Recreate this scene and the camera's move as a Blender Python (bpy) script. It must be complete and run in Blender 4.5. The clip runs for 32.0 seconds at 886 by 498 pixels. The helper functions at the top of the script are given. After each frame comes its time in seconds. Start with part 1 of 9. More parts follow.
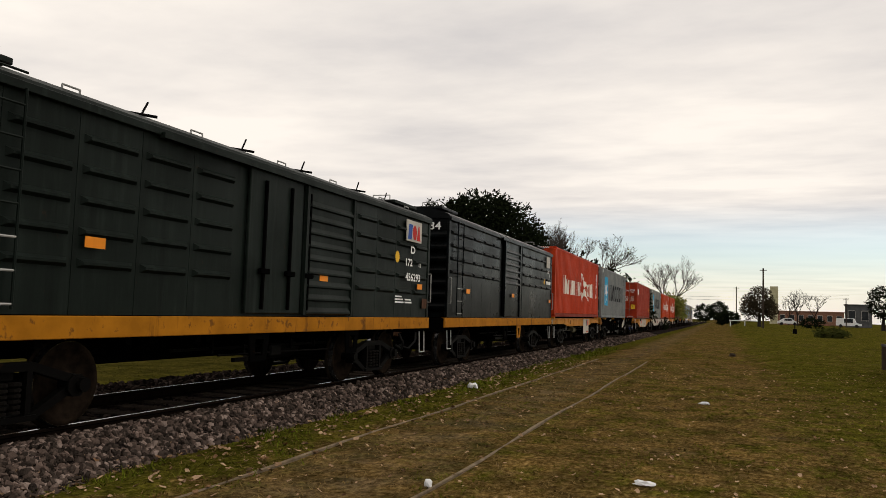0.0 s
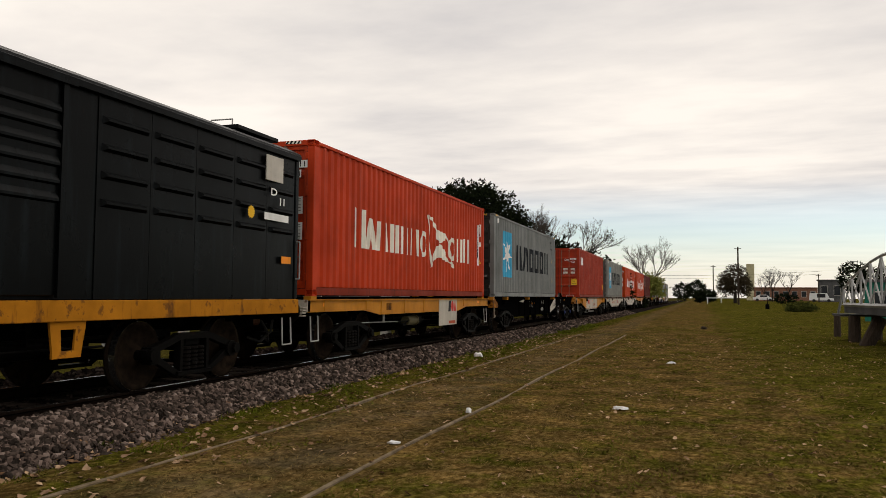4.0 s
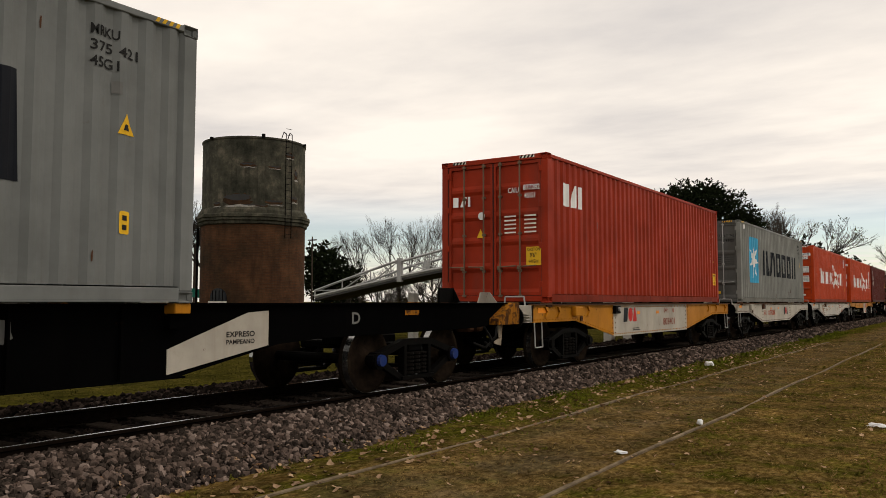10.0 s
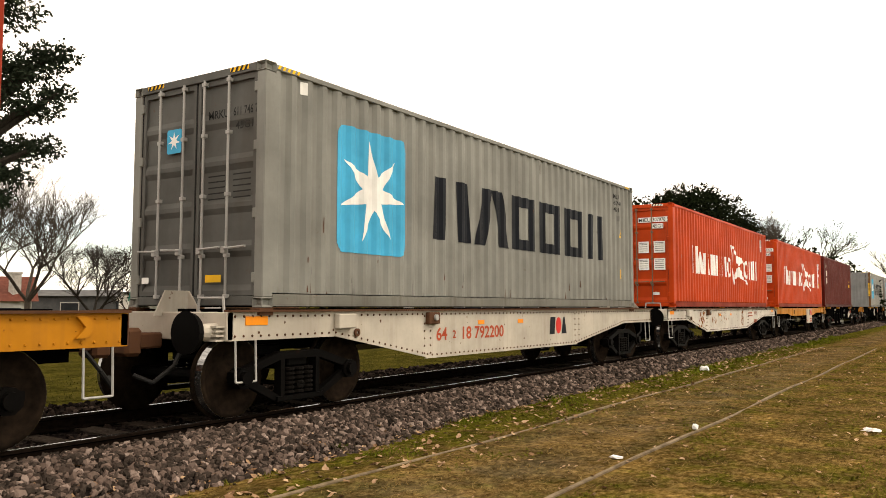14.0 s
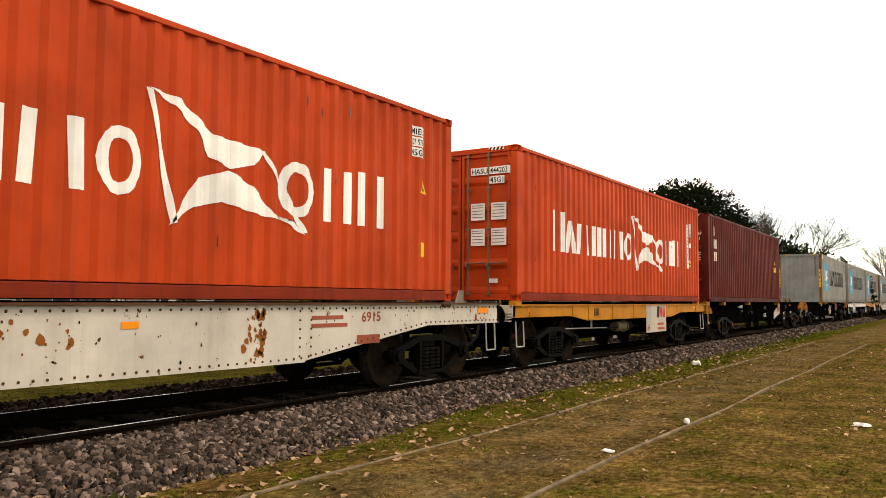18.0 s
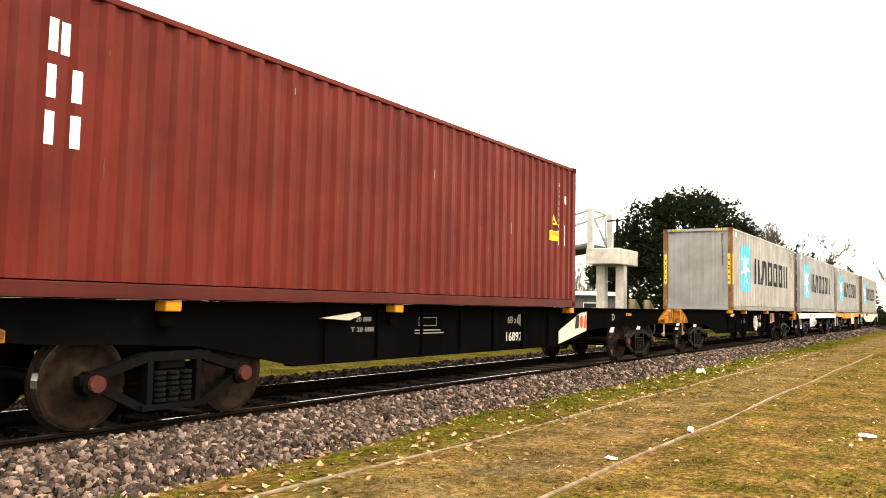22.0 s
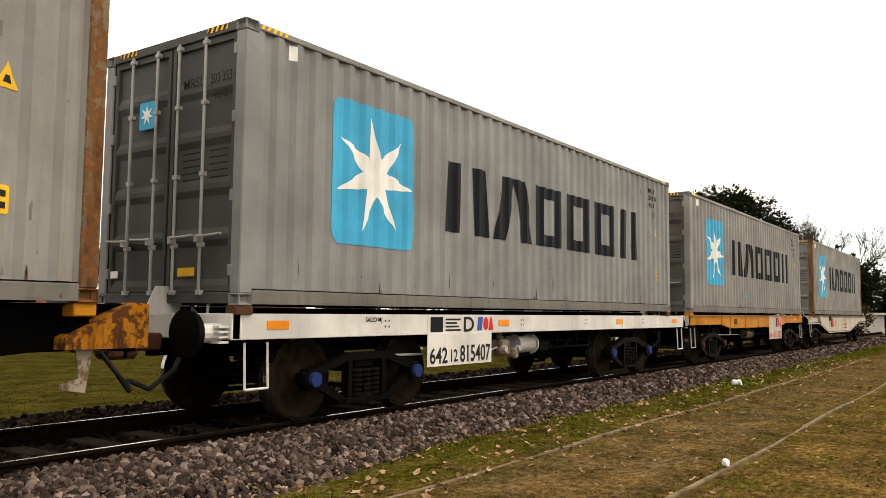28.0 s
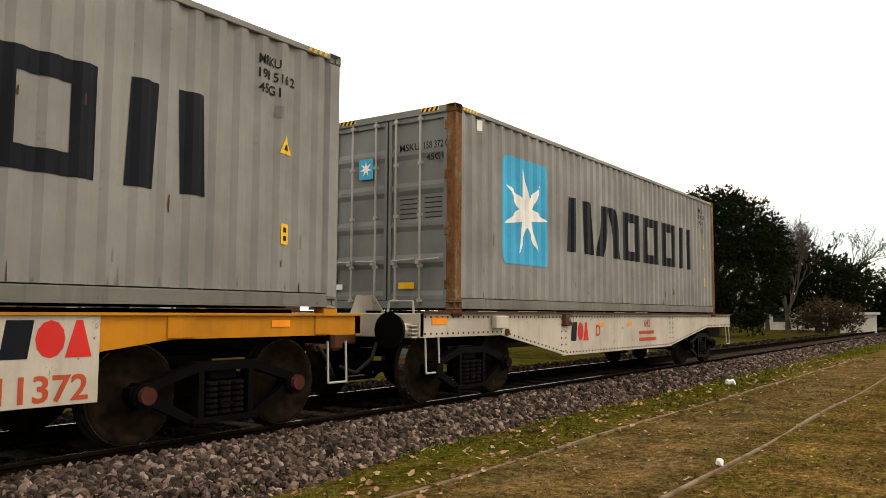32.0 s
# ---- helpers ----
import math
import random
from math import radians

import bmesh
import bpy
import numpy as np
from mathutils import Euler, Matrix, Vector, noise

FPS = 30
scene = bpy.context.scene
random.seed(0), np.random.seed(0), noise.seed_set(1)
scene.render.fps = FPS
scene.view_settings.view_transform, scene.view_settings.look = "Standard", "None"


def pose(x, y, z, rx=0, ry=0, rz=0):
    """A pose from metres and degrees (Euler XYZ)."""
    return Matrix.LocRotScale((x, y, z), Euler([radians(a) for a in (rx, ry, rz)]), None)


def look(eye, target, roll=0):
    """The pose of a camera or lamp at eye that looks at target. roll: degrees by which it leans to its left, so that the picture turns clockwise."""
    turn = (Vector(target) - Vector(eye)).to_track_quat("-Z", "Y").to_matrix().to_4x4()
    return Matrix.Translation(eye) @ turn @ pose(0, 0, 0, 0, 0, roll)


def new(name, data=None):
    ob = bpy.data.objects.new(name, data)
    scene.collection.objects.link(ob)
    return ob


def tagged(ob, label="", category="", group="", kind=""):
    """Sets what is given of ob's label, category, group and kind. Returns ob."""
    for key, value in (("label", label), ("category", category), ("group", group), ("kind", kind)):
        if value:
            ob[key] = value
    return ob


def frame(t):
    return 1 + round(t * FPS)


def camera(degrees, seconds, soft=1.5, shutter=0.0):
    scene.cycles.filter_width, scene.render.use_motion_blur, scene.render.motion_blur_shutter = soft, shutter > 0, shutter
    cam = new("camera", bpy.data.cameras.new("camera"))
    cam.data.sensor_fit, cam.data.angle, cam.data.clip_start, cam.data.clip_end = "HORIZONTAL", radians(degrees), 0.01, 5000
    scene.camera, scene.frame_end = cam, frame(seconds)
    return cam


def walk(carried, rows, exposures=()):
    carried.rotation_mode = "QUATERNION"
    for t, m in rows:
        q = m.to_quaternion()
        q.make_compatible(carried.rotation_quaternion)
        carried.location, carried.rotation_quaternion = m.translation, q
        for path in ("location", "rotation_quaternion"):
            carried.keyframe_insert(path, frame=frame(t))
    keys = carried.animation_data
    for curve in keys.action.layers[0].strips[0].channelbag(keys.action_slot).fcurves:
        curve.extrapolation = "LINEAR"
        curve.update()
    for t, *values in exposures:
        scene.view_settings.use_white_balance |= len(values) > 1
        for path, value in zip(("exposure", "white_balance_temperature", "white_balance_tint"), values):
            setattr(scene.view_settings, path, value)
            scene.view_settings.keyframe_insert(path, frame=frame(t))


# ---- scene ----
from functools import lru_cache

cam = camera(58.07, 32.0, 0.85)
PATH = [
    (0, pose(-0.33, 2.98, 1.68, 94.40, -1.82, 19.09)),
    (0.5, pose(-0.33, 2.98, 1.68, 94.53, -0.93, 19.78)),
    (1, pose(-0.15, 1.41, 1.58, 94.39, -0.33, 18.34)),
    (1.5, pose(0.04, -0.19, 1.58, 93.76, -0.79, 16.79)),
    (2, pose(0.04, -0.19, 1.58, 93.29, -0.83, 17.47)),
    (2.5, pose(0.04, -0.19, 1.58, 93.47, -0.67, 17.54)),
    (3, pose(0.04, -0.19, 1.58, 93.53, -0.80, 17.50)),
    (3.5, pose(0.04, -0.19, 1.58, 93.42, -0.53, 17.59)),
    (5.5, pose(0.04, -0.19, 1.58, 93.33, -0.50, 20.22)),
    (6, pose(0.04, -0.19, 1.58, 93.53, -0.45, 22.31)),
    (6.5, pose(0.04, -0.19, 1.58, 93.77, -0.24, 24.87)),
    (7, pose(0.04, -0.19, 1.58, 93.94, -0.14, 27.93)),
    (7.5, pose(0.04, -0.19, 1.58, 94.17, -0.06, 30.14)),
    (8, pose(0.04, -0.19, 1.58, 94.47, -0.02, 30.91)),
    (8.5, pose(0.04, -0.19, 1.58, 94.29, -0.10, 31.58)),
    (9, pose(0.04, -0.19, 1.58, 94.14, -0.21, 31.83)),
    (9.5, pose(0.04, -0.19, 1.58, 93.67, -0.31, 32.75)),
    (10, pose(0.04, -0.19, 1.58, 93.76, -0.05, 33.59)),
    (10.5, pose(0.04, -0.19, 1.58, 93.89, -0.14, 33.83)),
    (11, pose(0.04, -0.19, 1.58, 93.71, -0.17, 33.54)),
    (11.5, pose(0.04, -0.19, 1.58, 93.95, -0.33, 34.56)),
    (12, pose(0.04, -0.19, 1.58, 94.31, -0.51, 34.46)),
    (12.5, pose(0.04, -0.19, 1.58, 94.23, -0.18, 34.08)),
    (13, pose(0.04, -0.19, 1.58, 94.07, -0.21, 33.97)),
    (13.5, pose(0.04, -0.19, 1.58, 94.34, -0.19, 33.66)),
    (14, pose(0.04, -0.19, 1.58, 94.09, -0.09, 33.27)),
    (14.5, pose(0.04, -0.19, 1.58, 94.07, -0.24, 33.11)),
    (16.5, pose(0.04, -0.19, 1.58, 93.99, -0.03, 32.39)),
    (17, pose(0.04, -0.19, 1.58, 93.92, 0.02, 32.23)),
    (17.5, pose(0.04, -0.19, 1.58, 93.67, -0.05, 32.57)),
    (18, pose(0.04, -0.19, 1.58, 93.64, -0.35, 32.78)),
    (18.5, pose(0.04, -0.19, 1.58, 93.58, -0.35, 32.52)),
    (19, pose(0.04, -0.19, 1.58, 93.54, -0.25, 32.35)),
    (19.5, pose(0.04, -0.19, 1.58, 93.63, -0.29, 32.55)),
    (20, pose(0.04, -0.19, 1.58, 93.69, -0.40, 32.52)),
    (20.5, pose(0.04, -0.19, 1.58, 93.60, -0.54, 32.41)),
    (21, pose(0.04, -0.19, 1.58, 93.76, -0.74, 32.58)),
    (21.5, pose(0.04, -0.19, 1.58, 93.86, -0.71, 32.90)),
    (22, pose(0.04, -0.19, 1.58, 93.95, -1.14, 33.11)),
    (22.5, pose(0.04, -0.19, 1.58, 93.96, -1.44, 33.56)),
    (23, pose(0.04, -0.19, 1.58, 94.28, -1.15, 33.26)),
    (23.5, pose(0.04, -0.19, 1.58, 94.07, -1.42, 33.64)),
    (24, pose(0.04, -0.19, 1.58, 94.16, -1.13, 33.44)),
    (24.5, pose(0.04, -0.19, 1.58, 93.75, -1.04, 33.91)),
    (26.5, pose(-0.57, 1.99, 1.51, 94.62, 0.13, 36.26)),
    (27, pose(-0.57, 1.99, 1.51, 94.61, -0.44, 35.56)),
    (27.5, pose(-0.57, 1.99, 1.51, 94.69, -0.01, 35.60)),
    (28, pose(-0.57, 1.99, 1.51, 94.54, -0.52, 35.28)),
    (28.5, pose(-0.57, 1.99, 1.51, 94.51, -0.22, 34.88)),
    (29, pose(-0.57, 1.99, 1.51, 94.72, -0.42, 34.70)),
    (29.5, pose(-0.57, 1.99, 1.51, 94.45, 0.02, 34.23)),
    (30, pose(-0.57, 1.99, 1.51, 94.83, 0.24, 34.76)),
    (30.5, pose(-0.57, 1.99, 1.51, 94.65, -0.10, 34.57)),
    (31, pose(-0.57, 1.99, 1.51, 94.68, -0.65, 34.02)),
    (31.5, pose(-0.57, 1.99, 1.51, 94.94, -0.61, 34.20)),
    (32, pose(-0.57, 1.99, 1.51, 94.61, -0.32, 34.86)),
]
# stops along the clip: the film camera opens up, then closes again
EXPOSURES = [(0, -0.29, 7050, 13), (3.5, -0.29, 7050, 13), (5.5, -0.07, 7200, 13), (8, 0.18, 7850, 13), (9, 0.1, 7850, 13), (10, -0.24, 7250, 13), (11, 0.25, 7850, 13), (12, 1.22, 8000, 13), (13, 1.1, 8000, 13), (14, 0.85, 8000, 13), (17, 0.65, 8000, 13), (18, 0.7, 8000, 13), (20, 1.12, 8000, 13), (21, 1.3, 8000, 13), (22, 2.08, 8000, 13), (23, 1.45, 7850, 13), (23.4, 0.4, 7200, 13), (24, -0.45, 6650, 13), (24.5, -0.5, 6750, 13), (26.5, 0.8, 7700, 13), (29, 0.65, 7700, 13), (32, 0.55, 7700, 13)]
walk(cam, PATH, EXPOSURES)

# how far the train has come, in metres, at each time
RUN = [(0, -35.27), (0.5, -32.53), (1, -29.77), (1.5, -26.97), (2, -24.15), (2.5, -21.33), (3, -18.52), (3.5, -15.74), (5.5, -4.75), (6, -1.98), (6.5, 0.81), (7, 3.59), (7.5, 6.48), (7.8, 8.15), (8, 9.26), (8.5, 12.1), (9, 14.93), (9.5, 17.75), (10, 20.47), (10.5, 23.28), (11, 26.08), (11.5, 28.92), (12, 31.77), (12.5, 34.54), (13, 37.34), (13.5, 40.16), (14, 42.94), (14.5, 45.92), (16.5, 57.83), (17, 60.68), (17.5, 63.44), (18, 66.29), (18.5, 69.15), (19, 72.03), (19.5, 74.79), (20, 77.6), (20.5, 80.43), (21, 83.31), (21.5, 86.33), (22, 89.46), (22.5, 92.48), (23, 95.37), (23.5, 98.28), (24, 101.12), (24.5, 104.16), (26.5, 115.7), (27, 118.72), (27.5, 121.55), (28, 124.44), (28.5, 127.41), (29, 130.5), (29.5, 133.49), (30, 136.33), (30.4, 138.93), (30.5, 139.68), (31, 142.77), (31.5, 145.81), (32, 148.72)]

# ---- world and sun ----
SUN_ELEVATION, SUN_TURN = radians(48), radians(52)
world = bpy.data.worlds.new("overcast_sky")
scene.world = world
world.use_nodes = True


def build_world():
    nt = world.node_tree
    nt.nodes.clear()
    N = nt.nodes.new
    K = nt.links.new
    out, bg = N("ShaderNodeOutputWorld"), N("ShaderNodeBackground")
    sky = N("ShaderNodeTexSky")
    sky.sky_type = "NISHITA"
    sky.sun_disc = False
    sky.sun_elevation, sky.sun_rotation = SUN_ELEVATION, SUN_TURN
    sky.air_density, sky.dust_density, sky.ozone_density = 1.0, 0.4, 2.0
    co = N("ShaderNodeTexCoord")
    sep = N("ShaderNodeSeparateXYZ")
    K(co.outputs["Generated"], sep.inputs[0])
    # clouds lie on a flat sheet: stretch the direction by its height
    z = N("ShaderNodeMath")
    z.operation = "MAXIMUM"
    z.inputs[1].default_value = 0.03
    K(sep.outputs[2], z.inputs[0])
    div = N("ShaderNodeVectorMath")
    div.operation = "DIVIDE"
    comb = N("ShaderNodeCombineXYZ")
    for i in range(3):
        K(z.outputs[0], comb.inputs[i])
    K(co.outputs["Generated"], div.inputs[0])
    K(comb.outputs[0], div.inputs[1])
    mp = N("ShaderNodeMapping")
    mp.inputs["Rotation"].default_value = (0, 0, radians(25))
    mp.inputs["Scale"].default_value = (0.55, 0.75, 0.0)
    K(div.outputs[0], mp.inputs[0])
    n1 = N("ShaderNodeTexNoise")
    n1.inputs["Scale"].default_value = 0.85
    n1.inputs["Detail"].default_value = 7
    n1.inputs["Roughness"].default_value = 0.55
    K(mp.outputs[0], n1.inputs["Vector"])
    shade = N("ShaderNodeValToRGB")
    shade.color_ramp.elements[0].position, shade.color_ramp.elements[0].color = 0.32, (0.78, 0.79, 0.82, 1)
    shade.color_ramp.elements[1].position, shade.color_ramp.elements[1].color = 0.62, (1.19, 1.17, 1.13, 1)
    K(n1.outputs[0], shade.inputs[0])
    # gaps in the sheet towards the horizon
    low = N("ShaderNodeMapRange")
    low.inputs["From Min"].default_value, low.inputs["From Max"].default_value = 0.075, 0.145
    low.inputs["To Min"].default_value, low.inputs["To Max"].default_value = 0.12, 1.0
    low.interpolation_type = "SMOOTHSTEP"
    K(sep.outputs[2], low.inputs["Value"])
    haze = N("ShaderNodeMapRange")
    haze.inputs["From Min"].default_value, haze.inputs["From Max"].default_value = 0.0, 0.07
    haze.inputs["To Min"].default_value, haze.inputs["To Max"].default_value = 0.75, 0.0
    K(sep.outputs[2], haze.inputs["Value"])
    cover = N("ShaderNodeMath")
    cover.operation = "ADD"
    cover.use_clamp = True
    K(low.outputs[0], cover.inputs[0])
    K(haze.outputs[0], cover.inputs[1])
    blue = N("ShaderNodeVectorMath")
    blue.operation = "SCALE"
    blue.inputs["Scale"].default_value = 0.15
    K(sky.outputs[0], blue.inputs[0])
    mix = N("ShaderNodeMix")
    mix.data_type = "RGBA"
    K(cover.outputs[0], mix.inputs["Factor"])
    K(blue.outputs[0], mix.inputs["A"])
    K(shade.outputs[0], mix.inputs["B"])
    K(mix.outputs["Result"], bg.inputs[0])
    bg.inputs[1].default_value = 1.0
    K(bg.outputs[0], out.inputs[0])


build_world()
sun = new("sun", bpy.data.lights.new("sun", "SUN"))
sun.data.energy, sun.data.angle, sun.data.color = 1.0, radians(20), (1.0, 0.95, 0.88)
sun.matrix_basis = look((0, 0, 60), Vector((0, 0, 60)) - Vector((math.cos(SUN_ELEVATION) * math.sin(SUN_TURN), math.cos(SUN_ELEVATION) * math.cos(SUN_TURN), math.sin(SUN_ELEVATION))))


# ---- materials ----
class Nodes:
    """A small hand for node trees."""

    def __init__(self, name):
        self.mat = bpy.data.materials.new(name)
        self.mat.use_nodes = True
        self.nt = self.mat.node_tree
        self.b = self.nt.nodes["Principled BSDF"]
        self.co = self.nt.nodes.new("ShaderNodeTexCoord").outputs["Object"]

    def node(self, kind, **values):
        n = self.nt.nodes.new("ShaderNode" + kind)
        for k, v in values.items():
            n.inputs[k].default_value = v
        return n

    def link(self, a, b):
        self.nt.links.new(a, b)

    def noise(self, scale, detail=4.0, rough=0.55, stretch=None, world=False):
        co = self.co
        if world:
            co = self.nt.nodes.new("ShaderNodeNewGeometry").outputs["Position"]
        if stretch:
            mp = self.node("Mapping")
            mp.inputs["Scale"].default_value = stretch
            self.link(co, mp.inputs[0])
            co = mp.outputs[0]
        n = self.node("TexNoise", Scale=scale, Detail=detail, Roughness=rough)
        self.link(co, n.inputs["Vector"])
        return n.outputs[0]

    def ramp(self, fac, stops):
        r = self.nt.nodes.new("ShaderNodeValToRGB")
        el = r.color_ramp.elements
        while len(el) < len(stops):
            el.new(0.5)
        for e, (p, c) in zip(el, stops):
            e.position = p
            e.color = (*c, 1) if len(c) == 3 else c
        self.link(fac, r.inputs[0])
        return r.outputs[0]

    def band(self, fac, lo, hi, a=0.0, b=1.0):
        m = self.node("MapRange", **{"From Min": lo, "From Max": hi, "To Min": a, "To Max": b})
        m.clamp = True
        self.link(fac, m.inputs["Value"])
        return m.outputs[0]

    def mix(self, fac, a, b, blend="MIX"):
        m = self.nt.nodes.new("ShaderNodeMix")
        m.data_type, m.blend_type = "RGBA", blend
        for sock, v in (("Factor", fac), ("A", a), ("B", b)):
            if isinstance(v, (int, float)):
                m.inputs[sock].default_value = v
            elif isinstance(v, tuple):
                m.inputs[sock].default_value = (*v, 1)
            else:
                self.link(v, m.inputs[sock])
        return m.outputs["Result"]

    def mul(self, a, b):
        m = self.nt.nodes.new("ShaderNodeMath")
        m.operation = "MULTIPLY"
        for i, v in enumerate((a, b)):
            if isinstance(v, (int, float)):
                m.inputs[i].default_value = v
            else:
                self.link(v, m.inputs[i])
        return m.outputs[0]

    def bump(self, h, strength=0.3, dist=0.01):
        n = self.node("Bump", Strength=strength, Distance=dist)
        self.link(h, n.inputs["Height"])
        self.link(n.outputs[0], self.b.inputs["Normal"])

    def done(self, color, rough=0.6, metal=0.0, spec=0.1):
        for sock, v in (("Base Color", color), ("Roughness", rough)):
            if isinstance(v, tuple):
                self.b.inputs[sock].default_value = (*v, 1)
            elif isinstance(v, (int, float)):
                self.b.inputs[sock].default_value = v
            else:
                self.link(v, self.b.inputs[sock])
        self.b.inputs["Metallic"].default_value = metal
        self.b.inputs["Specular IOR Level"].default_value = spec
        return self.mat


def paint(name, color, dirt=0.35, rust=0.15, rough=0.5, dirt_color=(0.06, 0.048, 0.037), bump=0.15, spec=0.1, scuff_sheen=None):
    """Painted steel: fading, streaks of grime running down, specks of rust."""
    n = Nodes(name)
    fade = n.noise(0.9, 5, 0.6)
    fine = n.noise(22, 5, 0.65)
    streak = n.noise(2.2, 6, 0.6, (1.0, 3.5, 0.16))
    dark = tuple(c * 0.78 for c in color)
    pale = tuple(min(1, c * 1.1) for c in color)
    col = n.ramp(fade, [(0.35, dark), (0.62, pale)])
    col = n.mix(n.mul(n.band(streak, 0.5, 0.78), dirt), col, dirt_color)
    col = n.mix(n.mul(n.band(fine, 0.55, 0.8), dirt * 0.5), col, dirt_color)
    # scuffs and rust streaks; on the boxcars, gloss painted into the base colour
    if scuff_sheen:
        long_streak = n.noise(2.6, 7, 0.62, (1.0, 2.6, 0.22))
        col = n.mix(n.band(long_streak, 0.52, 0.74, 0.0, 0.75), col, scuff_sheen)
    spots = n.mul(n.band(n.noise(5, 8, 0.72), 0.64, 0.7), rust * 3)
    col = n.mix(spots, col, (0.10, 0.036, 0.013))
    n.bump(fine, bump, 0.004)
    return n.done(col, n.band(fade, 0.3, 0.7, rough + 0.12, rough - 0.06), spec=spec)


def corroded(name, color, rust, amount, scale=11.0, spare=0.0):
    """Paint eaten by rust in ragged patches, with runs below them."""
    n = Nodes(name)
    f = n.noise(scale, 8, 0.7)
    r = n.noise(scale * 0.5, 6, 0.65, (1.0, 1.6, 0.3))
    tone = n.noise(2.5, 5, 0.6)
    col = n.ramp(tone, [(0.35, tuple(c * 0.7 for c in color)), (0.65, color)])
    dark = n.ramp(f, [(0.4, tuple(c * 0.35 for c in rust)), (0.65, rust)])
    col = n.mix(n.band(r, 0.5 + spare, 0.62 + spare, 0.0, amount), col, dark)
    col = n.mix(n.band(f, 0.50 + spare, 0.56 + spare, 0.0, amount), col, dark)
    n.bump(f, 0.4, 0.006)
    return n.done(col, 0.75, spec=0.05)


YELLOW_WORN = corroded("rust_bitten_yellow_sill_paint", (0.43, 0.165, 0.012), (0.085, 0.034, 0.014), 0.75, 5.0, 0.06)
YELLOW_DIRTY = corroded("rust_eaten_orange_yellow_paint", (0.34, 0.130, 0.012), (0.060, 0.025, 0.012), 0.92, 9.0)
RUSTY = corroded("rust_eaten_grey_paint", (0.21, 0.155, 0.095), (0.20, 0.085, 0.032), 0.92, 6.0, -0.04)
PLATE_GRIMY = corroded("rust_smeared_white_plate", (0.30, 0.26, 0.20), (0.12, 0.055, 0.025), 0.8, 8.0)
ORANGE = paint("orange_red_container_paint", (0.455, 0.048, 0.0085), 0.22, 0.05, 0.48, spec=0.1)
ORANGE_OLD = paint("faded_red_container_paint", (0.4575, 0.0411, 0.0092), 0.35, 0.08, 0.55, spec=0.1)
RED = paint("brick_red_container_paint", (0.3065, 0.0279, 0.0090), 0.32, 0.09, 0.52, spec=0.1)
MAROON = paint("maroon_container_paint", (0.0914, 0.0112, 0.0075), 0.25, 0.05, 0.5, spec=0.07)
# bottom rails of red boxes: shade under the sheets painted in, plus grime
RAIL_RED = paint("shaded_grimy_red_rail_paint", (0.20, 0.022, 0.008), 0.6, 0.25, 0.6, (0.03, 0.012, 0.008))
RAIL_MAROON = paint("shaded_grimy_maroon_rail_paint", (0.055, 0.008, 0.006), 0.5, 0.2, 0.6, (0.015, 0.008, 0.006))
GREY = paint("weathered_grey_container_paint", (0.2006, 0.2058, 0.2081), 0.24, 0.10, 0.55, (0.13, 0.12, 0.105), spec=0.25)
GREY_LIGHT = paint("light_grey_container_paint", (0.2351, 0.2376, 0.2251), 0.28, 0.25, 0.55, (0.13, 0.10, 0.07), scuff_sheen=(0.20, 0.155, 0.115), spec=0.25)
RAIL_GRIMY = paint("grimy_grey_rail_paint", (0.150, 0.148, 0.132), 0.5, 0.45, 0.65, (0.05, 0.03, 0.018))
GREY_BLUE = paint("blue_grey_container_paint", (0.1615, 0.1712, 0.1680), 0.28, 0.05, 0.52, (0.1, 0.095, 0.085), spec=0.16)
GREY_PALE = paint("pale_grey_container_paint", (0.2034, 0.2034, 0.1908), 0.30, 0.12, 0.55, (0.14, 0.12, 0.09), spec=0.25)
GREY_GREEN = paint("greenish_grey_container_paint", (0.1987, 0.2019, 0.1861), 0.33, 0.08, 0.55, (0.1, 0.09, 0.07), spec=0.16)
# door ends get darker greys than the sides of their boxes
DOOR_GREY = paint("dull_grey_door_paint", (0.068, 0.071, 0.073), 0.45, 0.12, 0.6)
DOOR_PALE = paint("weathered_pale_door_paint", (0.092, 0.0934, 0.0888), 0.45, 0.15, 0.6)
DOOR_DARK = paint("near_black_door_paint", (0.022, 0.022, 0.021), 0.45, 0.2, 0.6)
# last colour of both boxcar paints: gloss streaks painted on as paler bands
BOX_GREEN = paint("dark_green_boxcar_paint", (0.0088, 0.0132, 0.0110), 0.6, 0.05, 0.42, (0.002, 0.0022, 0.002), 0.3, 0.045, (0.020, 0.028, 0.024))
BOX_BLACK = paint("blackened_boxcar_paint", (0.0020, 0.0026, 0.0029), 0.7, 0.03, 0.28, (0.0012, 0.0012, 0.0012), 0.3, 0.05, (0.008, 0.012, 0.0145))
YELLOW = paint("yellow_wagon_paint", (0.4420, 0.1742, 0.0119), 0.3, 0.22, 0.5, (0.13, 0.06, 0.025))
WHITE_OLD = paint("chalky_white_wagon_paint", (0.4400, 0.4048, 0.3476), 0.3, 0.3, 0.6, (0.2, 0.15, 0.1))
WHITE_RUSTY = paint("rust_stained_white_paint", (0.52, 0.49, 0.44), 0.25, 0.8, 0.65, (0.25, 0.15, 0.08))
WHITE_NEW = paint("fresh_white_wagon_paint", (0.5940, 0.5895, 0.5670), 0.16, 0.05, 0.45)
OLIVE = paint("faded_olive_steel_paint", (0.1100, 0.0936, 0.0495), 0.4, 0.3, 0.6)
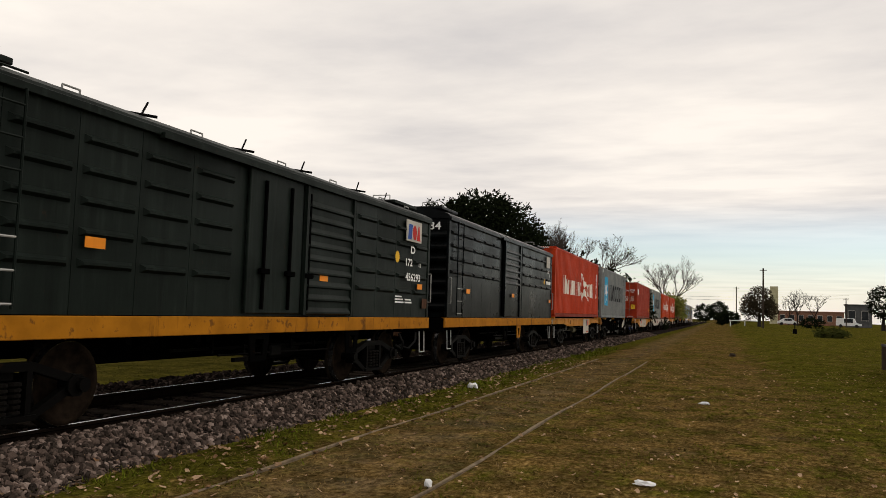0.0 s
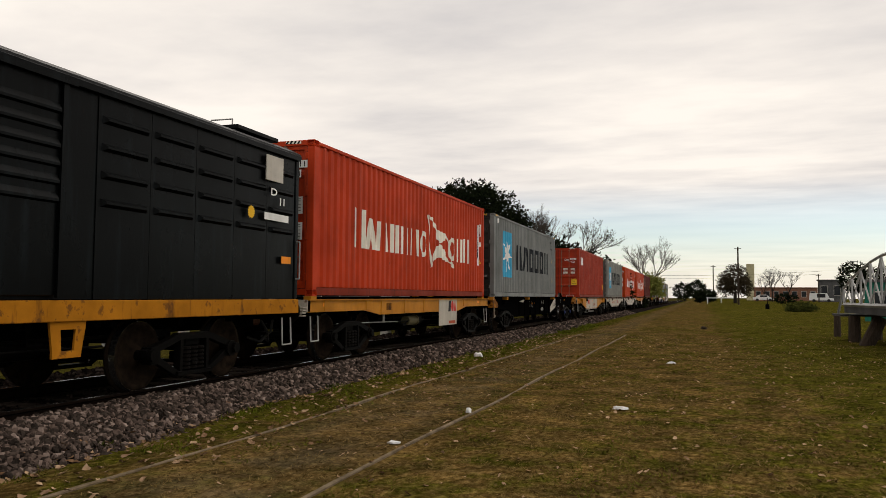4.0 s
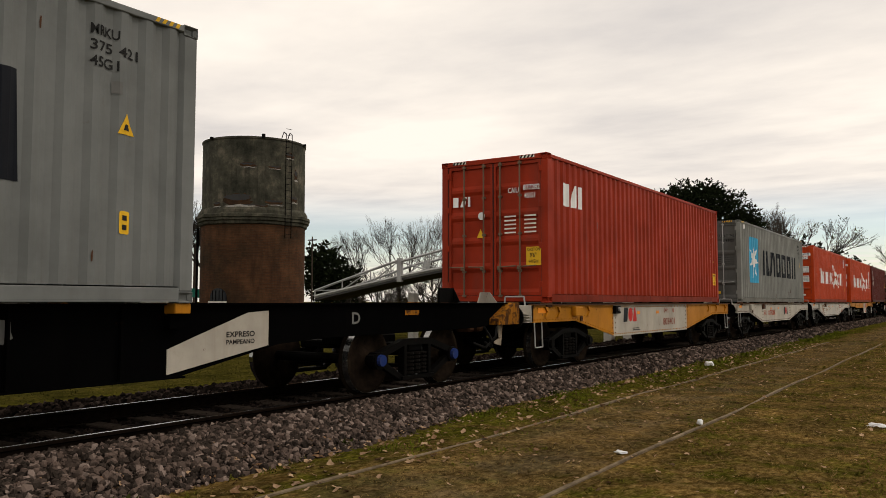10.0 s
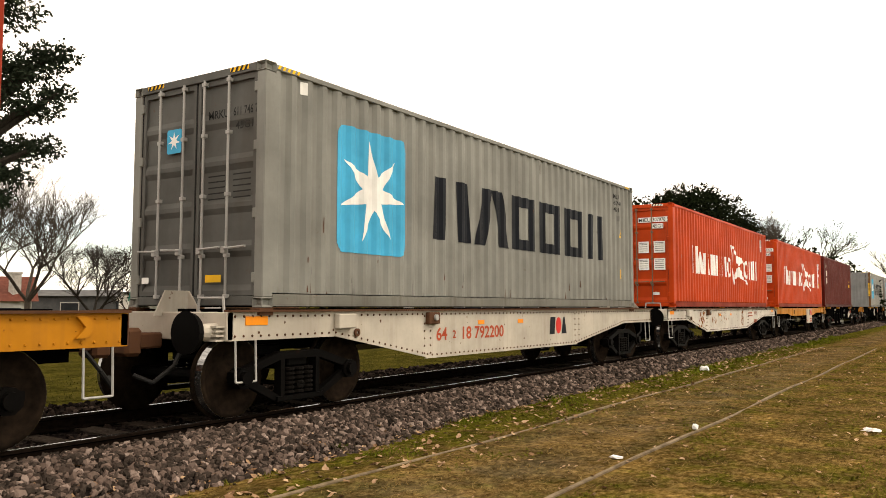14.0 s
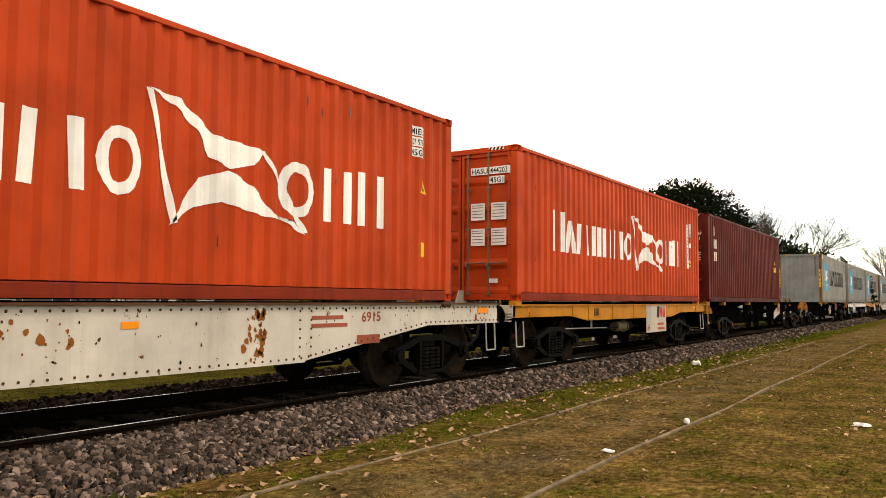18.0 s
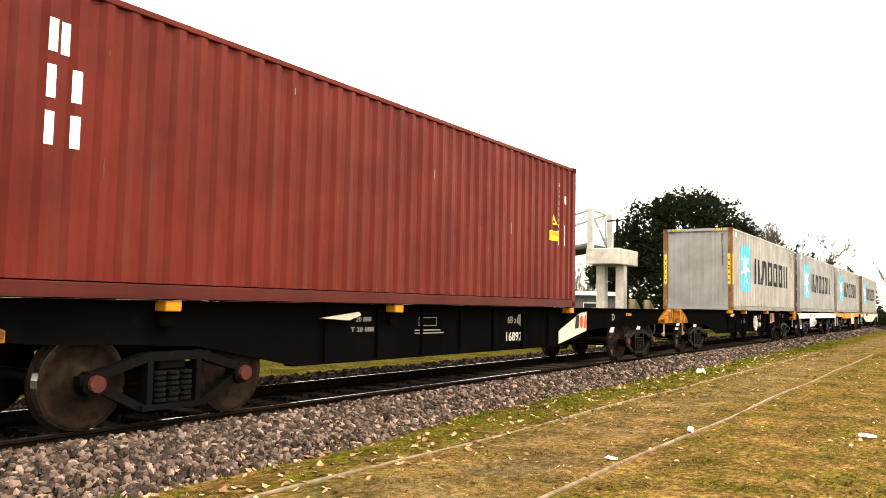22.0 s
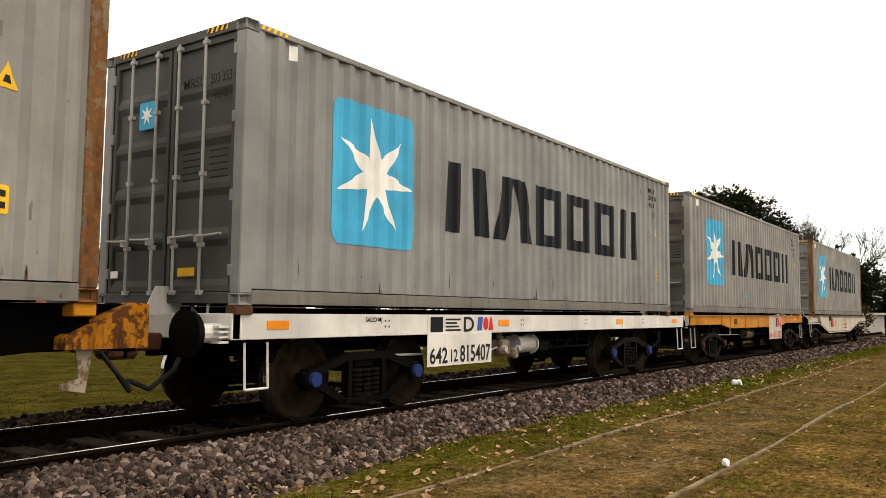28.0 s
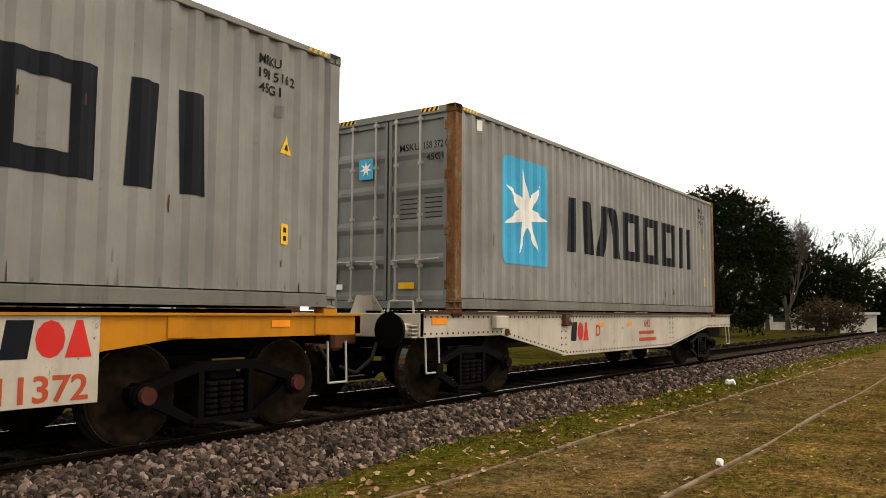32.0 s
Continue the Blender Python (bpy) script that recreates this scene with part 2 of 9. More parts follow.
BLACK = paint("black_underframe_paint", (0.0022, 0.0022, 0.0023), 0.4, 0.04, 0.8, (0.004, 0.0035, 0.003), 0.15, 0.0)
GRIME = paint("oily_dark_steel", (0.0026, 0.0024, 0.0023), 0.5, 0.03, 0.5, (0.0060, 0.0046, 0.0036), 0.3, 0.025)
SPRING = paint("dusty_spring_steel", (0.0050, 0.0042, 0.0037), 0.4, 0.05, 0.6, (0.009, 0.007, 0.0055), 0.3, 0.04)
RUST = paint("brown_rusted_steel", (0.085, 0.038, 0.020), 0.4, 0.5, 0.85, (0.03, 0.018, 0.012), 0.3, 0.15)
RUST_BRIGHT = paint("fresh_orange_rust", (0.24, 0.085, 0.022), 0.5, 0.6, 0.85, (0.10, 0.035, 0.015), 0.3, 0.0)
GALV = paint("galvanised_grey_steel", (0.36, 0.36, 0.35), 0.35, 0.1, 0.45)
ROD_DULL = paint("dull_brown_lock_rod_paint", (0.17, 0.115, 0.075), 0.5, 0.3, 0.55)
RUBBER = paint("dark_rubber_gasket", (0.02, 0.02, 0.02), 0.2, 0.0, 0.8)
INK_NAVY = paint("dark_navy_lettering_paint", (0.0045, 0.0065, 0.011), 0.12, 0.02, 0.5)
INK_CREAM = paint("cream_lettering_paint", (0.80, 0.76, 0.66), 0.15, 0.03, 0.55)
INK_WHITE = paint("white_lettering_paint", (0.82, 0.82, 0.80), 0.12, 0.02, 0.5)
INK_BLACK = paint("black_lettering_paint", (0.015, 0.015, 0.015), 0.1, 0.0, 0.55)
INK_RED = paint("red_lettering_paint", (0.55, 0.03, 0.025), 0.15, 0.02, 0.5)
INK_BLUE = paint("royal_blue_lettering_paint", (0.03, 0.09, 0.34), 0.15, 0.02, 0.5)
INK_RUSTRED = paint("faded_red_stencil_paint", (0.42, 0.07, 0.03), 0.3, 0.05, 0.6)
SKYBLUE = paint("sky_blue_panel_paint", (0.035, 0.36, 0.60), 0.14, 0.03, 0.5)
INK_DIM = paint("worn_grey_stencil_paint", (0.16, 0.16, 0.155), 0.4, 0.05, 0.6)
INK_STENCIL = paint("worn_white_stencil_paint", (0.42, 0.42, 0.40), 0.5, 0.1, 0.6)
INK_FADED = paint("worn_faded_red_stencil", (0.28, 0.075, 0.045), 0.5, 0.2, 0.65)
STICKER = paint("yellow_warning_sticker", (0.80, 0.46, 0.03), 0.1, 0.0, 0.5)
AMBER = paint("orange_reflector_plate", (0.85, 0.27, 0.02), 0.15, 0.05, 0.4)
STICKER_GREEN = paint("green_sticker", (0.01, 0.30, 0.04), 0.1, 0.0, 0.5)
CAP_BLUE = paint("blue_bearing_cap", (0.008, 0.026, 0.13), 0.4, 0.05, 0.6)
CAP_RED = paint("red_bearing_cap", (0.055, 0.012, 0.010), 0.5, 0.1, 0.7)
BRIDGE_WHITE = paint("grimy_white_bridge_paint", (0.36, 0.365, 0.36), 0.4, 0.2, 0.55)
BRIDGE_DARK = paint("dark_bridge_deck", (0.05, 0.05, 0.05), 0.4, 0.2, 0.7)


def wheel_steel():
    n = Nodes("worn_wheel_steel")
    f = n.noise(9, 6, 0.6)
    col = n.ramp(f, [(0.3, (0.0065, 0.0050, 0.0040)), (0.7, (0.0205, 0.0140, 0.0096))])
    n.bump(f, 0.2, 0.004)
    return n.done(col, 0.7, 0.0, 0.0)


def bright_steel():
    n = Nodes("polished_running_steel")
    f = n.noise(3, 4, 0.5, (1, 12, 1))
    return n.done(n.ramp(f, [(0.3, (0.17, 0.17, 0.17)), (0.7, (0.34, 0.34, 0.34))]), 0.15, 0.95)


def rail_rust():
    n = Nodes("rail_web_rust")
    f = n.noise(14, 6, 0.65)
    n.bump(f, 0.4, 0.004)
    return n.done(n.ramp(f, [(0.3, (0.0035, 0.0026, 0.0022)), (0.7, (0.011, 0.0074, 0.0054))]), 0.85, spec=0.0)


def sleeper_wood():
    n = Nodes("old_sleeper_wood")
    g = n.noise(6, 8, 0.65, (1, 14, 6))
    n.bump(g, 0.7, 0.012)
    return n.done(n.ramp(g, [(0.3, (0.015, 0.012, 0.010)), (0.55, (0.042, 0.033, 0.027)), (0.75, (0.085, 0.070, 0.058))]), 0.9, spec=0.0)


def stone_material(name="crushed_granite_stone", tone_scale=1.0):
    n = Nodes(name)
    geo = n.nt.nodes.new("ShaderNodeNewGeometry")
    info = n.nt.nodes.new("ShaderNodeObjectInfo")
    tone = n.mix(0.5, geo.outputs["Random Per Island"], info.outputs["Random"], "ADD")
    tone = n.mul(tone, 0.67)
    base = n.ramp(tone, [(p, tuple(c * tone_scale for c in q)) for p, q in ((0.08, (0.006, 0.0044, 0.0038)), (0.36, (0.030, 0.022, 0.0185)), (0.64, (0.128, 0.090, 0.075)), (0.92, (0.50, 0.395, 0.345)))])
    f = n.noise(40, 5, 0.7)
    col = n.mix(0.16, base, n.ramp(f, [(0.3, (0.0120 * tone_scale, 0.0105 * tone_scale, 0.0089 * tone_scale)), (0.7, (0.21 * tone_scale, 0.17 * tone_scale, 0.14 * tone_scale))]))
    n.bump(f, 0.5, 0.006)
    return n.done(col, 0.9, spec=0.0)


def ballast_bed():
    n = Nodes("gap_shaded_bed_grit")
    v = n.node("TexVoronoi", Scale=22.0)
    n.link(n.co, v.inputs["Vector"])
    # grit painted near black: the shade in the gaps between the stones
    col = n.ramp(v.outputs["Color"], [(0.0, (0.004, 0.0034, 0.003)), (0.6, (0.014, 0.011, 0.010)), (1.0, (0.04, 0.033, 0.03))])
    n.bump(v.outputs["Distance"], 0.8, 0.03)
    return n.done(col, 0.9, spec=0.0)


def ground_material():
    n = Nodes("patchy_autumn_turf")
    sep = n.nt.nodes.new("ShaderNodeSeparateXYZ")
    n.link(n.co, sep.inputs[0])
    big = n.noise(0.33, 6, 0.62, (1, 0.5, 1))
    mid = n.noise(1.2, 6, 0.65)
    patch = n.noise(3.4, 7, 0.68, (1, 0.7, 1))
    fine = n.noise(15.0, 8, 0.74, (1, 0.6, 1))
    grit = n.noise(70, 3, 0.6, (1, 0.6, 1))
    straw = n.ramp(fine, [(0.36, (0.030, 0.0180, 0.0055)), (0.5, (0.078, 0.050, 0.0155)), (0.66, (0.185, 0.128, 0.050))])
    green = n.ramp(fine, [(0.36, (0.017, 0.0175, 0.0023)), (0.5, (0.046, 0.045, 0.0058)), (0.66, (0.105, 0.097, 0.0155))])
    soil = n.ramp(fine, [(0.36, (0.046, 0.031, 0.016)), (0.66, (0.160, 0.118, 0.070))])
    # greener to the right of the old siding, and in a strip at the foot of the ballast
    side = n.mul(n.band(sep.outputs[0], 0.6, 2.2, -0.25, 1.0), n.band(sep.outputs[1], 8.0, 40.0, 0.06, 0.09))
    toe = n.mul(n.band(sep.outputs[0], -6.4, -5.7), n.band(sep.outputs[0], -5.5, -4.7, 1.0, 0.0))
    far = n.band(sep.outputs[0], -10.8, -9.9, 0.4, 0.0)
    s = n.mix(1.0, side, n.mul(toe, n.band(sep.outputs[1], 5.0, 11.0, 0.0, 0.16)), "ADD")
    s = n.mix(1.0, s, far, "ADD")
    g = n.mix(1.0, n.mix(0.4, n.mix(0.5, big, mid), patch), s, "ADD")
    col = n.mix(n.band(g, 0.465, 0.555), straw, green)
    # bare strip between the buried rails and a worn path
    bare = n.mul(n.band(sep.outputs[0], -4.9, -4.0), n.band(sep.outputs[0], -3.6, -2.7, 1.0, 0.0))
    col = n.mix(n.mul(bare, n.band(mid, 0.42, 0.6, 0.15, 0.75)), col, soil)
    col = n.mix(n.band(n.noise(0.5, 5, 0.7), 0.6, 0.72, 0.0, 0.6), col, soil)
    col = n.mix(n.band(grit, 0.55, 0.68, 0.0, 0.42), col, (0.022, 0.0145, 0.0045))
    col = n.mix(n.band(n.noise(4.2, 5, 0.7), 0.54, 0.68, 0.0, 0.5), col, (0.036, 0.0235, 0.0085))
    verge = n.ramp(fine, [(0.36, (0.008, 0.0082, 0.0017)), (0.66, (0.054, 0.047, 0.0110))])
    col = n.mix(n.band(sep.outputs[0], -12.6, -11.9, 0.8, 0.0), col, verge)
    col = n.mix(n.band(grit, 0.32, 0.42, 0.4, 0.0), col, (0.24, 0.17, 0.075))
    tone = n.ramp(n.noise(1.5, 7, 0.72, (1, 0.75, 1)), [(0.36, (0.52, 0.54, 0.54)), (0.5, (1.0, 0.98, 0.96)), (0.64, (1.55, 1.46, 1.36))])
    col = n.mix(1.0, col, tone, "MULTIPLY")
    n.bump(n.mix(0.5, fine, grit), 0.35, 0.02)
    return n.done(col, 0.95, spec=0.0)


def varied(name, a, b, rough=0.85, per_island=True):
    """Two tones from piece to piece: leaves, blades, bark."""
    n = Nodes(name)
    geo = n.nt.nodes.new("ShaderNodeNewGeometry")
    f = n.noise(30, 3, 0.6)
    col = n.ramp(geo.outputs["Random Per Island"], [(0.0, a), (1.0, b)])
    col = n.mix(0.25, col, n.ramp(f, [(0.3, a), (0.7, b)]))
    return n.done(col, rough, spec=0.0)


def plain(name, a, b, scale=6.0, rough=0.8, bump=0.3, stretch=None):
    n = Nodes(name)
    f = n.noise(scale, 7, 0.65, stretch)
    n.bump(f, bump, 0.02)
    return n.done(n.ramp(f, [(0.3, a), (0.7, b)]), rough)


def tower_brick():
    n = Nodes("old_red_brickwork")
    sep = n.nt.nodes.new("ShaderNodeSeparateXYZ")
    n.link(n.co, sep.inputs[0])
    turn = n.nt.nodes.new("ShaderNodeMath")
    turn.operation = "ARCTAN2"
    n.link(sep.outputs[1], turn.inputs[0])
    n.link(sep.outputs[0], turn.inputs[1])
    comb = n.nt.nodes.new("ShaderNodeCombineXYZ")
    n.link(n.mul(turn.outputs[0], 2.6), comb.inputs[0])
    n.link(sep.outputs[2], comb.inputs[1])
    br = n.node("TexBrick", Scale=1.0)
    br.inputs["Brick Width"].default_value, br.inputs["Row Height"].default_value, br.inputs["Mortar Size"].default_value = 0.25, 0.078, 0.008
    br.inputs["Color1"].default_value, br.inputs["Color2"].default_value, br.inputs["Mortar"].default_value = (0.064, 0.027, 0.013, 1), (0.096, 0.041, 0.019, 1), (0.050, 0.034, 0.022, 1)
    n.link(comb.outputs[0], br.inputs["Vector"])
    f = n.noise(0.9, 8, 0.7)
    s = n.noise(1.4, 7, 0.65, (2.0, 2.0, 0.35))
    col = n.mix(n.band(f, 0.46, 0.66, 0.0, 0.55), br.outputs["Color"], (0.125, 0.062, 0.029))
    col = n.mix(n.band(n.noise(0.55, 8, 0.74), 0.45, 0.62, 0.0, 0.8), col, (0.026, 0.020, 0.012))
    col = n.mix(n.band(s, 0.48, 0.68, 0.0, 0.6), col, (0.028, 0.016, 0.010))
    n.bump(n.mix(0.5, br.outputs["Fac"], n.noise(16, 6, 0.7)), 0.7, 0.015)
    return n.done(col, 0.92)


def tower_render():
    n = Nodes("weathered_tank_render")
    f = n.noise(1.1, 9, 0.72)
    s = n.noise(1.6, 7, 0.65, (2.2, 2.2, 0.22))
    t = n.noise(14, 6, 0.75)
    col = n.ramp(f, [(0.34, (0.022, 0.023, 0.017)), (0.52, (0.064, 0.062, 0.046)), (0.68, (0.15, 0.132, 0.100))])
    col = n.mix(n.band(s, 0.5, 0.68, 0, 0.7), col, (0.022, 0.021, 0.016))
    col = n.mix(n.band(t, 0.55, 0.7, 0, 0.5), col, (0.05, 0.035, 0.022))
    n.bump(t, 0.7, 0.03)
    return n.done(col, 0.9)


WHEEL, BRIGHT, RAILRUST, SLEEPER = wheel_steel(), bright_steel(), rail_rust(), sleeper_wood()
# second stone: same ramp at 0.3 of its tone, between and beyond the rails
STONE, STONE_DARK, BED, TURF = stone_material(), stone_material("dark_crushed_stone", 0.3), ballast_bed(), ground_material()
BRICK, RENDER = tower_brick(), tower_render()
BARK = plain("grey_brown_bark", (0.012, 0.010, 0.008), (0.040, 0.033, 0.027), 7, 0.9, 0.6, (3, 3, 0.5))
BARK_PALE = plain("pale_twig_bark", (0.035, 0.029, 0.024), (0.090, 0.076, 0.062), 7, 0.9, 0.5, (3, 3, 0.5))
LEAF_DARK = varied("dark_evergreen_leaf", (0.0033, 0.0052, 0.0028), (0.0130, 0.0175, 0.0077))
LEAF_FEATHERY = varied("blue_green_feathery_leaf", (0.009, 0.014, 0.009), (0.035, 0.046, 0.030))
LEAF_MID = varied("olive_green_leaf", (0.022, 0.028, 0.007), (0.070, 0.076, 0.020))
LEAF_BUD = varied("fresh_yellow_green_leaf", (0.10, 0.115, 0.022), (0.22, 0.22, 0.06))
SCRUB = varied("brown_scrub_twigs", (0.022, 0.017, 0.010), (0.060, 0.046, 0.026))
GRASS_GREEN = varied("green_grass_blade", (0.030, 0.032, 0.0036), (0.105, 0.100, 0.016))
THATCH = varied("dead_brown_thatch", (0.022, 0.0135, 0.0045), (0.070, 0.044, 0.017))
GRASS_LUSH = varied("fresh_green_blade", (0.035, 0.050, 0.004), (0.130, 0.150, 0.016))
GRASS_VERGE = varied("yellow_green_verge_blade", (0.0140, 0.0152, 0.0028), (0.0760, 0.0690, 0.0160))
GRASS_DRY = varied("dry_grass_blade", (0.070, 0.045, 0.014), (0.20, 0.138, 0.054))
LITTER = varied("fallen_dry_leaf", (0.105, 0.050, 0.024), (0.47, 0.325, 0.205))
PLASTIC = plain("crumpled_white_plastic", (0.60, 0.61, 0.62), (0.86, 0.86, 0.85), 12, 0.5, 0.5)
CONCRETE = plain("stained_concrete", (0.26, 0.25, 0.23), (0.46, 0.44, 0.40), 3, 0.85, 0.3)
WALL_BRICK = plain("far_brick_wall", (0.16, 0.075, 0.05), (0.27, 0.14, 0.095), 2.5, 0.9)
WALL_PALE = plain("pale_plaster_wall", (0.42, 0.40, 0.36), (0.62, 0.60, 0.55), 1.5, 0.9)
WALL_DARK = plain("dark_plaster_wall", (0.05, 0.052, 0.055), (0.11, 0.11, 0.11), 1.5, 0.85)
ROOF_RED = plain("red_tile_roof", (0.0720, 0.0203, 0.0140), (0.1350, 0.0450, 0.0300), 4, 0.85)
ROOF_METAL = plain("pale_metal_roof", (0.42, 0.43, 0.43), (0.66, 0.66, 0.65), 1.2, 0.5)
TANK_CREAM = plain("stained_cream_concrete", (0.34, 0.31, 0.19), (0.52, 0.48, 0.32), 1.5, 0.85, 0.3)
TARP = plain("green_tarpaulin", (0.005, 0.085, 0.062), (0.02, 0.17, 0.125), 2.0, 0.5, 0.5)
DARKGLASS = plain("dark_window_glass", (0.015, 0.017, 0.02), (0.035, 0.038, 0.042), 1.0, 0.15, 0.0)
TIMBER = plain("weathered_post_timber", (0.022, 0.016, 0.012), (0.060, 0.044, 0.032), 8, 0.9, 0.6, (4, 4, 0.5))
CARWHITE = plain("white_car_paint", (0.66, 0.67, 0.68), (0.76, 0.76, 0.76), 2, 0.3, 0.0)
FEATHER = plain("slate_grey_feathers", (0.02, 0.021, 0.024), (0.06, 0.062, 0.068), 20, 0.8, 0.2)
TYRE = plain("black_tyre", (0.015, 0.015, 0.015), (0.03, 0.03, 0.03), 20, 0.85)


# ---- mesh helpers ----
def mesh_of(name, bm, material):
    bmesh.ops.recalc_face_normals(bm, faces=bm.faces)
    me = bpy.data.meshes.new(name)
    bm.to_mesh(me)
    bm.free()
    me.materials.append(material)
    return me


def part(name, bm, material, parent, label="", smooth=False):
    """One mesh object under a thing or a part."""
    me = mesh_of(name, bm, material) if isinstance(bm, bmesh.types.BMesh) else bm
    if smooth:
        me.shade_smooth()
    ob = new(name, me)
    ob.parent = parent
    return tagged(ob, label) if label else ob


def thing(name, label, category, m=None, group="", kind=""):
    ob = new(name)
    ob.empty_display_size = 0.2
    ob.matrix_basis = m or Matrix()
    return tagged(ob, label, category, group, kind)


def solo(name, bm, material, label, category, group="", kind="", smooth=False):
    me = mesh_of(name, bm, material) if isinstance(bm, bmesh.types.BMesh) else bm
    if smooth:
        me.shade_smooth()
    return tagged(new(name, me), label, category, group, kind)


def box(bm, x0, x1, y0, y1, z0, z1, bevel=0.0):
    v = [bm.verts.new(p) for p in ((x0, y0, z0), (x1, y0, z0), (x1, y1, z0), (x0, y1, z0), (x0, y0, z1), (x1, y0, z1), (x1, y1, z1), (x0, y1, z1))]
    f = [bm.faces.new([v[i] for i in q]) for q in ((0, 3, 2, 1), (4, 5, 6, 7), (0, 1, 5, 4), (1, 2, 6, 5), (2, 3, 7, 6), (3, 0, 4, 7))]
    if bevel:
        e = {e for q in f for e in q.edges}
        bmesh.ops.bevel(bm, geom=list(e), offset=bevel, segments=1, affect="EDGES")
    return bm


def boxes(*rows):
    bm = bmesh.new()
    for r in rows:
        box(bm, *r)
    return bm


def prism(bm, outline, axis, a, b):
    """A closed outline drawn across an axis and drawn out along it from a to b. axis x: outline is (y, z); y: (x, z); z: (x, y)."""
    def at(p, q):
        return {"x": (q, p[0], p[1]), "y": (p[0], q, p[1]), "z": (p[0], p[1], q)}[axis]
    lo = [bm.verts.new(at(p, a)) for p in outline]
    hi = [bm.verts.new(at(p, b)) for p in outline]
    bm.faces.new(lo)
    bm.faces.new(hi[::-1])
    n = len(outline)
    for i in range(n):
        bm.faces.new((lo[i], hi[i], hi[(i + 1) % n], lo[(i + 1) % n]))
    return bm


def rod(bm, a, b, r0, r1=None, sides=8, caps=True):
    a, b = Vector(a), Vector(b)
    r1 = r0 if r1 is None else r1
    q = (b - a).to_track_quat("Z", "Y")
    rings = []
    for p, r in ((a, r0), (b, r1)):
        rings.append([bm.verts.new(p + q @ Vector((r * math.cos(2 * math.pi * i / sides), r * math.sin(2 * math.pi * i / sides), 0))) for i in range(sides)])
    for i in range(sides):
        j = (i + 1) % sides
        bm.faces.new((rings[0][i], rings[0][j], rings[1][j], rings[1][i]))
    if caps:
        bm.faces.new(rings[0][::-1])
        bm.faces.new(rings[1])
    return bm


def wire(bm, pts, r, sides=6):
    for a, b in zip(pts, pts[1:]):
        rod(bm, a, b, r, sides=sides)
    return bm


def lathe(bm, profile, axis="x", sides=40, centre=(0, 0, 0), caps=True):
    """Turns (along, radius) pairs round an axis."""
    rings = []
    for s, r in profile:
        ring = []
        for i in range(sides):
            a = 2 * math.pi * i / sides
            u, w = r * math.cos(a), r * math.sin(a)
            p = (s, u, w) if axis == "x" else (u, w, s)
            ring.append(bm.verts.new(Vector(p) + Vector(centre)))
        rings.append(ring)
    for a, b in zip(rings, rings[1:]):
        for i in range(sides):
            j = (i + 1) % sides
            bm.faces.new((a[i], a[j], b[j], b[i]))
    for ring in (rings[0], rings[-1]) if caps else ():
        bm.faces.new(ring)
    return bm


@lru_cache(maxsize=None)
def glyphs(text, size, bold):
    cu = bpy.data.curves.new("writing", "FONT")
    cu.body, cu.size, cu.resolution_u = text, size, 3
    cu.offset = 0.012 * size * bold
    ob = new("writing", cu)
    me = bpy.data.meshes.new_from_object(ob)
    bpy.data.objects.remove(ob)
    vs = [tuple(v.co[:2]) for v in me.vertices]
    fs = [tuple(p.vertices) for p in me.polygons]
    bpy.data.meshes.remove(me)
    return vs, fs


def flat_text(text, height, width=None, bold=1.0, upright=False):
    """Writing as a flat mesh in (u, v), from its lower left corner, with capitals of that height."""
    bm = bmesh.new()
    lines = list(text) if upright else [text]
    for k, line in enumerate(lines):
        vs, fs = glyphs(line, height / 0.69, bold)
        if not vs:
            continue
        us = [u for u, v in vs]
        sx = 1.0 if width is None else width / max(1e-6, max(us) - min(us))
        nv = [bm.verts.new(((u - min(us)) * sx, v - k * height * 1.25, 0)) for u, v in vs]
        for f in fs:
            if len(set(f)) > 2:
                bm.faces.new([nv[i] for i in f])
    return bm


def flat_polys(polys):
    bm = bmesh.new()
    for p in polys:
        bm.faces.new([bm.verts.new((u, v, 0)) for u, v in p])
    bmesh.ops.triangulate(bm, faces=bm.faces)
    return bm


def on_side(bm, x, y, z, depth=None):
    """Lays flat work on a face that looks along +x; depth(y) is the face's corrugation."""
    for v in bm.verts:
        v.co = Vector((x, y + v.co.x, z + v.co.y))
    if depth:
        ys = [v.co.y for v in bm.verts]
        for c in depth.breaks(min(ys), max(ys)):
            bmesh.ops.bisect_plane(bm, geom=bm.verts[:] + bm.edges[:] + bm.faces[:], plane_co=(0, c, 0), plane_no=(0, 1, 0), dist=1e-5)
        for v in bm.verts:
            v.co.x = x - depth(v.co.y)
    return thicken(bm, Vector((0.003, 0, 0)))


def on_end(bm, x, y, z):
    """Lays flat work on a face that looks along -y."""
    for v in bm.verts:
        v.co = Vector((x + v.co.x, y, z + v.co.y))
    return thicken(bm, Vector((0, -0.003, 0)))


def thicken(bm, d):
    for v in bm.verts:
        v.co += d
    return bm


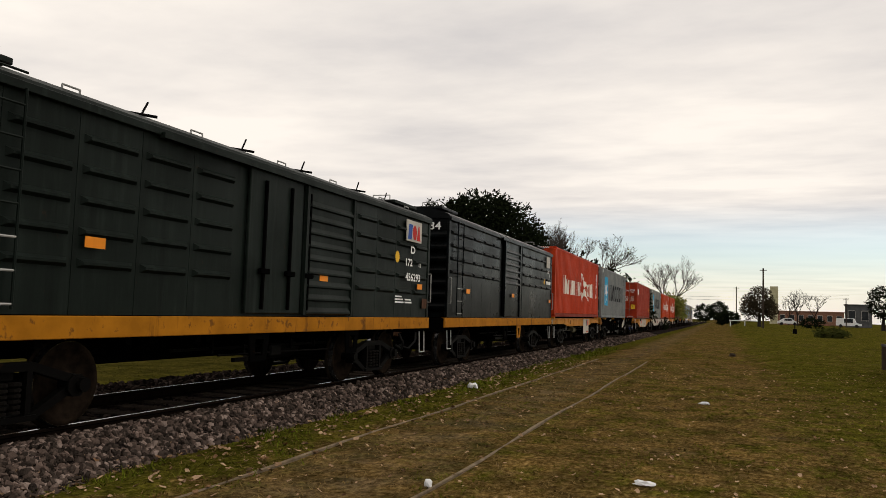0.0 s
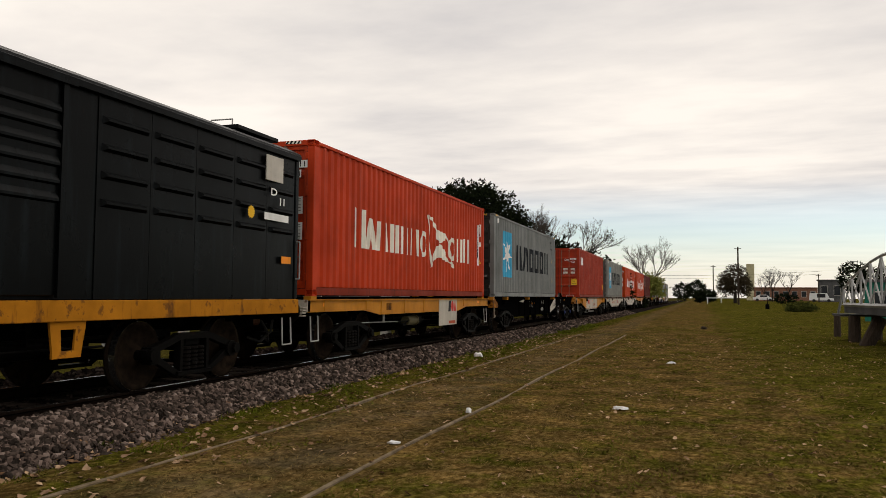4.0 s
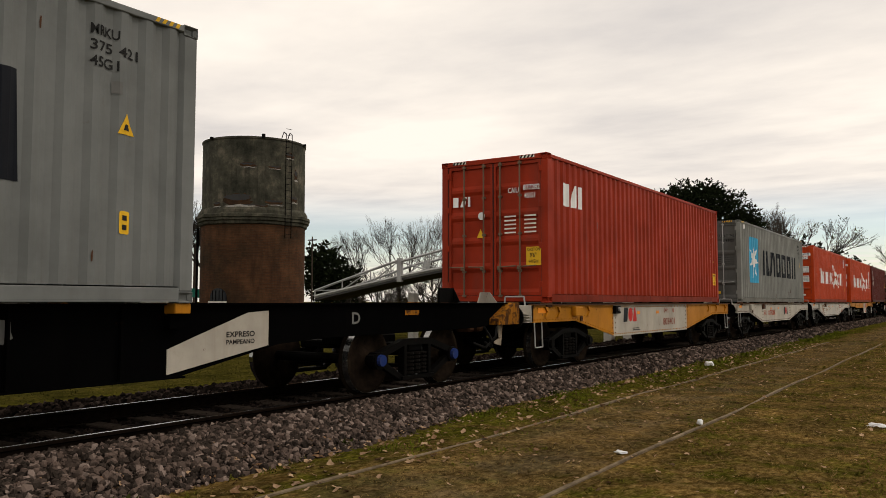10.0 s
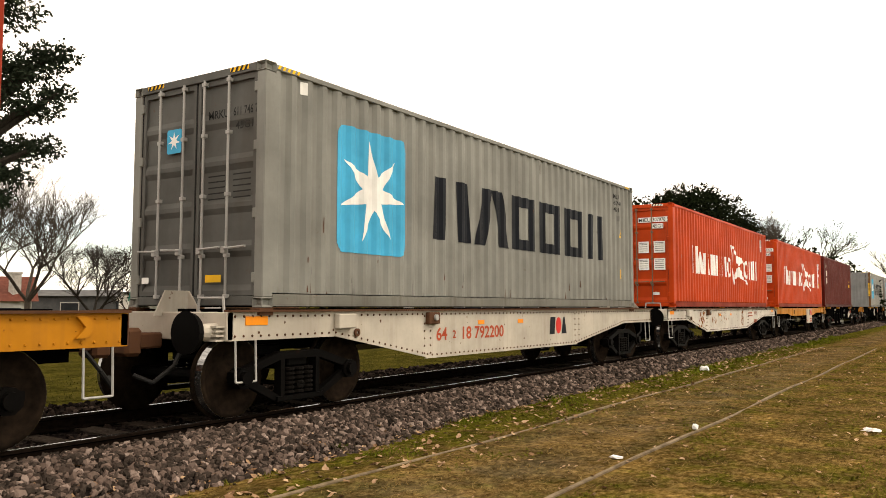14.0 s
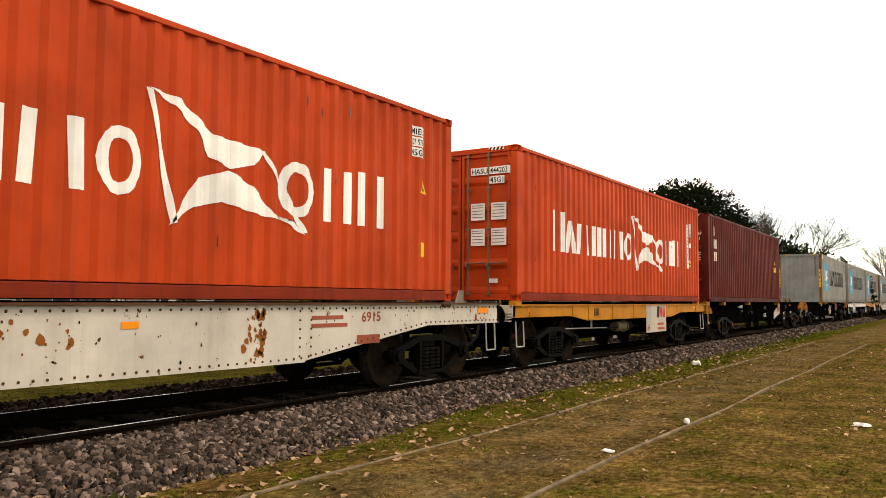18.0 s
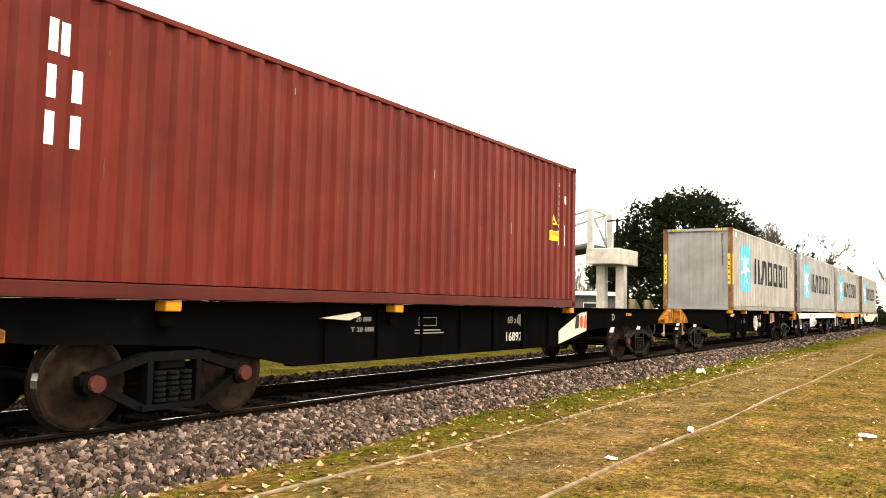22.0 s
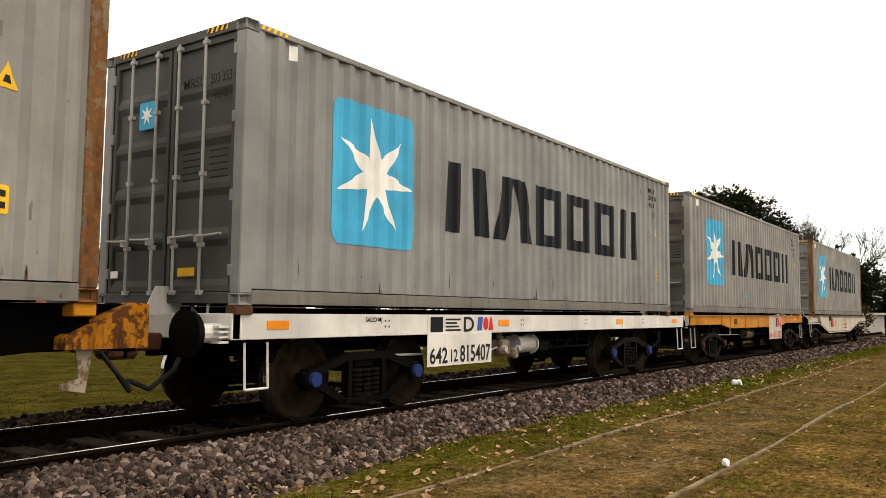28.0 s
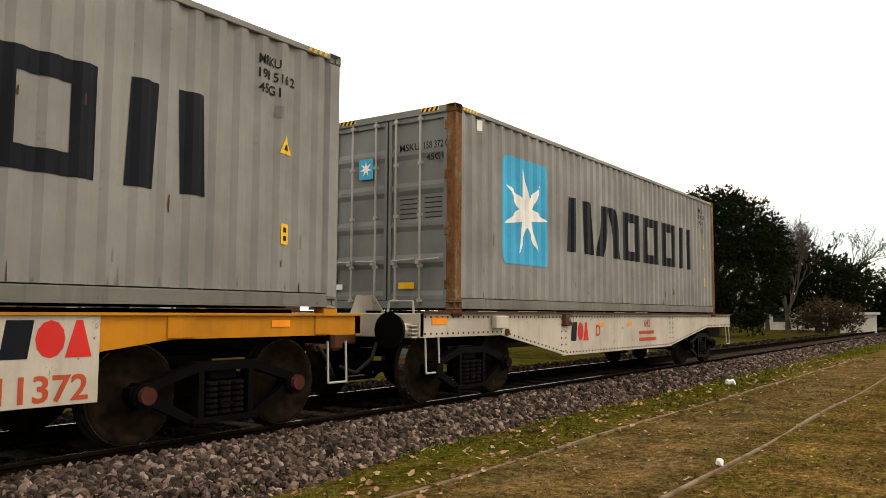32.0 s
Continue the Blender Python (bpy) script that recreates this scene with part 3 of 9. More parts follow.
class Waves:
    """The corrugation of a container's side: trapezoid waves, crest outside."""
    pitch, depth, y0, y1 = 0.278, 0.036, 0.17, 12.022

    def __call__(self, y):
        if y <= self.y0 or y >= self.y1:
            return 0.0
        u = ((y - self.y0) / self.pitch) % 1.0
        for a, b, da, db in ((0.0, 0.26, 0, 0), (0.26, 0.5, 0, 1), (0.5, 0.76, 1, 1), (0.76, 1.0001, 1, 0)):
            if u < b:
                return self.depth * (da + (db - da) * (u - a) / (b - a))
        return 0.0

    def breaks(self, lo, hi):
        out = []
        k = math.floor((lo - self.y0) / self.pitch)
        while self.y0 + k * self.pitch < hi:
            for u in (0.0, 0.26, 0.5, 0.76):
                c = self.y0 + (k + u) * self.pitch
                if lo < c < hi and self.y0 < c < self.y1:
                    out.append(c)
            k += 1
        return out


WAVES = Waves()
GEAR = {}
CX = 1.219


@lru_cache(maxsize=None)
def corrugated(side):
    """Corrugated sheet along a side, with the plain rail strips above and below it."""
    bm = bmesh.new()
    ys = [WAVES.y0] + WAVES.breaks(WAVES.y0, WAVES.y1) + [WAVES.y1]
    out = CX - 0.012
    rows = []
    for y in ys:
        d = WAVES(y)
        rows.append([bm.verts.new((side * (out - d), y, 0.17)), bm.verts.new((side * (out - d), y, 2.815)), bm.verts.new((side * (out - d - 0.004), y, 2.815)), bm.verts.new((side * (out - d - 0.004), y, 0.17))])
    for a, b in zip(rows, rows[1:]):
        for i in range(4):
            j = (i + 1) % 4
            bm.faces.new((a[i], a[j], b[j], b[i]))
    bmesh.ops.recalc_face_normals(bm, faces=bm.faces)
    me = bpy.data.meshes.new("side_panel")
    bm.to_mesh(me)
    bm.free()
    return me


def painted_copy(me, material):
    me = me.copy()
    me.materials.clear()
    me.materials.append(material)
    return me


def casting_bm(x0, x1, y0, y1, z0, z1, sx, sy):
    """A corner casting: a block with an oval socket sunk into its two outer faces."""
    bm = boxes((x0, x1, y0, y1, z0, z1, 0.008))
    bm.normal_update()
    for want in (Vector((sx, 0, 0)), Vector((0, sy, 0))):
        f = max(bm.faces, key=lambda q: q.normal.dot(want) * q.calc_area())
        r = bmesh.ops.inset_individual(bm, faces=[f], thickness=0.036)
        bmesh.ops.translate(bm, verts=f.verts, vec=-want * 0.05)
        bm.normal_update()
    return bm


def lock_bars(door, y, xs, material):
    for x in xs:
        bar = part("lock_rod", rod(bmesh.new(), (x, y - 0.045, 0.12), (x, y - 0.045, 2.79), 0.0165), material, door, "galvanised lock rod")
        key = "bracket_" + material.name
        if key not in GEAR:
            GEAR[key] = mesh_of("rod_bracket", boxes((-0.034, 0.034, -0.064, -0.005, -0.024, 0.024, 0.005)), material)
        for z in (0.13, 0.62, 1.35, 2.1, 2.74):
            part("rod_bracket", GEAR[key], material, door).matrix_basis = pose(x, y, z)


def door_handle(door, y, x0, x1, material):
    bm = wire(bmesh.new(), [(x0, y - 0.075, 0.68), (x0 + 0.05, y - 0.085, 0.7), (x1, y - 0.08, 0.715)], 0.014)
    box(bm, x0 - 0.03, x0 + 0.04, y - 0.09, y - 0.02, 0.64, 0.72, 0.006)
    part("handle", bm, material, door, "galvanised door handle")


def door_leaf(c, x0, x1, material, gasket):
    """One leaf: frame with five pressed bands between flat ledges."""
    bm = bmesh.new()
    y = 0.035
    prof = [(0.14, 0.0)]
    for k in range(5):
        a = 0.20 + k * 0.525
        prof += [(a, 0.0), (a + 0.07, 0.032), (a + 0.40, 0.032), (a + 0.47, 0.0)]
    prof += [(2.80, 0.0)]
    a, b = x0 + 0.06, x1 - 0.06
    rows = [(bm.verts.new((a, y + d, z)), bm.verts.new((b, y + d, z))) for z, d in prof]
    for p, q in zip(rows, rows[1:]):
        bm.faces.new((p[0], p[1], q[1], q[0]))
    for u0, u1 in ((x0, a), (b, x1)):
        box(bm, u0, u1, y - 0.006, y + 0.05, 0.14, 2.80, 0.004)
    box(bm, x0, x1, y - 0.004, y + 0.05, 2.72, 2.80)
    box(bm, x0, x1, y - 0.004, y + 0.05, 0.14, 0.2)
    box(bm, a, b, y + 0.034, y + 0.05, 0.15, 2.79)
    leaf = part("door", bm, material, c)
    for g0, g1 in ((2.802, 2.83), (0.115, 0.138)):
        part("gasket", boxes((x0 - 0.012, x1 + 0.012, y + 0.01, y + 0.03, g0, g1)), gasket, leaf, "black rubber door gasket")
    return leaf


def container(label, body, doors=True, end_paint=None, post=None, group="freight containers", rail=None):
    """A forty-foot high-cube container. Its near end lies at y = 0, its floor at z = 0."""
    c = thing("shipping_container", label, "container", group=group)
    post = post or body
    warm = body in (ORANGE, ORANGE_OLD, RED, MAROON)
    foot_paint = rail or (RAIL_MAROON if body is MAROON else RAIL_RED if warm else body)
    end_paint = end_paint or body
    for side in (1, -1):
        part("side_panel", painted_copy(corrugated(side), body), body, c)
        s = sorted((side * CX, side * (CX - 0.06)))
        part("top_rail", boxes((s[0], s[1], 0.17, 12.022, 2.812, 2.88, 0.008)), body, c)
        s2 = sorted((side * (CX - 0.004), side * (CX - 0.05)))
        bm = boxes((s2[0], s2[1], 0.17, 12.022, 0.03, 0.156, 0.006))
        box(bm, *sorted((side * CX, side * (CX - 0.09))), 0.17, 12.022, 0.015, 0.034)
        part("bottom_rail", bm, foot_paint, c)
        for y0, y1, sy in ((0.0, 0.178, -1), (12.014, 12.192, 1)):
            p = sorted((side * (CX - 0.002), side * (CX - 0.15)))
            part("corner_post", boxes((p[0], p[1], y0 + 0.004, y1 - 0.004, 0.118, 2.778, 0.012)), post, c)
            q = sorted((side * (CX + 0.002), side * (CX - 0.16)))
            for z0, z1 in ((0.0, 0.118), (2.778, 2.896)):
                part("corner_casting", casting_bm(q[0], q[1], y0 - 0.002 if sy < 0 else y0, y1 + 0.002 if sy > 0 else y1, z0, z1, side, sy), post, c)
    roof = bmesh.new()
    n = 40
    rows = []
    for i in range(n * 2 + 1):
        y = 0.17 + i * (11.852 / (n * 2))
        z = 2.862 + (0.016 if i % 2 else 0.0)
        rows.append((roof.verts.new((-CX + 0.06, y, z)), roof.verts.new((CX - 0.06, y, z))))
    for p, q in zip(rows, rows[1:]):
        roof.faces.new((p[0], p[1], q[1], q[0]))
    part("roof", roof, body, c)
    floor = boxes((-CX + 0.09, CX - 0.09, 0.178, 12.014, 0.12, 0.16))
    for i in range(30):
        box(floor, -CX + 0.05, CX - 0.05, 0.3 + i * 0.39, 0.36 + i * 0.39, 0.03, 0.12)
    box(floor, -0.6, 0.6, 0.2, 12.0, 0.003, 0.119)
    part("floor_frame", floor, BLACK, c)
    part("end_header", boxes((-CX + 0.16, CX - 0.16, 0.0, 0.1, 2.79, 2.89, 0.006)), end_paint, c)
    part("end_sill", boxes((-CX + 0.15, CX - 0.15, 0.01, 0.12, 0.02, 0.13, 0.006)), end_paint, c)
    marks = random.Random(len(label) * 31 + 5)
    for k in range(9):
        y, z, h = marks.uniform(0.6, 11.6), marks.uniform(0.3, 2.6), marks.uniform(0.03, 0.2)
        crest = 0.17 + 0.278 * round((y - 0.17) / 0.278) + 0.036
        part("scrape", on_side(flat_polys([[(-0.006, 0), (0.008, 0.01), (0.01, h), (0.0, h * 1.1), (-0.01, h * 0.6)]]), CX - 0.0085, crest, z, WAVES), RUST if k % 3 else INK_DIM, c, "rusty scrape")
    if rail is RAIL_GRIMY:
        # rust that weeps from the foot of the side sheets
        for k in range(34):
            y, h = marks.uniform(0.4, 11.8), 0.03 + 0.20 * marks.random() ** 2
            u = marks.uniform(0.006, 0.016)
            part("rust_run", on_side(flat_polys([[(-u, 0), (u * 0.8, 0.0), (u * 0.5, h * 0.6), (0.0, h), (-u * 0.7, h * 0.5)]]), CX - 0.0085, y, 0.172 + (0.0 if k % 3 else marks.uniform(0.0, 0.25)), WAVES), RUST if k % 2 else INK_DIM, c)
    # hazard stripes of a high cube beside the upper corners
    for a in (-0.94, 0.62):
        part("hazard_stripe", on_end(flat_polys([[(0, 0), (0.32, 0), (0.32, 0.055), (0, 0.055)]]), a, 0.0, 2.825), INK_CREAM if warm else STICKER, c)
        part("hazard_bar", on_end(flat_polys([[(k * 0.08, 0), (k * 0.08 + 0.04, 0), (k * 0.08 + 0.07, 0.055), (k * 0.08 + 0.03, 0.055)] for k in range(4)]), a, -0.003, 2.825), INK_BLACK, c)
    if not warm:
        part("hazard_stripe", on_side(flat_polys([[(k * 0.08, 0), (k * 0.08 + 0.04, 0), (k * 0.08 + 0.07, 0.05), (k * 0.08 + 0.03, 0.05)] for k in range(5)]), CX, 0.19, 2.826), STICKER, c)
        part("hazard_stripe", on_side(flat_polys([[(k * 0.08, 0), (k * 0.08 + 0.04, 0), (k * 0.08 + 0.07, 0.05), (k * 0.08 + 0.03, 0.05)] for k in range(4)]), CX, 11.66, 2.826), STICKER, c)
    rods = ROD_DULL if warm else GALV
    if doors:
        for x in (0.0, -1.072, 1.072):
            part("door_seam", boxes((x - 0.011, x + 0.011, 0.022, 0.04, 0.13, 2.81)), RUBBER, c, "black rubber seam of the doors")
        for s in (-1, 1):
            x0, x1 = sorted((s * 0.008, s * 1.06))
            leaf = door_leaf(c, x0, x1, end_paint, RUBBER)
            xs = (-0.66, -0.2) if s < 0 else (0.18, 0.62)
            lock_bars(leaf, 0.03, xs, rods)
            for x in xs:
                door_handle(leaf, 0.03, x - 0.03 if s < 0 else x - 0.02, x + (0.36 if s > 0 else -0.34), rods)
            for z in (0.35, 1.1, 1.9, 2.6):
                part("hinge", boxes((*sorted((s * 1.03, s * 1.10)), 0.0, 0.045, z - 0.06, z + 0.06, 0.008)), post, leaf)
    else:
        bm = bmesh.new()
        xs = []
        x = -1.05
        while x < 1.05:
            xs += [(x, 0), (x + 0.07, 0), (x + 0.13, 1), (x + 0.2, 1)]
            x += 0.26
        xs = [(min(u, 1.06), d) for u, d in xs]
        rows = [(bm.verts.new((u, 0.05 + 0.04 * d, 0.12)), bm.verts.new((u, 0.05 + 0.04 * d, 2.8))) for u, d in xs]
        for p, q in zip(rows, rows[1:]):
            bm.faces.new((p[0], q[0], q[1], p[1]))
        part("end_wall", bm, end_paint, c)
    bm = bmesh.new()
    rows = []
    for k in range(9):
        for u, d in ((0.0, 0.0), (0.06, 0.0), (0.11, 0.03), (0.18, 0.03)):
            x = min(1.06, -1.06 + k * 0.24 + u)
            rows.append((bm.verts.new((x, 12.14 + d, 0.12)), bm.verts.new((x, 12.14 + d, 2.8))))
    for p, q in zip(rows, rows[1:]):
        bm.faces.new((p[0], q[0], q[1], p[1]))
    part("end_wall", bm, body, c)
    return c


def stroke_pair(u0, u1, v0, v1, w, lean):
    """Two plain strokes that stand for one illegible or trademarked letter."""
    h = lean * (u1 - u0)
    return [[(u0, v0), (u0 + w, v0), (u0 + w + h, v1), (u0 + h, v1)], [(u1 - w, v0), (u1, v0), (u1 - h, v1), (u1 - w - h, v1)]]


def ring_mark(u0, u1, v0, v1, w):
    """A plain open frame of letter size."""
    a, b, d, e = u0 + w, u1 - w * 0.8, v0 + w * 0.7, v1 - w * 0.7
    return [[(u0, v0), (u1, v0), (b, d), (a, d)], [(u1, v0), (u1, v1), (b, e), (b, d)], [(u1, v1), (u0, v1), (a, e), (b, e)], [(u0, v1), (u0, v0), (a, d), (a, e)]]


def oval_mark(u, v, ru, rv, w):
    """A plain oval band of letter size."""
    def at_turn(k, d):
        return (u + (ru - d) * math.cos(k * 0.3927), v + (rv - d) * math.sin(k * 0.3927))
    return [[at_turn(k, 0), at_turn(k + 1, 0), at_turn(k + 1, w * 0.75), at_turn(k, w * 0.75)] for k in range(16)]


def name_marks(c, shape, ink, label):
    """A band as one part, loose strokes as one part each."""
    for group in [shape] if len(shape) > 2 else [[q] for q in shape]:
        bm = flat_polys(group)
        bmesh.ops.remove_doubles(bm, verts=bm.verts, dist=1e-5)
        part("name_mark", on_side(bm, CX - 0.009, 0, 0, WAVES), ink, c, label)


def strip_marks(c, ink, y, z, n, size, step, side=True, label=""):
    """A column of small plain bars in place of writing too small to read."""
    polys = [[(0, -k * step), (size * 0.5, -k * step), (size * 0.5, -k * step + size * 0.75), (0, -k * step + size * 0.75)] for k in range(n)]
    part("marking", on_side(flat_polys(polys), CX - 0.008, y, z, WAVES), ink, c, label)


def warning_triangle(c, y, z, s=0.2):
    part("warning_triangle", on_side(flat_polys([[(0, 0), (s, 0), (s / 2, s * 1.05)]]), CX - 0.009, y, z, WAVES), STICKER, c, "yellow warning triangle sticker")
    part("warning_bar", on_side(flat_polys([[(s * 0.3, s * 0.2), (s * 0.7, s * 0.2), (s * 0.6, s * 0.5), (s * 0.4, s * 0.5)]]), CX - 0.006, y, z, WAVES), INK_BLACK, c)


def star_points(cx, cy, r, inner, rays=7, turn=90.0):
    out = []
    for i in range(rays * 2):
        a = radians(turn + i * 180.0 / rays)
        q = r if i % 2 == 0 else inner
        out.append((cx + q * math.cos(a), cy + q * math.sin(a) * 1.0))
    return out


def rounded(u0, u1, v0, v1, r):
    out = []
    for cx, cy, a0 in ((u1 - r, v0 + r, -90), (u1 - r, v1 - r, 0), (u0 + r, v1 - r, 90), (u0 + r, v0 + r, 180)):
        for k in range(5):
            a = radians(a0 + k * 22.5)
            out.append((cx + r * math.cos(a), cy + r * math.sin(a)))
    return out


def fan(points):
    """Triangles round the middle of a star-shaped outline."""
    cx = sum(p[0] for p in points) / len(points)
    cy = sum(p[1] for p in points) / len(points)
    return [[(cx, cy), p, q] for p, q in zip(points, points[1:] + points[:1])]


def blue_star_livery(c, number):
    """Sky-blue panel with a white star, and six dark letter-sized marks."""
    part("blue_panel", on_side(flat_polys([rounded(1.29, 2.83, 0.72, 2.40, 0.16)]), CX - 0.009, 0, 0, WAVES), SKYBLUE, c, "sky-blue painted panel")
    part("white_star", on_side(flat_polys(fan(star_points(2.06, 1.56, 0.72, 0.24, 7, 96))), CX - 0.006, 0, 0, WAVES), INK_WHITE, c, "white seven-pointed star")
    for u0, u1, w, lean in ((3.50, 4.62, 0.40, 0.06), (4.78, 5.95, 0.40, 0.22), (6.02, 6.95, 0.38, 0.0), (7.12, 8.05, 0.37, 0.03), (8.25, 9.22, 0.39, 0.0), (9.50, 10.36, 0.33, 0.05)):
        shape = ring_mark(u0, u1, 1.04, 2.01, w * 0.72) if 6 < u0 < 9 else stroke_pair(u0, u1, 1.04, 2.01, w * 0.85, lean)
        name_marks(c, shape, INK_NAVY, "dark navy letter-sized mark")
    a, b = number or ("MRKU", "228 253 7")
    for txt, z, wd in ((a, 2.52, 0.30), (b, 2.37, 0.52), ("45G1", 2.22, 0.30)):
        part("writing", on_side(flat_text(txt, 0.095, wd, 1.4), CX - 0.008, 10.98, z, WAVES), INK_BLACK, c)
    part("data_plate", on_side(flat_polys([[(0, 0), (0.1, 0), (0.1, 0.12), (0, 0.12)]]), CX - 0.008, 11.22, 2.0, WAVES), INK_DIM, c)
    warning_triangle(c, 11.28, 1.62)
    part("height_sticker", on_side(flat_polys([rounded(0, 0.13, 0, 0.22, 0.02)]), CX - 0.009, 11.32, 0.66, WAVES), STICKER, c, "yellow height sticker")
    part("sticker_bar", on_side(flat_polys([[(0.03, 0.04), (0.1, 0.04), (0.1, 0.09), (0.03, 0.09)]]), CX - 0.006, 11.32, 0.66, WAVES), INK_BLACK, c)
    part("sticker_bar", on_side(flat_polys([[(0.03, 0.13), (0.1, 0.13), (0.1, 0.18), (0.03, 0.18)]]), CX - 0.006, 11.32, 0.66, WAVES), INK_BLACK, c)
    part("placard_frame", on_side(flat_polys([[(0, 0), (0.1, 0), (0.1, 0.16), (0, 0.16)]]), CX - 0.009, 0.62, 2.62, WAVES), INK_WHITE, c)
    if number:
        blue_door_marks(c, number)


def blue_door_marks(c, number):
    a, b = number
    part("writing", on_end(flat_text(a, 0.1, 0.36), 0.22, 0.028, 2.30), INK_BLACK, c)
    part("writing", on_end(flat_text(b, 0.1, 0.42), 0.66, 0.028, 2.30), INK_BLACK, c)
    part("writing", on_end(flat_text("45G1", 0.09, 0.3), 0.70, 0.028, 2.13), INK_BLACK, c)
    part("small_panel", on_end(flat_polys([rounded(-0.56, -0.28, 1.95, 2.26, 0.03)]), 0, 0.024, 0), SKYBLUE, c, "small sky-blue panel")
    part("small_star", on_end(flat_polys(fan(star_points(-0.42, 2.11, 0.12, 0.045, 7, 90))), 0, 0.020, 0), INK_WHITE, c)
    tagged(part("data_block", on_end(flat_polys([[(u, v), (u + 0.3, v), (u + 0.3, v + 0.016), (u, v + 0.016)] for u in (0.24, 0.68) for v in (1.30, 1.37, 1.44, 1.51, 1.58)]), 0, 0.026, 0), INK_BLACK, c), kind="stuff")
    part("data_plate", on_end(flat_polys([[(-1.0, 0.3), (-0.86, 0.3), (-0.86, 0.38), (-1.0, 0.38)]]), 0, 0.024, 0), INK_WHITE, c)
    part("yellow_plate", on_end(flat_polys([[(0.22, 0.30), (0.5, 0.30), (0.5, 0.39), (0.22, 0.39)]]), 0, 0.024, 0), STICKER, c)


def cream_livery(c, number, ink, column=0.0, shift=0.0):
    """Cream letter-sized marks with a flying pennant between them."""
    for u0, u1, v1, w, lean in ((1.86, 2.44, 1.83, 0.15, 0), (2.50, 3.02, 1.68, 0.15, 0.28), (3.08, 3.76, 1.66, 0.15, 0.08), (3.93, 4.42, 1.67, 0.16, 0), (4.58, 5.10, 1.67, 0.14, 0), (5.20, 5.86, 1.68, 0.16, 0.05), (5.96, 6.47, 1.69, 0.16, 0.1), (8.36, 9.0, 1.70, 0.17, 0.12), (9.16, 9.72, 1.70, 0.15, 0), (9.86, 10.43, 1.74, 0.17, 0)):
        big = u0 in (5.96, 8.36)
        u0, u1 = u0 + shift, u1 + shift
        shape = oval_mark((u0 + u1) / 2, (1.01 + v1) / 2, (u1 - u0) / 2, (v1 - 1.01) / 2, w) if big else stroke_pair(u0, u1, 1.01, v1, w, lean)
        name_marks(c, shape, ink, "cream letter-sized mark")
    flag = []
    # upper swallow of the pennant, then the lower one, then its two thin edges
    flag.append([(6.52, 2.14), (6.90, 2.10), (7.36, 1.80), (8.16, 1.74), (7.95, 1.55), (7.62, 1.46), (7.30, 1.55), (7.14, 1.80), (6.86, 2.00)])
    flag.append([(6.80, 0.76), (7.15, 1.30), (7.60, 1.44), (7.95, 1.30), (8.28, 1.02), (8.82, 0.80), (8.66, 0.95), (8.10, 0.98), (7.50, 1.08), (7.10, 0.98)])
    flag.append([(6.50, 2.14), (6.56, 2.12), (6.90, 0.80), (6.82, 0.78)])
    flag.append([(8.10, 1.72), (8.16, 1.72), (8.86, 0.84), (8.78, 0.82)])
    bm = bmesh.new()
    for p in flag:
        bm.faces.new([bm.verts.new((u + shift, v, 0)) for u, v in p])
    bmesh.ops.triangulate(bm, faces=bm.faces)
    part("pennant", on_side(bm, CX - 0.006, 0, 0, WAVES), ink, c, "cream flying pennant shape")
    if column:
        # the number painted downwards on white strips
        for y, z0, z1 in ((column, 1.0, 2.3), (column + 0.27, 1.95, 2.34), (column + 0.27, 1.62, 1.76)):
            part("number_patch", on_side(flat_polys([[(-0.02, z0), (0.09, z0), (0.09, z1), (-0.02, z1)]]), CX - 0.009, y, 0, WAVES), INK_WHITE, c)
        part("writing", on_side(flat_text(number[0] + number[1].replace(" ", "") , 0.085, 0.06, 1.2, True), CX - 0.006, column, 2.2, WAVES), INK_BLACK, c)
        part("writing", on_side(flat_text("45G1", 0.075, 0.055, 1.2, True), CX - 0.006, column + 0.27, 2.25, WAVES), INK_BLACK, c)
        warning_triangle(c, column + 0.17, 1.06, 0.2)
    if number:
        a, b, d = number
        for txt, x, z, w in ((a, 0.24, 2.40, 0.34), (b, 0.64, 2.40, 0.46), (d, 0.64, 2.22, 0.28)):
            part("white_patch", on_end(flat_polys([[(x - 0.02, z - 0.02), (x + w + 0.02, z - 0.02), (x + w + 0.02, z + 0.12), (x - 0.02, z + 0.12)]]), 0, 0.024, 0), INK_WHITE, c)
            part("writing", on_end(flat_text(txt, 0.1, w), x, 0.02, z), INK_BLACK, c)
        for u0, u1, v0, v1 in ((0.22, 0.52, 1.52, 1.84), (0.66, 0.98, 1.52, 1.84), (0.22, 0.52, 1.04, 1.36), (0.66, 0.98, 1.04, 1.36), (0.6, 0.8, 0.34, 0.42), (-1.0, -0.84, 0.34, 0.42)):
            part("data_plate", on_end(flat_polys([[(u0, v0), (u1, v0), (u1, v1), (u0, v1)]]), 0, 0.026, 0), INK_WHITE, c)
            if v1 - v0 > 0.2:
                tagged(part("data_block", on_end(flat_polys([[(u0 + 0.03, v), (u1 - 0.04, v), (u1 - 0.04, v + 0.014), (u0 + 0.03, v + 0.014)] for v in (v0 + 0.05, v0 + 0.11, v0 + 0.17, v0 + 0.23, v0 + 0.27)]), 0, 0.022, 0), INK_DIM, c), kind="stuff")
        part("small_pennant", on_end(flat_polys([[(-0.90, 2.52), (-0.74, 2.46), (-0.5, 2.36), (-0.42, 2.40), (-0.56, 2.28)], [(-0.84, 2.14), (-0.62, 2.26), (-0.5, 2.26), (-0.26, 2.18), (-0.56, 2.20)]]), 0, 0.024, 0), ink, c)


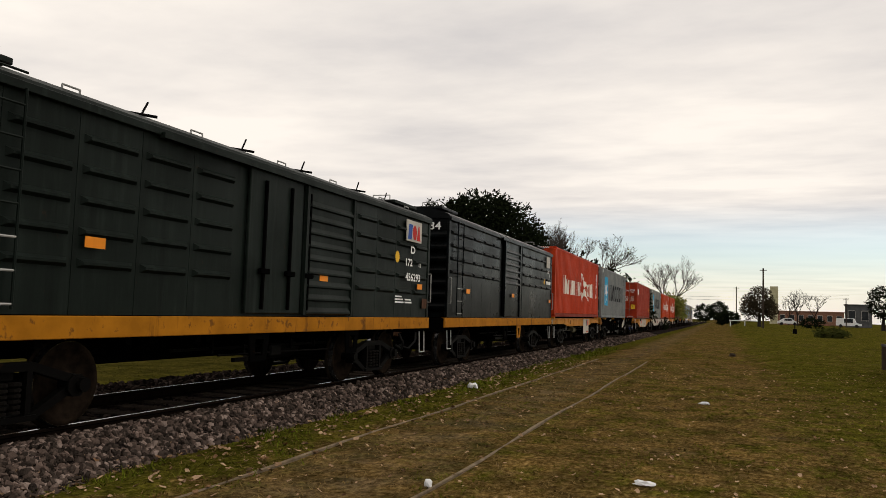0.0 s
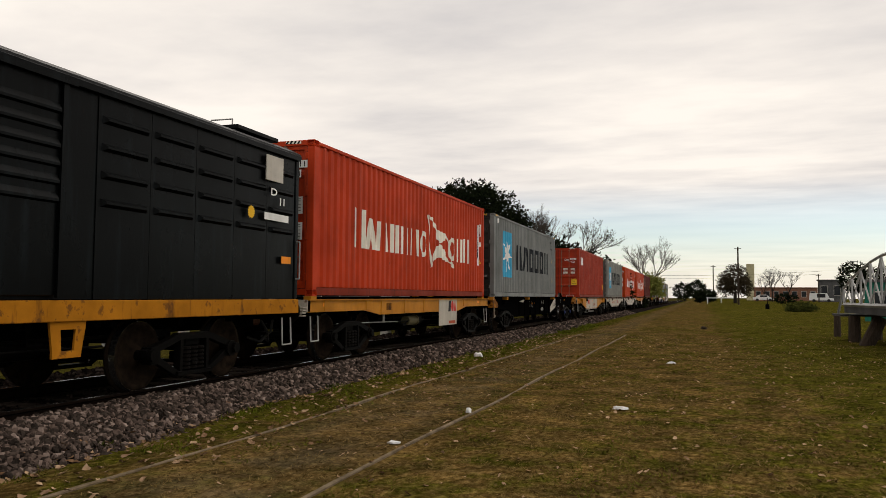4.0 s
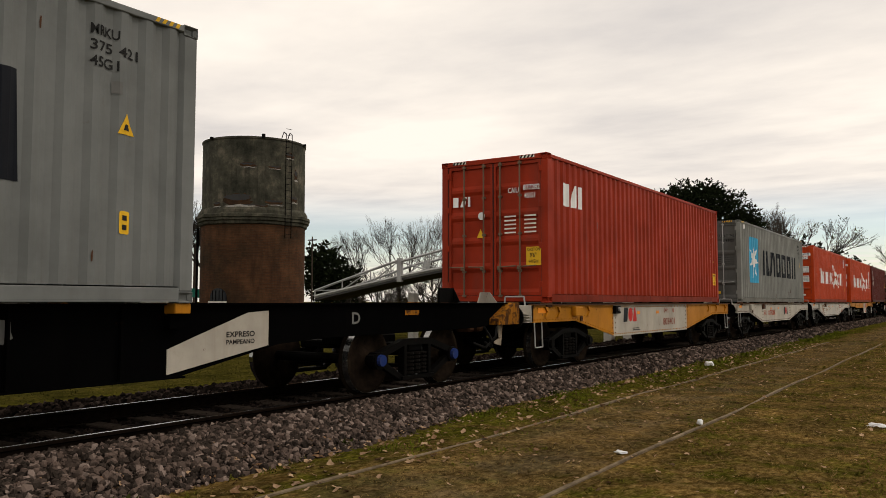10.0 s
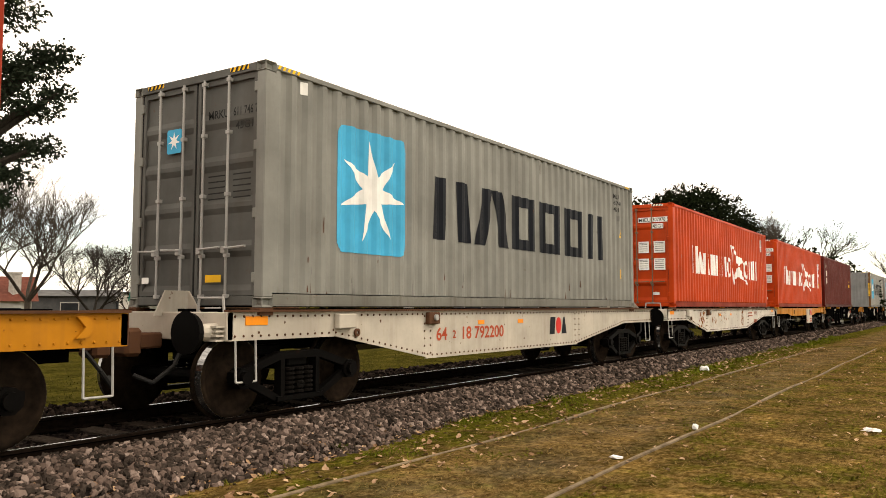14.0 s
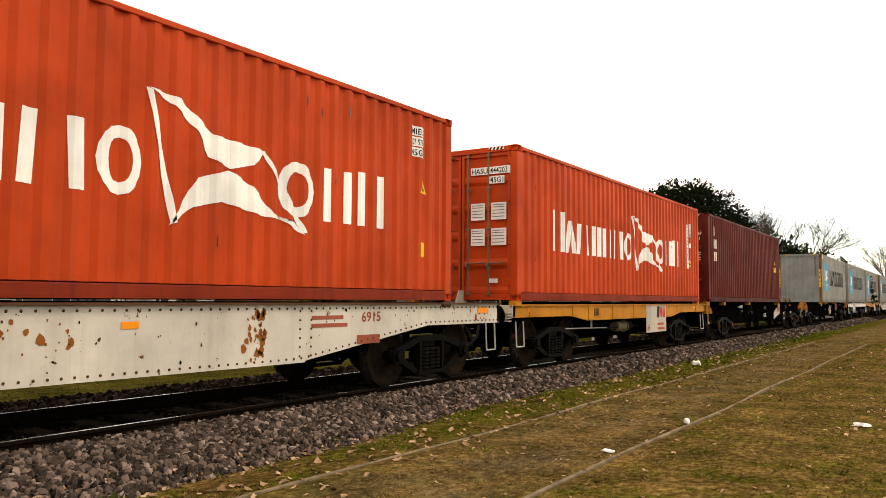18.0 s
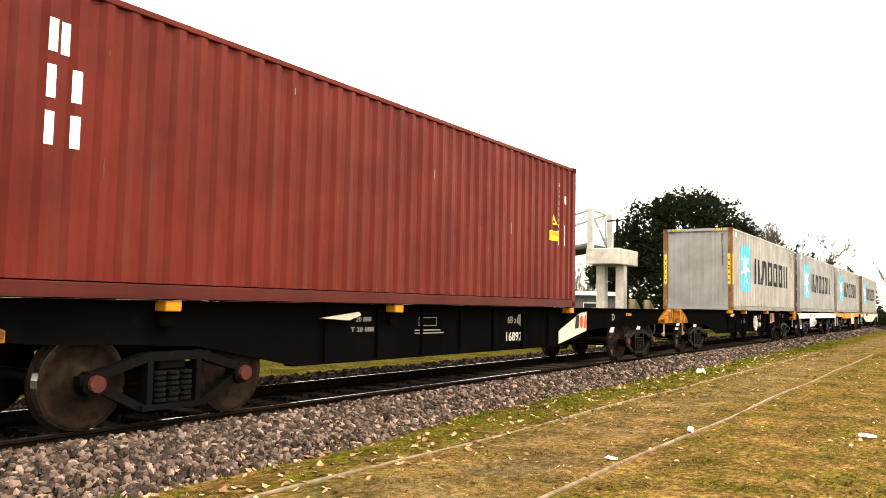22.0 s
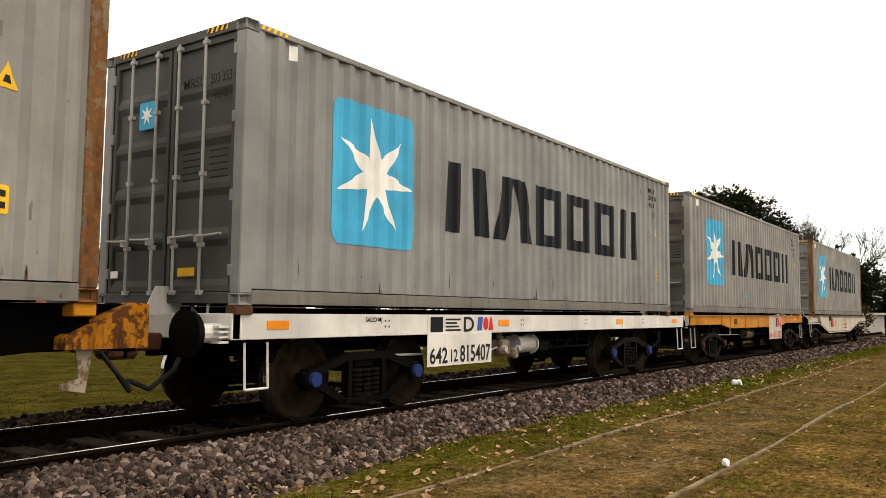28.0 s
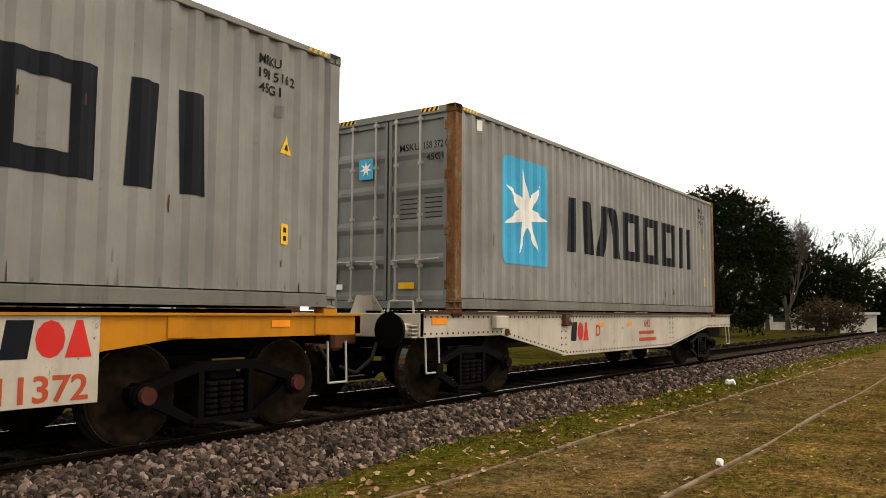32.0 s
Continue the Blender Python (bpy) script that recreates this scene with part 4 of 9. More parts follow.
def stencil_column(c, ink, text, y, z, h):
    part("writing", on_side(flat_text(text, h, h * 0.7, 1.0, True), CX - 0.008, y, z, WAVES), ink, c)


def caution_sticker(c, y, z, w=0.3, h=0.36):
    part("caution_sticker", on_side(flat_polys([[(0, 0), (w, 0), (w, h), (0, h)]]), CX - 0.009, y, z, WAVES), STICKER, c, "yellow caution sticker")
    part("writing", on_side(flat_text("CAUTION", 0.06, w - 0.05), CX - 0.006, y + 0.025, z + h - 0.09, WAVES), INK_BLACK, c)
    if h > 0.3:
        part("writing", on_side(flat_text("HIGH", 0.06, w - 0.1), CX - 0.006, y + 0.05, z + 0.04, WAVES), INK_BLACK, c)


# ---- running gear ----
WR = 0.46
TRACK_X, RAIL_TOP, DECK = -7.919, 0.31, 1.25


def wheel_bm(s):
    """Disc wheel seen from outside: rim, dished web, hub, flange inside."""
    x = s * 0.838
    prof = [(x - s * 0.035, 0.08), (x - s * 0.035, WR + 0.028), (x - s * 0.005, WR + 0.026), (x + s * 0.012, WR), (x + s * 0.105, WR - 0.012), (x + s * 0.105, WR - 0.075), (x + s * 0.05, WR - 0.1), (x + s * 0.03, 0.17), (x + s * 0.075, 0.13), (x + s * 0.09, 0.075)]
    return lathe(bmesh.new(), prof, "x", 40)


def tread_bm(s):
    x = s * 0.838
    return lathe(bmesh.new(), [(x + s * 0.014, WR - 0.03), (x + s * 0.014, WR + 0.002), (x + s * 0.104, WR - 0.009), (x + s * 0.104, WR - 0.03)], "x", 40, caps=False)


def gear_mesh(key, make, material):
    if key not in GEAR:
        GEAR[key] = mesh_of(key, make(), material)
    return GEAR[key]


WHEELSETS = []


def wheelset(wagon, y):
    ws = thing("wheelset", "", "")
    ws.parent = wagon
    ws.matrix_basis = pose(0, y, WR)
    for s, k in ((1, "near"), (-1, "far")):
        part("wheel", gear_mesh("wheel_" + k, lambda: wheel_bm(s), WHEEL), WHEEL, ws, "rusty disc wheel", True)
        part("tread", gear_mesh("tread_" + k, lambda: tread_bm(s), BRIGHT), BRIGHT, ws, "polished wheel tread")
    part("axle", gear_mesh("axle", lambda: rod(bmesh.new(), (-1.05, 0, 0), (1.05, 0, 0), 0.075, sides=12), GRIME), GRIME, ws)
    # balance mark on the web
    part("chalk_mark", gear_mesh("mark", lambda: boxes((0.874, 0.882, -0.014, 0.014, 0.24, 0.28)), WHEEL), WHEEL, ws)
    WHEELSETS.append(ws)
    return ws


def side_frame_bm(s):
    """Cast side frame of a three-piece bogie: arched top chord, two windows, spring nest in the middle."""
    bm = bmesh.new()
    if s:
        x0, x1 = sorted((s * 1.02, s * 1.13))
        top = [(-1.06, 0.53), (-0.78, 0.60), (-0.34, 0.73), (0.34, 0.73), (0.78, 0.60), (1.06, 0.53), (1.06, 0.45), (0.76, 0.51), (0.32, 0.64), (-0.32, 0.64), (-0.76, 0.51), (-1.06, 0.45)]
        for i in range(5):
            prism(bm, [top[i], top[i + 1], top[10 - i], top[11 - i]], "x", x0, x1)
        for q in (1, -1):
            prism(bm, [(q * 0.84, 0.47), (q * 0.94, 0.41), (q * 0.40, 0.15), (q * 0.33, 0.205)], "x", x0 + 0.015, x1 - 0.015)
            prism(bm, [(q * 0.27, 0.20), (q * 0.335, 0.20), (q * 0.335, 0.66), (q * 0.27, 0.66)], "x", x0, x1)
            # axle box: a rounded block round the bearing
            prism(bm, [(q * 0.915 + 0.135 * math.cos(k * 0.785 + 0.39), 0.455 + 0.125 * math.sin(k * 0.785 + 0.39)) for k in range(8)], "x", x0 - 0.02, x1 + 0.02)
        prism(bm, [(-0.40, 0.15), (0.40, 0.15), (0.40, 0.205), (-0.40, 0.205)], "x", x0 - 0.02, x1 + 0.02)
    return bm


def spring_bm():
    """One coil spring, turned as a ribbed sleeve."""
    prof = [(0.225, 0.05)]
    for k in range(6):
        prof += [(0.23 + k * 0.055, 0.075), (0.255 + k * 0.055, 0.075), (0.262 + k * 0.055, 0.052)]
    return lathe(bmesh.new(), prof, "z", 10)


def bolster_bm():
    bm = boxes((-1.08, 1.08, -0.17, 0.17, 0.54, 0.66, 0.02), (-0.5, 0.5, -0.3, 0.3, 0.6, 0.78, 0.02), (-1.14, 1.14, -0.07, 0.07, 0.3, 0.34))
    for s in (1, -1):
        for y in (-0.45, 0.45):
            box(bm, s * 0.6 - 0.2, s * 0.6 + 0.2, y - 0.05, y + 0.05, 0.3, 0.42)
    return bm


def cap_bm():
    return rod(bmesh.new(), (1.05, 0, 0), (1.20, 0, 0), 0.088, 0.08, 12)


def bogie(wagon, y, base=1.83, cap=None):
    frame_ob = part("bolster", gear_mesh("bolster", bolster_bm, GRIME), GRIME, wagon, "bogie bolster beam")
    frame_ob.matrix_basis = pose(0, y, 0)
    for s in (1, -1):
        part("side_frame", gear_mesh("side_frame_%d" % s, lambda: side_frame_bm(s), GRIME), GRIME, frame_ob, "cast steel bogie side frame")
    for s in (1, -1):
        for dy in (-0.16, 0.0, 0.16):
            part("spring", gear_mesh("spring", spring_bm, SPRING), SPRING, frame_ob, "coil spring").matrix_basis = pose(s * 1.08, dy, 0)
    for dy in (-base / 2, base / 2):
        wheelset(wagon, y + dy)
        mat = cap or GRIME
        for s in (1, -1):
            bc = part("bearing_cap", gear_mesh("cap_" + mat.name, cap_bm, mat), mat, frame_ob)
            bc.matrix_basis = pose(0, dy, WR, 0, 0, 0 if s > 0 else 180)


def coupler(wagon, y, s):
    """Knuckle coupler with its shank; s is the way it points along y."""
    bm = boxes((-0.1, 0.1, *sorted((y, y + s * 0.4)), 0.78, 0.96, 0.02))
    box(bm, -0.17, 0.15, *sorted((y + s * 0.3, y + s * 0.52)), 0.70, 1.02, 0.04)
    part("coupler", bm, RUST, wagon, "rusty knuckle coupler")
    hose = wire(bmesh.new(), [(0.45, y, 0.8), (0.5, y + s * 0.15, 0.6), (0.4, y + s * 0.35, 0.42), (0.2, y + s * 0.45, 0.5)], 0.025)
    part("brake_hose", hose, RUBBER, wagon, "black rubber brake hose")


def buffer_pair(wagon, y, s, material, head=True):
    for x in (-0.98, 0.98):
        bm = rod(bmesh.new(), (x, y, 0.98), (x, y + s * 0.32, 0.98), 0.10, 0.085, 12)
        for k in range(4):
            box(bm, x - 0.02, x + 0.16, *sorted((y, y + s * 0.12)), 0.88 + k * 0.05, 0.9 + k * 0.05)
        sleeve = part("buffer", bm, material, wagon)
        part("buffer_head", rod(bmesh.new(), (x, y + s * 0.32, 0.98), (x, y + s * 0.40, 0.98), 0.21, 0.235, 20), GRIME, sleeve, "round black buffer head")


def step_loop(wagon, y, material, w=0.3, x=1.16, z0=0.42, z1=0.88):
    bm = wire(bmesh.new(), [(x, y, z1), (x + 0.02, y, z0), (x + 0.02, y + w, z0), (x, y + w, z1)], 0.013)
    part("footstep", bm, material, wagon, "bent steel footstep")


def hand_rail(wagon, x, y, material, z=1.15):
    bm = wire(bmesh.new(), [(x - 0.22, y, z), (x - 0.2, y, z + 0.16), (x + 0.2, y, z + 0.16), (x + 0.22, y, z)], 0.016)
    part("handrail", bm, material, wagon)


def brake_gear(wagon, y0, y1):
    """Pipes, cylinder and levers hung under the middle of the wagon."""
    m = (y0 + y1) / 2
    bm = wire(bmesh.new(), [(0.75, m - 2.2, 0.72), (0.75, m + 2.6, 0.72)], 0.022)
    wire(bm, [(0.95, m - 1.4, 0.64), (0.95, m + 1.9, 0.62)], 0.016)
    part("brake_valve", boxes((0.72, 0.98, m - 0.05, m + 0.3, 0.56, 0.76, 0.03)), GRIME, wagon, "oily brake valve")
    for dy in (-1.3, -0.5, 0.9, 1.7):
        part("hanger", boxes((0.70, 0.80, m + dy - 0.015, m + dy + 0.015, 0.66, DECK - 0.16)), GRIME, wagon)
    part("brake_pipe", bm, GRIME, wagon)
    bm = rod(bmesh.new(), (0.55, m + 0.4, 0.66), (0.55, m + 1.2, 0.66), 0.17, sides=16)
    rod(bm, (0.55, m + 1.2, 0.66), (0.55, m + 1.45, 0.66), 0.08, sides=10)
    part("air_tank", bm, GRIME, wagon, "air tank under the frame")
    part("brake_lever", boxes((0.3, 0.85, m - 0.6, m - 0.54, 0.6, 0.68), (0.84, 0.9, m - 0.9, m - 0.1, 0.52, 0.58)), GRIME, wagon)


def name_patch(wagon, x, y, z, h, colours=(INK_BLUE, INK_RED, INK_RED), w=None):
    """Three coloured trademark shapes, drawn as plain strokes."""
    w = w or h * 1.0
    part("mark", on_side(flat_polys([[(0, 0), (w * 0.30, 0), (w * 0.36, h), (w * 0.06, h)]]), x, y, z), colours[0], wagon)
    disc = [(w * 0.55 + 0.17 * w * math.cos(k * 0.524), h / 2 + h * 0.5 * math.sin(k * 0.524)) for k in range(12)]
    part("mark", on_side(flat_polys([disc]), x, y, z), colours[1], wagon)
    part("mark", on_side(flat_polys([[(w * 0.72, 0), (w * 1.04, 0), (w * 0.92, h), (w * 0.84, h)]]), x + 0.001, y, z), colours[2], wagon)


def writing(wagon, text, x, y, z, h, w, ink):
    part("writing", on_side(flat_text(text, h, w, 1.6), x, y, z), ink, wagon)


def bars(wagon, x, y, z, w, rows, h, ink):
    part("marking", on_side(flat_polys([[(0, k * h * 2), (w * (1 - 0.12 * (k % 3)), k * h * 2), (w * (1 - 0.12 * (k % 3)), k * h * 2 + h), (0, k * h * 2 + h)] for k in range(rows)]), x, y, z), ink, wagon)


def reflector(wagon, x, y, z, w=0.3, h=0.09):
    part("reflector", boxes((x, x + 0.006, y, y + w, z, z + h)), AMBER, wagon, "orange reflector plate")


def twist_locks(wagon, y0, material):
    for y in (y0 + 0.09, y0 + 12.1):
        for x in (-1.13, 1.13):
            part("twist_lock", boxes((x - 0.08, x + 0.08, y - 0.11, y + 0.11, DECK - 0.09, DECK - 0.002, 0.008)), material, wagon)


def end_stop(wagon, y, material):
    """The bent plate that keeps the box from sliding off the end."""
    bm = prism(bmesh.new(), [(y - 0.55, DECK - 0.1), (y - 0.05, DECK - 0.1), (y - 0.05, DECK + 0.2), (y - 0.40, DECK + 0.2)], "x", 0.05, 0.07)
    prism(bm, [(0.07, DECK - 0.1), (0.32, DECK - 0.1), (0.07, DECK + 0.2)], "y", y - 0.07, y - 0.05)
    part("end_stop", bm, material, wagon, "bent end-stop plate")


def floor_plate(wagon, y0, y1, material, half=1.1):
    bm = boxes((-half, half, y0 + 0.02, y1 - 0.02, DECK - 0.16, DECK - 0.11))
    for s in (1, -1):
        box(bm, s * 0.32 - 0.05, s * 0.32 + 0.05, y0 + 0.1, y1 - 0.1, DECK - 0.55, DECK - 0.16)
    n = int((y1 - y0) / 1.2)
    for i in range(n):
        y = y0 + 0.5 + i * (y1 - y0 - 1.0) / max(1, n - 1)
        box(bm, -half, half, y - 0.05, y + 0.05, DECK - 0.4, DECK - 0.16)
    box(bm, -0.22, 0.22, y0 + 0.2, y1 - 0.2, DECK - 0.12, DECK - 0.016)
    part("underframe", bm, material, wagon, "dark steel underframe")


def yellow_flat(label, y0, y1, bogies, sign, marks):
    """Yellow flat wagon with a shallow straight sill and a white sign plate hung from it."""
    w = thing("container_flat_wagon", label, "wagon", group="train wagons")
    top, end, mid = DECK - 0.07, DECK - 0.30, DECK - 0.41
    for s in (1, -1):
        a, b = sorted((s * 1.12, s * 1.16))
        bm = bmesh.new()
        prism(bm, [(y0, top), (y1, top), (y1, end), (y1 - 2.6, end), (y1 - 3.5, mid), (y0 + 3.5, mid), (y0 + 2.6, end), (y0, end)], "x", a, b)
        sill = part("side_sill", bm, YELLOW, w, "yellow side sill")
        fl = sorted((s * 1.10, s * 1.20))
        part("sill_flange", boxes((fl[0], fl[1], y0 + 0.004, y1 - 0.004, top - 0.012, top + 0.012)), YELLOW, sill)
        for y, wd in ((0.6, 0.25), (2.6, 0.27), (3.45, 0.3), (4.92, 0.28), (6.36, 0.32), (10.0, 0.3), (11.9, 0.28)):
            c = sorted((s * 1.158, s * 1.176))
            part("cover_plate", boxes((c[0], c[1], y, y + wd, (mid if 3.4 < y < 9 else end) + 0.01, top - 0.014, 0.004)), YELLOW, sill, "overlapping yellow cover plate")
        if s > 0:
            part("builder_plate", boxes((1.161, 1.168, 3.79, 4.09, DECK - 0.31, DECK - 0.15, 0.003)), YELLOW_DIRTY, sill, "small raised builder's plate")
    part("headstock", boxes((-1.16, 1.16, y0 - 0.02, y0 + 0.1, end, top, 0.01)), WHITE_OLD, w, "pale end beam")
    part("headstock", boxes((-1.16, 1.16, y1 - 0.1, y1 + 0.02, end, top, 0.01)), YELLOW, w)
    floor_plate(w, y0, y1, BLACK)
    for y in bogies:
        bogie(w, y, cap=CAP_RED if marks == "811372" else None)
    for y, s in ((y0 - 0.02, -1), (y1 + 0.02, 1)):
        coupler(w, y, s)
    buffer_pair(w, y0 - 0.02, -1, WHITE_OLD)
    step_loop(w, y0 + 0.1, GALV)
    step_loop(w, y1 - 0.55, GALV)
    hand_rail(w, 0.6, y0 + 0.15, GALV, DECK - 0.08)
    hand_rail(w, -0.7, y0 + 0.15, GALV, DECK - 0.08)
    part("centre_sill", prism(bmesh.new(), [(2.9, DECK - 0.2), (9.9, DECK - 0.2), (9.9, 0.72), (8.9, 0.36), (3.9, 0.36), (2.9, 0.72)], "x", -0.3, 0.3), BLACK, w, "deep black centre sill")
    tank = part("brake_cylinder", rod(bmesh.new(), (0.87, 5.8, 0.64), (0.87, 6.4, 0.64), 0.12, sides=16), OLIVE, w, "dusty olive brake cylinder")
    part("cylinder_flange", rod(bmesh.new(), (0.87, 6.4, 0.64), (0.87, 6.44, 0.64), 0.145, sides=16), OLIVE, tank)
    part("piston_rod", rod(bmesh.new(), (0.87, 6.44, 0.66), (0.87, 6.85, 0.67), 0.016, sides=6), GALV, tank)
    part("brake_rod", wire(bmesh.new(), [(0.95, 1.6, 0.69), (0.95, 5.1, 0.64)], 0.014), GALV, w, "pale pull rod of the brake")
    part("rod_hanger", boxes((0.94, 0.96, 4.1, 4.18, 0.64, DECK - 0.4)), GALV, w)
    for k in range(9):
        link = rod(bmesh.new(), (0.95, 5.1 + k * 0.075, 0.62 - 0.05 * math.sin(k * 0.39)), (0.95 + 0.02 * (k % 2), 5.17 + k * 0.075, 0.62 - 0.05 * math.sin((k + 1) * 0.39)), 0.017, sides=5)
        part("chain_link", link, GRIME, w)
    brake_gear(w, y0, y1)
    twist_locks(w, 0, YELLOW)
    end_stop(w, y0 + 0.3, WHITE_OLD)
    s0, s1 = sign
    plate = part("sign_plate", boxes((1.163, 1.173, s0, s1, DECK - 0.80, DECK - 0.08, 0.003)), WHITE_OLD, w, "white painted sign plate")
    name_patch(w, 1.173, s0 + (s1 - s0) * 0.5, DECK - 0.42, 0.3, (INK_NAVY, INK_RED, INK_RED), 0.72)
    if marks:
        writing(w, "64", 1.173, s0 + 0.08, DECK - 0.75, 0.16, 0.2, INK_RUSTRED)
        if marks == "811372":
            writing(w, "2 12", 1.173, s0 + 0.31, DECK - 0.75, 0.12, 0.24, INK_RUSTRED)
            writing(w, marks, 1.173, s0 + 0.6, DECK - 0.76, 0.2, 0.95, INK_RUSTRED)
        else:
            bars(w, 1.173, s0 + 0.9, DECK - 0.74, 0.6, 2, 0.06, INK_RUSTRED)
    else:
        bars(w, 1.173, s0 + 0.9, DECK - 0.76, 0.6, 1, 0.08, INK_RUSTRED)
    for y in (y0 + 0.6, y1 - 1.4):
        reflector(w, 1.164, y, DECK - 0.2, 0.26, 0.07)
    return w


def fishbelly(label, y0, y1, bogies, ends, middle, marks):
    """Riveted wagon whose side sill deepens to a belly; ends and middle may differ in paint."""
    w = thing("container_flat_wagon", label, "wagon", group="train wagons")
    top, end, mid = DECK - 0.05, DECK - 0.37, DECK - 0.76
    b0, b1, b2, b3 = 1.35, 3.5, 8.8, 11.6
    for s in (1, -1):
        a, b = sorted((s * 1.14, s * 1.17))
        pieces = (("sill_end", ends, [(y0, top), (b1 - 0.1, top), (b1 - 0.1, mid + 0.02), (b0, end), (y0, end)]), ("sill_middle", middle, [(b1 - 0.1, top), (b2 + 0.1, top), (b2 + 0.1, mid), (b1 - 0.1, mid)]), ("sill_end", ends, [(b2 + 0.1, top), (y1, top), (y1, end), (b3, end), (b2 + 0.1, mid + 0.02)]))
        for nm, m, o in pieces:
            part(nm, prism(bmesh.new(), o, "x", a, b), m, w, "riveted side sill")
        f = sorted((s * 1.10, s * 1.23))
        part("sill_flange", boxes((f[0], f[1], y0, y1, top, top + 0.025)), RUST if ends is not WHITE_NEW else ends, w, "rusty top flange")
        if s > 0:
            riv = bmesh.new()
            y = y0 + 0.1
            while y < y1:
                bot = end if y < b0 or y > b3 else (mid if b1 < y < b2 else (end + (mid - end) * ((y - b0) / (b1 - b0) if y < b1 else (b3 - y) / (b3 - b2))))
                for z in (top - 0.05, bot + 0.05):
                    rod(riv, (1.17, y, z), (1.184, y, z), 0.017, 0.009, 5)
                y += 0.13
            tagged(part("rivet_seam", riv, RUST if ends is not YELLOW else YELLOW, w), "seam of rusty rivets", kind="stuff")
            for yj in (b1 - 0.16, b1 + 0.0, b2, b2 + 0.2):
                jr = bmesh.new()
                for k in range(6):
                    rod(jr, (1.17, yj, mid + 0.08 + k * 0.11), (1.184, yj, mid + 0.08 + k * 0.11), 0.017, 0.009, 5)
                tagged(part("rivet_seam", jr, RUST, w), kind="stuff")
            clamp = part("lashing_clamp", boxes((1.172, 1.25, b1 - 0.14, b1 + 0.16, top - 0.2, top - 0.02, 0.012)), GRIME if ends is YELLOW else RUST, w, "grey steel lashing clamp")
            part("clamp_bolt", rod(bmesh.new(), (1.25, b1 + 0.02, top - 0.1), (1.29, b1 + 0.02, top - 0.1), 0.045, sides=8), GALV, clamp)
            part("lashing_box", boxes((1.172, 1.27, y0 + 1.75, y0 + 2.1, top - 0.22, top - 0.03, 0.012)), ends, w, "lashing box on the sill")
            part("lashing_ring", lathe(bmesh.new(), [(1.175, 0.025), (1.175, 0.055), (1.2, 0.055), (1.2, 0.025), (1.175, 0.025)], "x", 14, (0, y0 + 2.2, top - 0.28), False), RUST, w)
            for y in (y0 + 0.5, y0 + 1.05, y0 + 2.5, y1 - 2.5, y1 - 1.6, y1 - 0.55) if ends is YELLOW else ():
                br = part("bracket", prism(bmesh.new(), [(y, top - 0.03), (y + 0.1, top - 0.03), (y + 0.2, top - 0.13), (y + 0.1, top - 0.23), (y, top - 0.23), (y + 0.09, top - 0.13)], "x", 1.172, 1.21), ends, w, "chevron lashing bracket")
    part("headstock", boxes((-1.17, 1.17, y0 - 0.02, y0 + 0.08, end, top, 0.01)), WHITE_OLD if ends is YELLOW else ends, w, "end beam")
    part("headstock", boxes((-1.17, 1.17, y1 - 0.08, y1 + 0.02, end, top, 0.01)), RUST, w, "rusty end beam")
    floor_plate(w, y0, y1, BLACK)
    for y in bogies:
        bogie(w, y)
    for y, s in ((y0 - 0.02, -1), (y1 + 0.02, 1)):
        coupler(w, y, s)
    buffer_pair(w, y0 - 0.02, -1, WHITE_OLD)
    step_loop(w, y0 + 0.12, GALV)
    step_loop(w, y1 - 0.45, GALV)
    hand_rail(w, 0.75, y0 + 0.12, GALV, DECK - 0.05)
    brake_gear(w, y0, y1)
    twist_locks(w, 0, RUST)
    end_stop(w, y0 + 0.42, WHITE_OLD)
    reflector(w, 1.172, y0 + 0.25, DECK - 0.2, 0.34, 0.1)
    chips = random.Random(int(y1 * 100) + 7)

    def blister(y, z, r, material):
        outline = [(r * math.cos(a * 0.9) * chips.uniform(0.5, 1.2), 1.3 * r * math.sin(a * 0.9) * chips.uniform(0.5, 1.2)) for a in range(7)]
        part("rust_chip", on_side(flat_polys([outline]), 1.1715, y, z), material, w)

    for k in range(26 if ends is not WHITE_RUSTY else 90):
        y = chips.uniform(y0 + 0.3, y1 - 0.3)
        blister(y, chips.uniform(DECK - (0.66 if b1 < y < b2 else 0.3), DECK - 0.1), 0.005 + 0.017 * chips.random() ** 2, RUST if k % 4 else GRIME)
    if ends is WHITE_RUSTY:
        reflector(w, 1.172, y1 - 0.75, DECK - 0.2, 0.34, 0.1)
        for k in range(44):
            blister(chips.gauss(2.9, 0.16), chips.uniform(DECK - 0.6, DECK - 0.15), 0.012 + 0.05 * chips.random() ** 2, RUST_BRIGHT)
            blister(chips.uniform(4.0, 5.8), chips.uniform(DECK - 0.5, DECK - 0.12), 0.010 + 0.045 * chips.random() ** 2, RUST_BRIGHT)
            blister(chips.gauss(8.1, 0.07), chips.uniform(DECK - 0.68, DECK - 0.12), 0.012 + 0.045 * chips.random() ** 2, RUST_BRIGHT)
        for k in range(16):
            blister(chips.gauss(13.2, 0.2), chips.uniform(DECK - 0.3, DECK - 0.1), 0.012 + 0.045 * chips.random() ** 2, RUST_BRIGHT)
        writing(w, "6915", 1.172, 10.0, DECK - 0.28, 0.13, 0.42, INK_FADED)
        bars(w, 1.172, 9.0, DECK - 0.34, 0.7, 2, 0.05, INK_FADED)
        bars(w, 1.172, 9.9, DECK - 0.58, 0.5, 1, 0.12, INK_FADED)
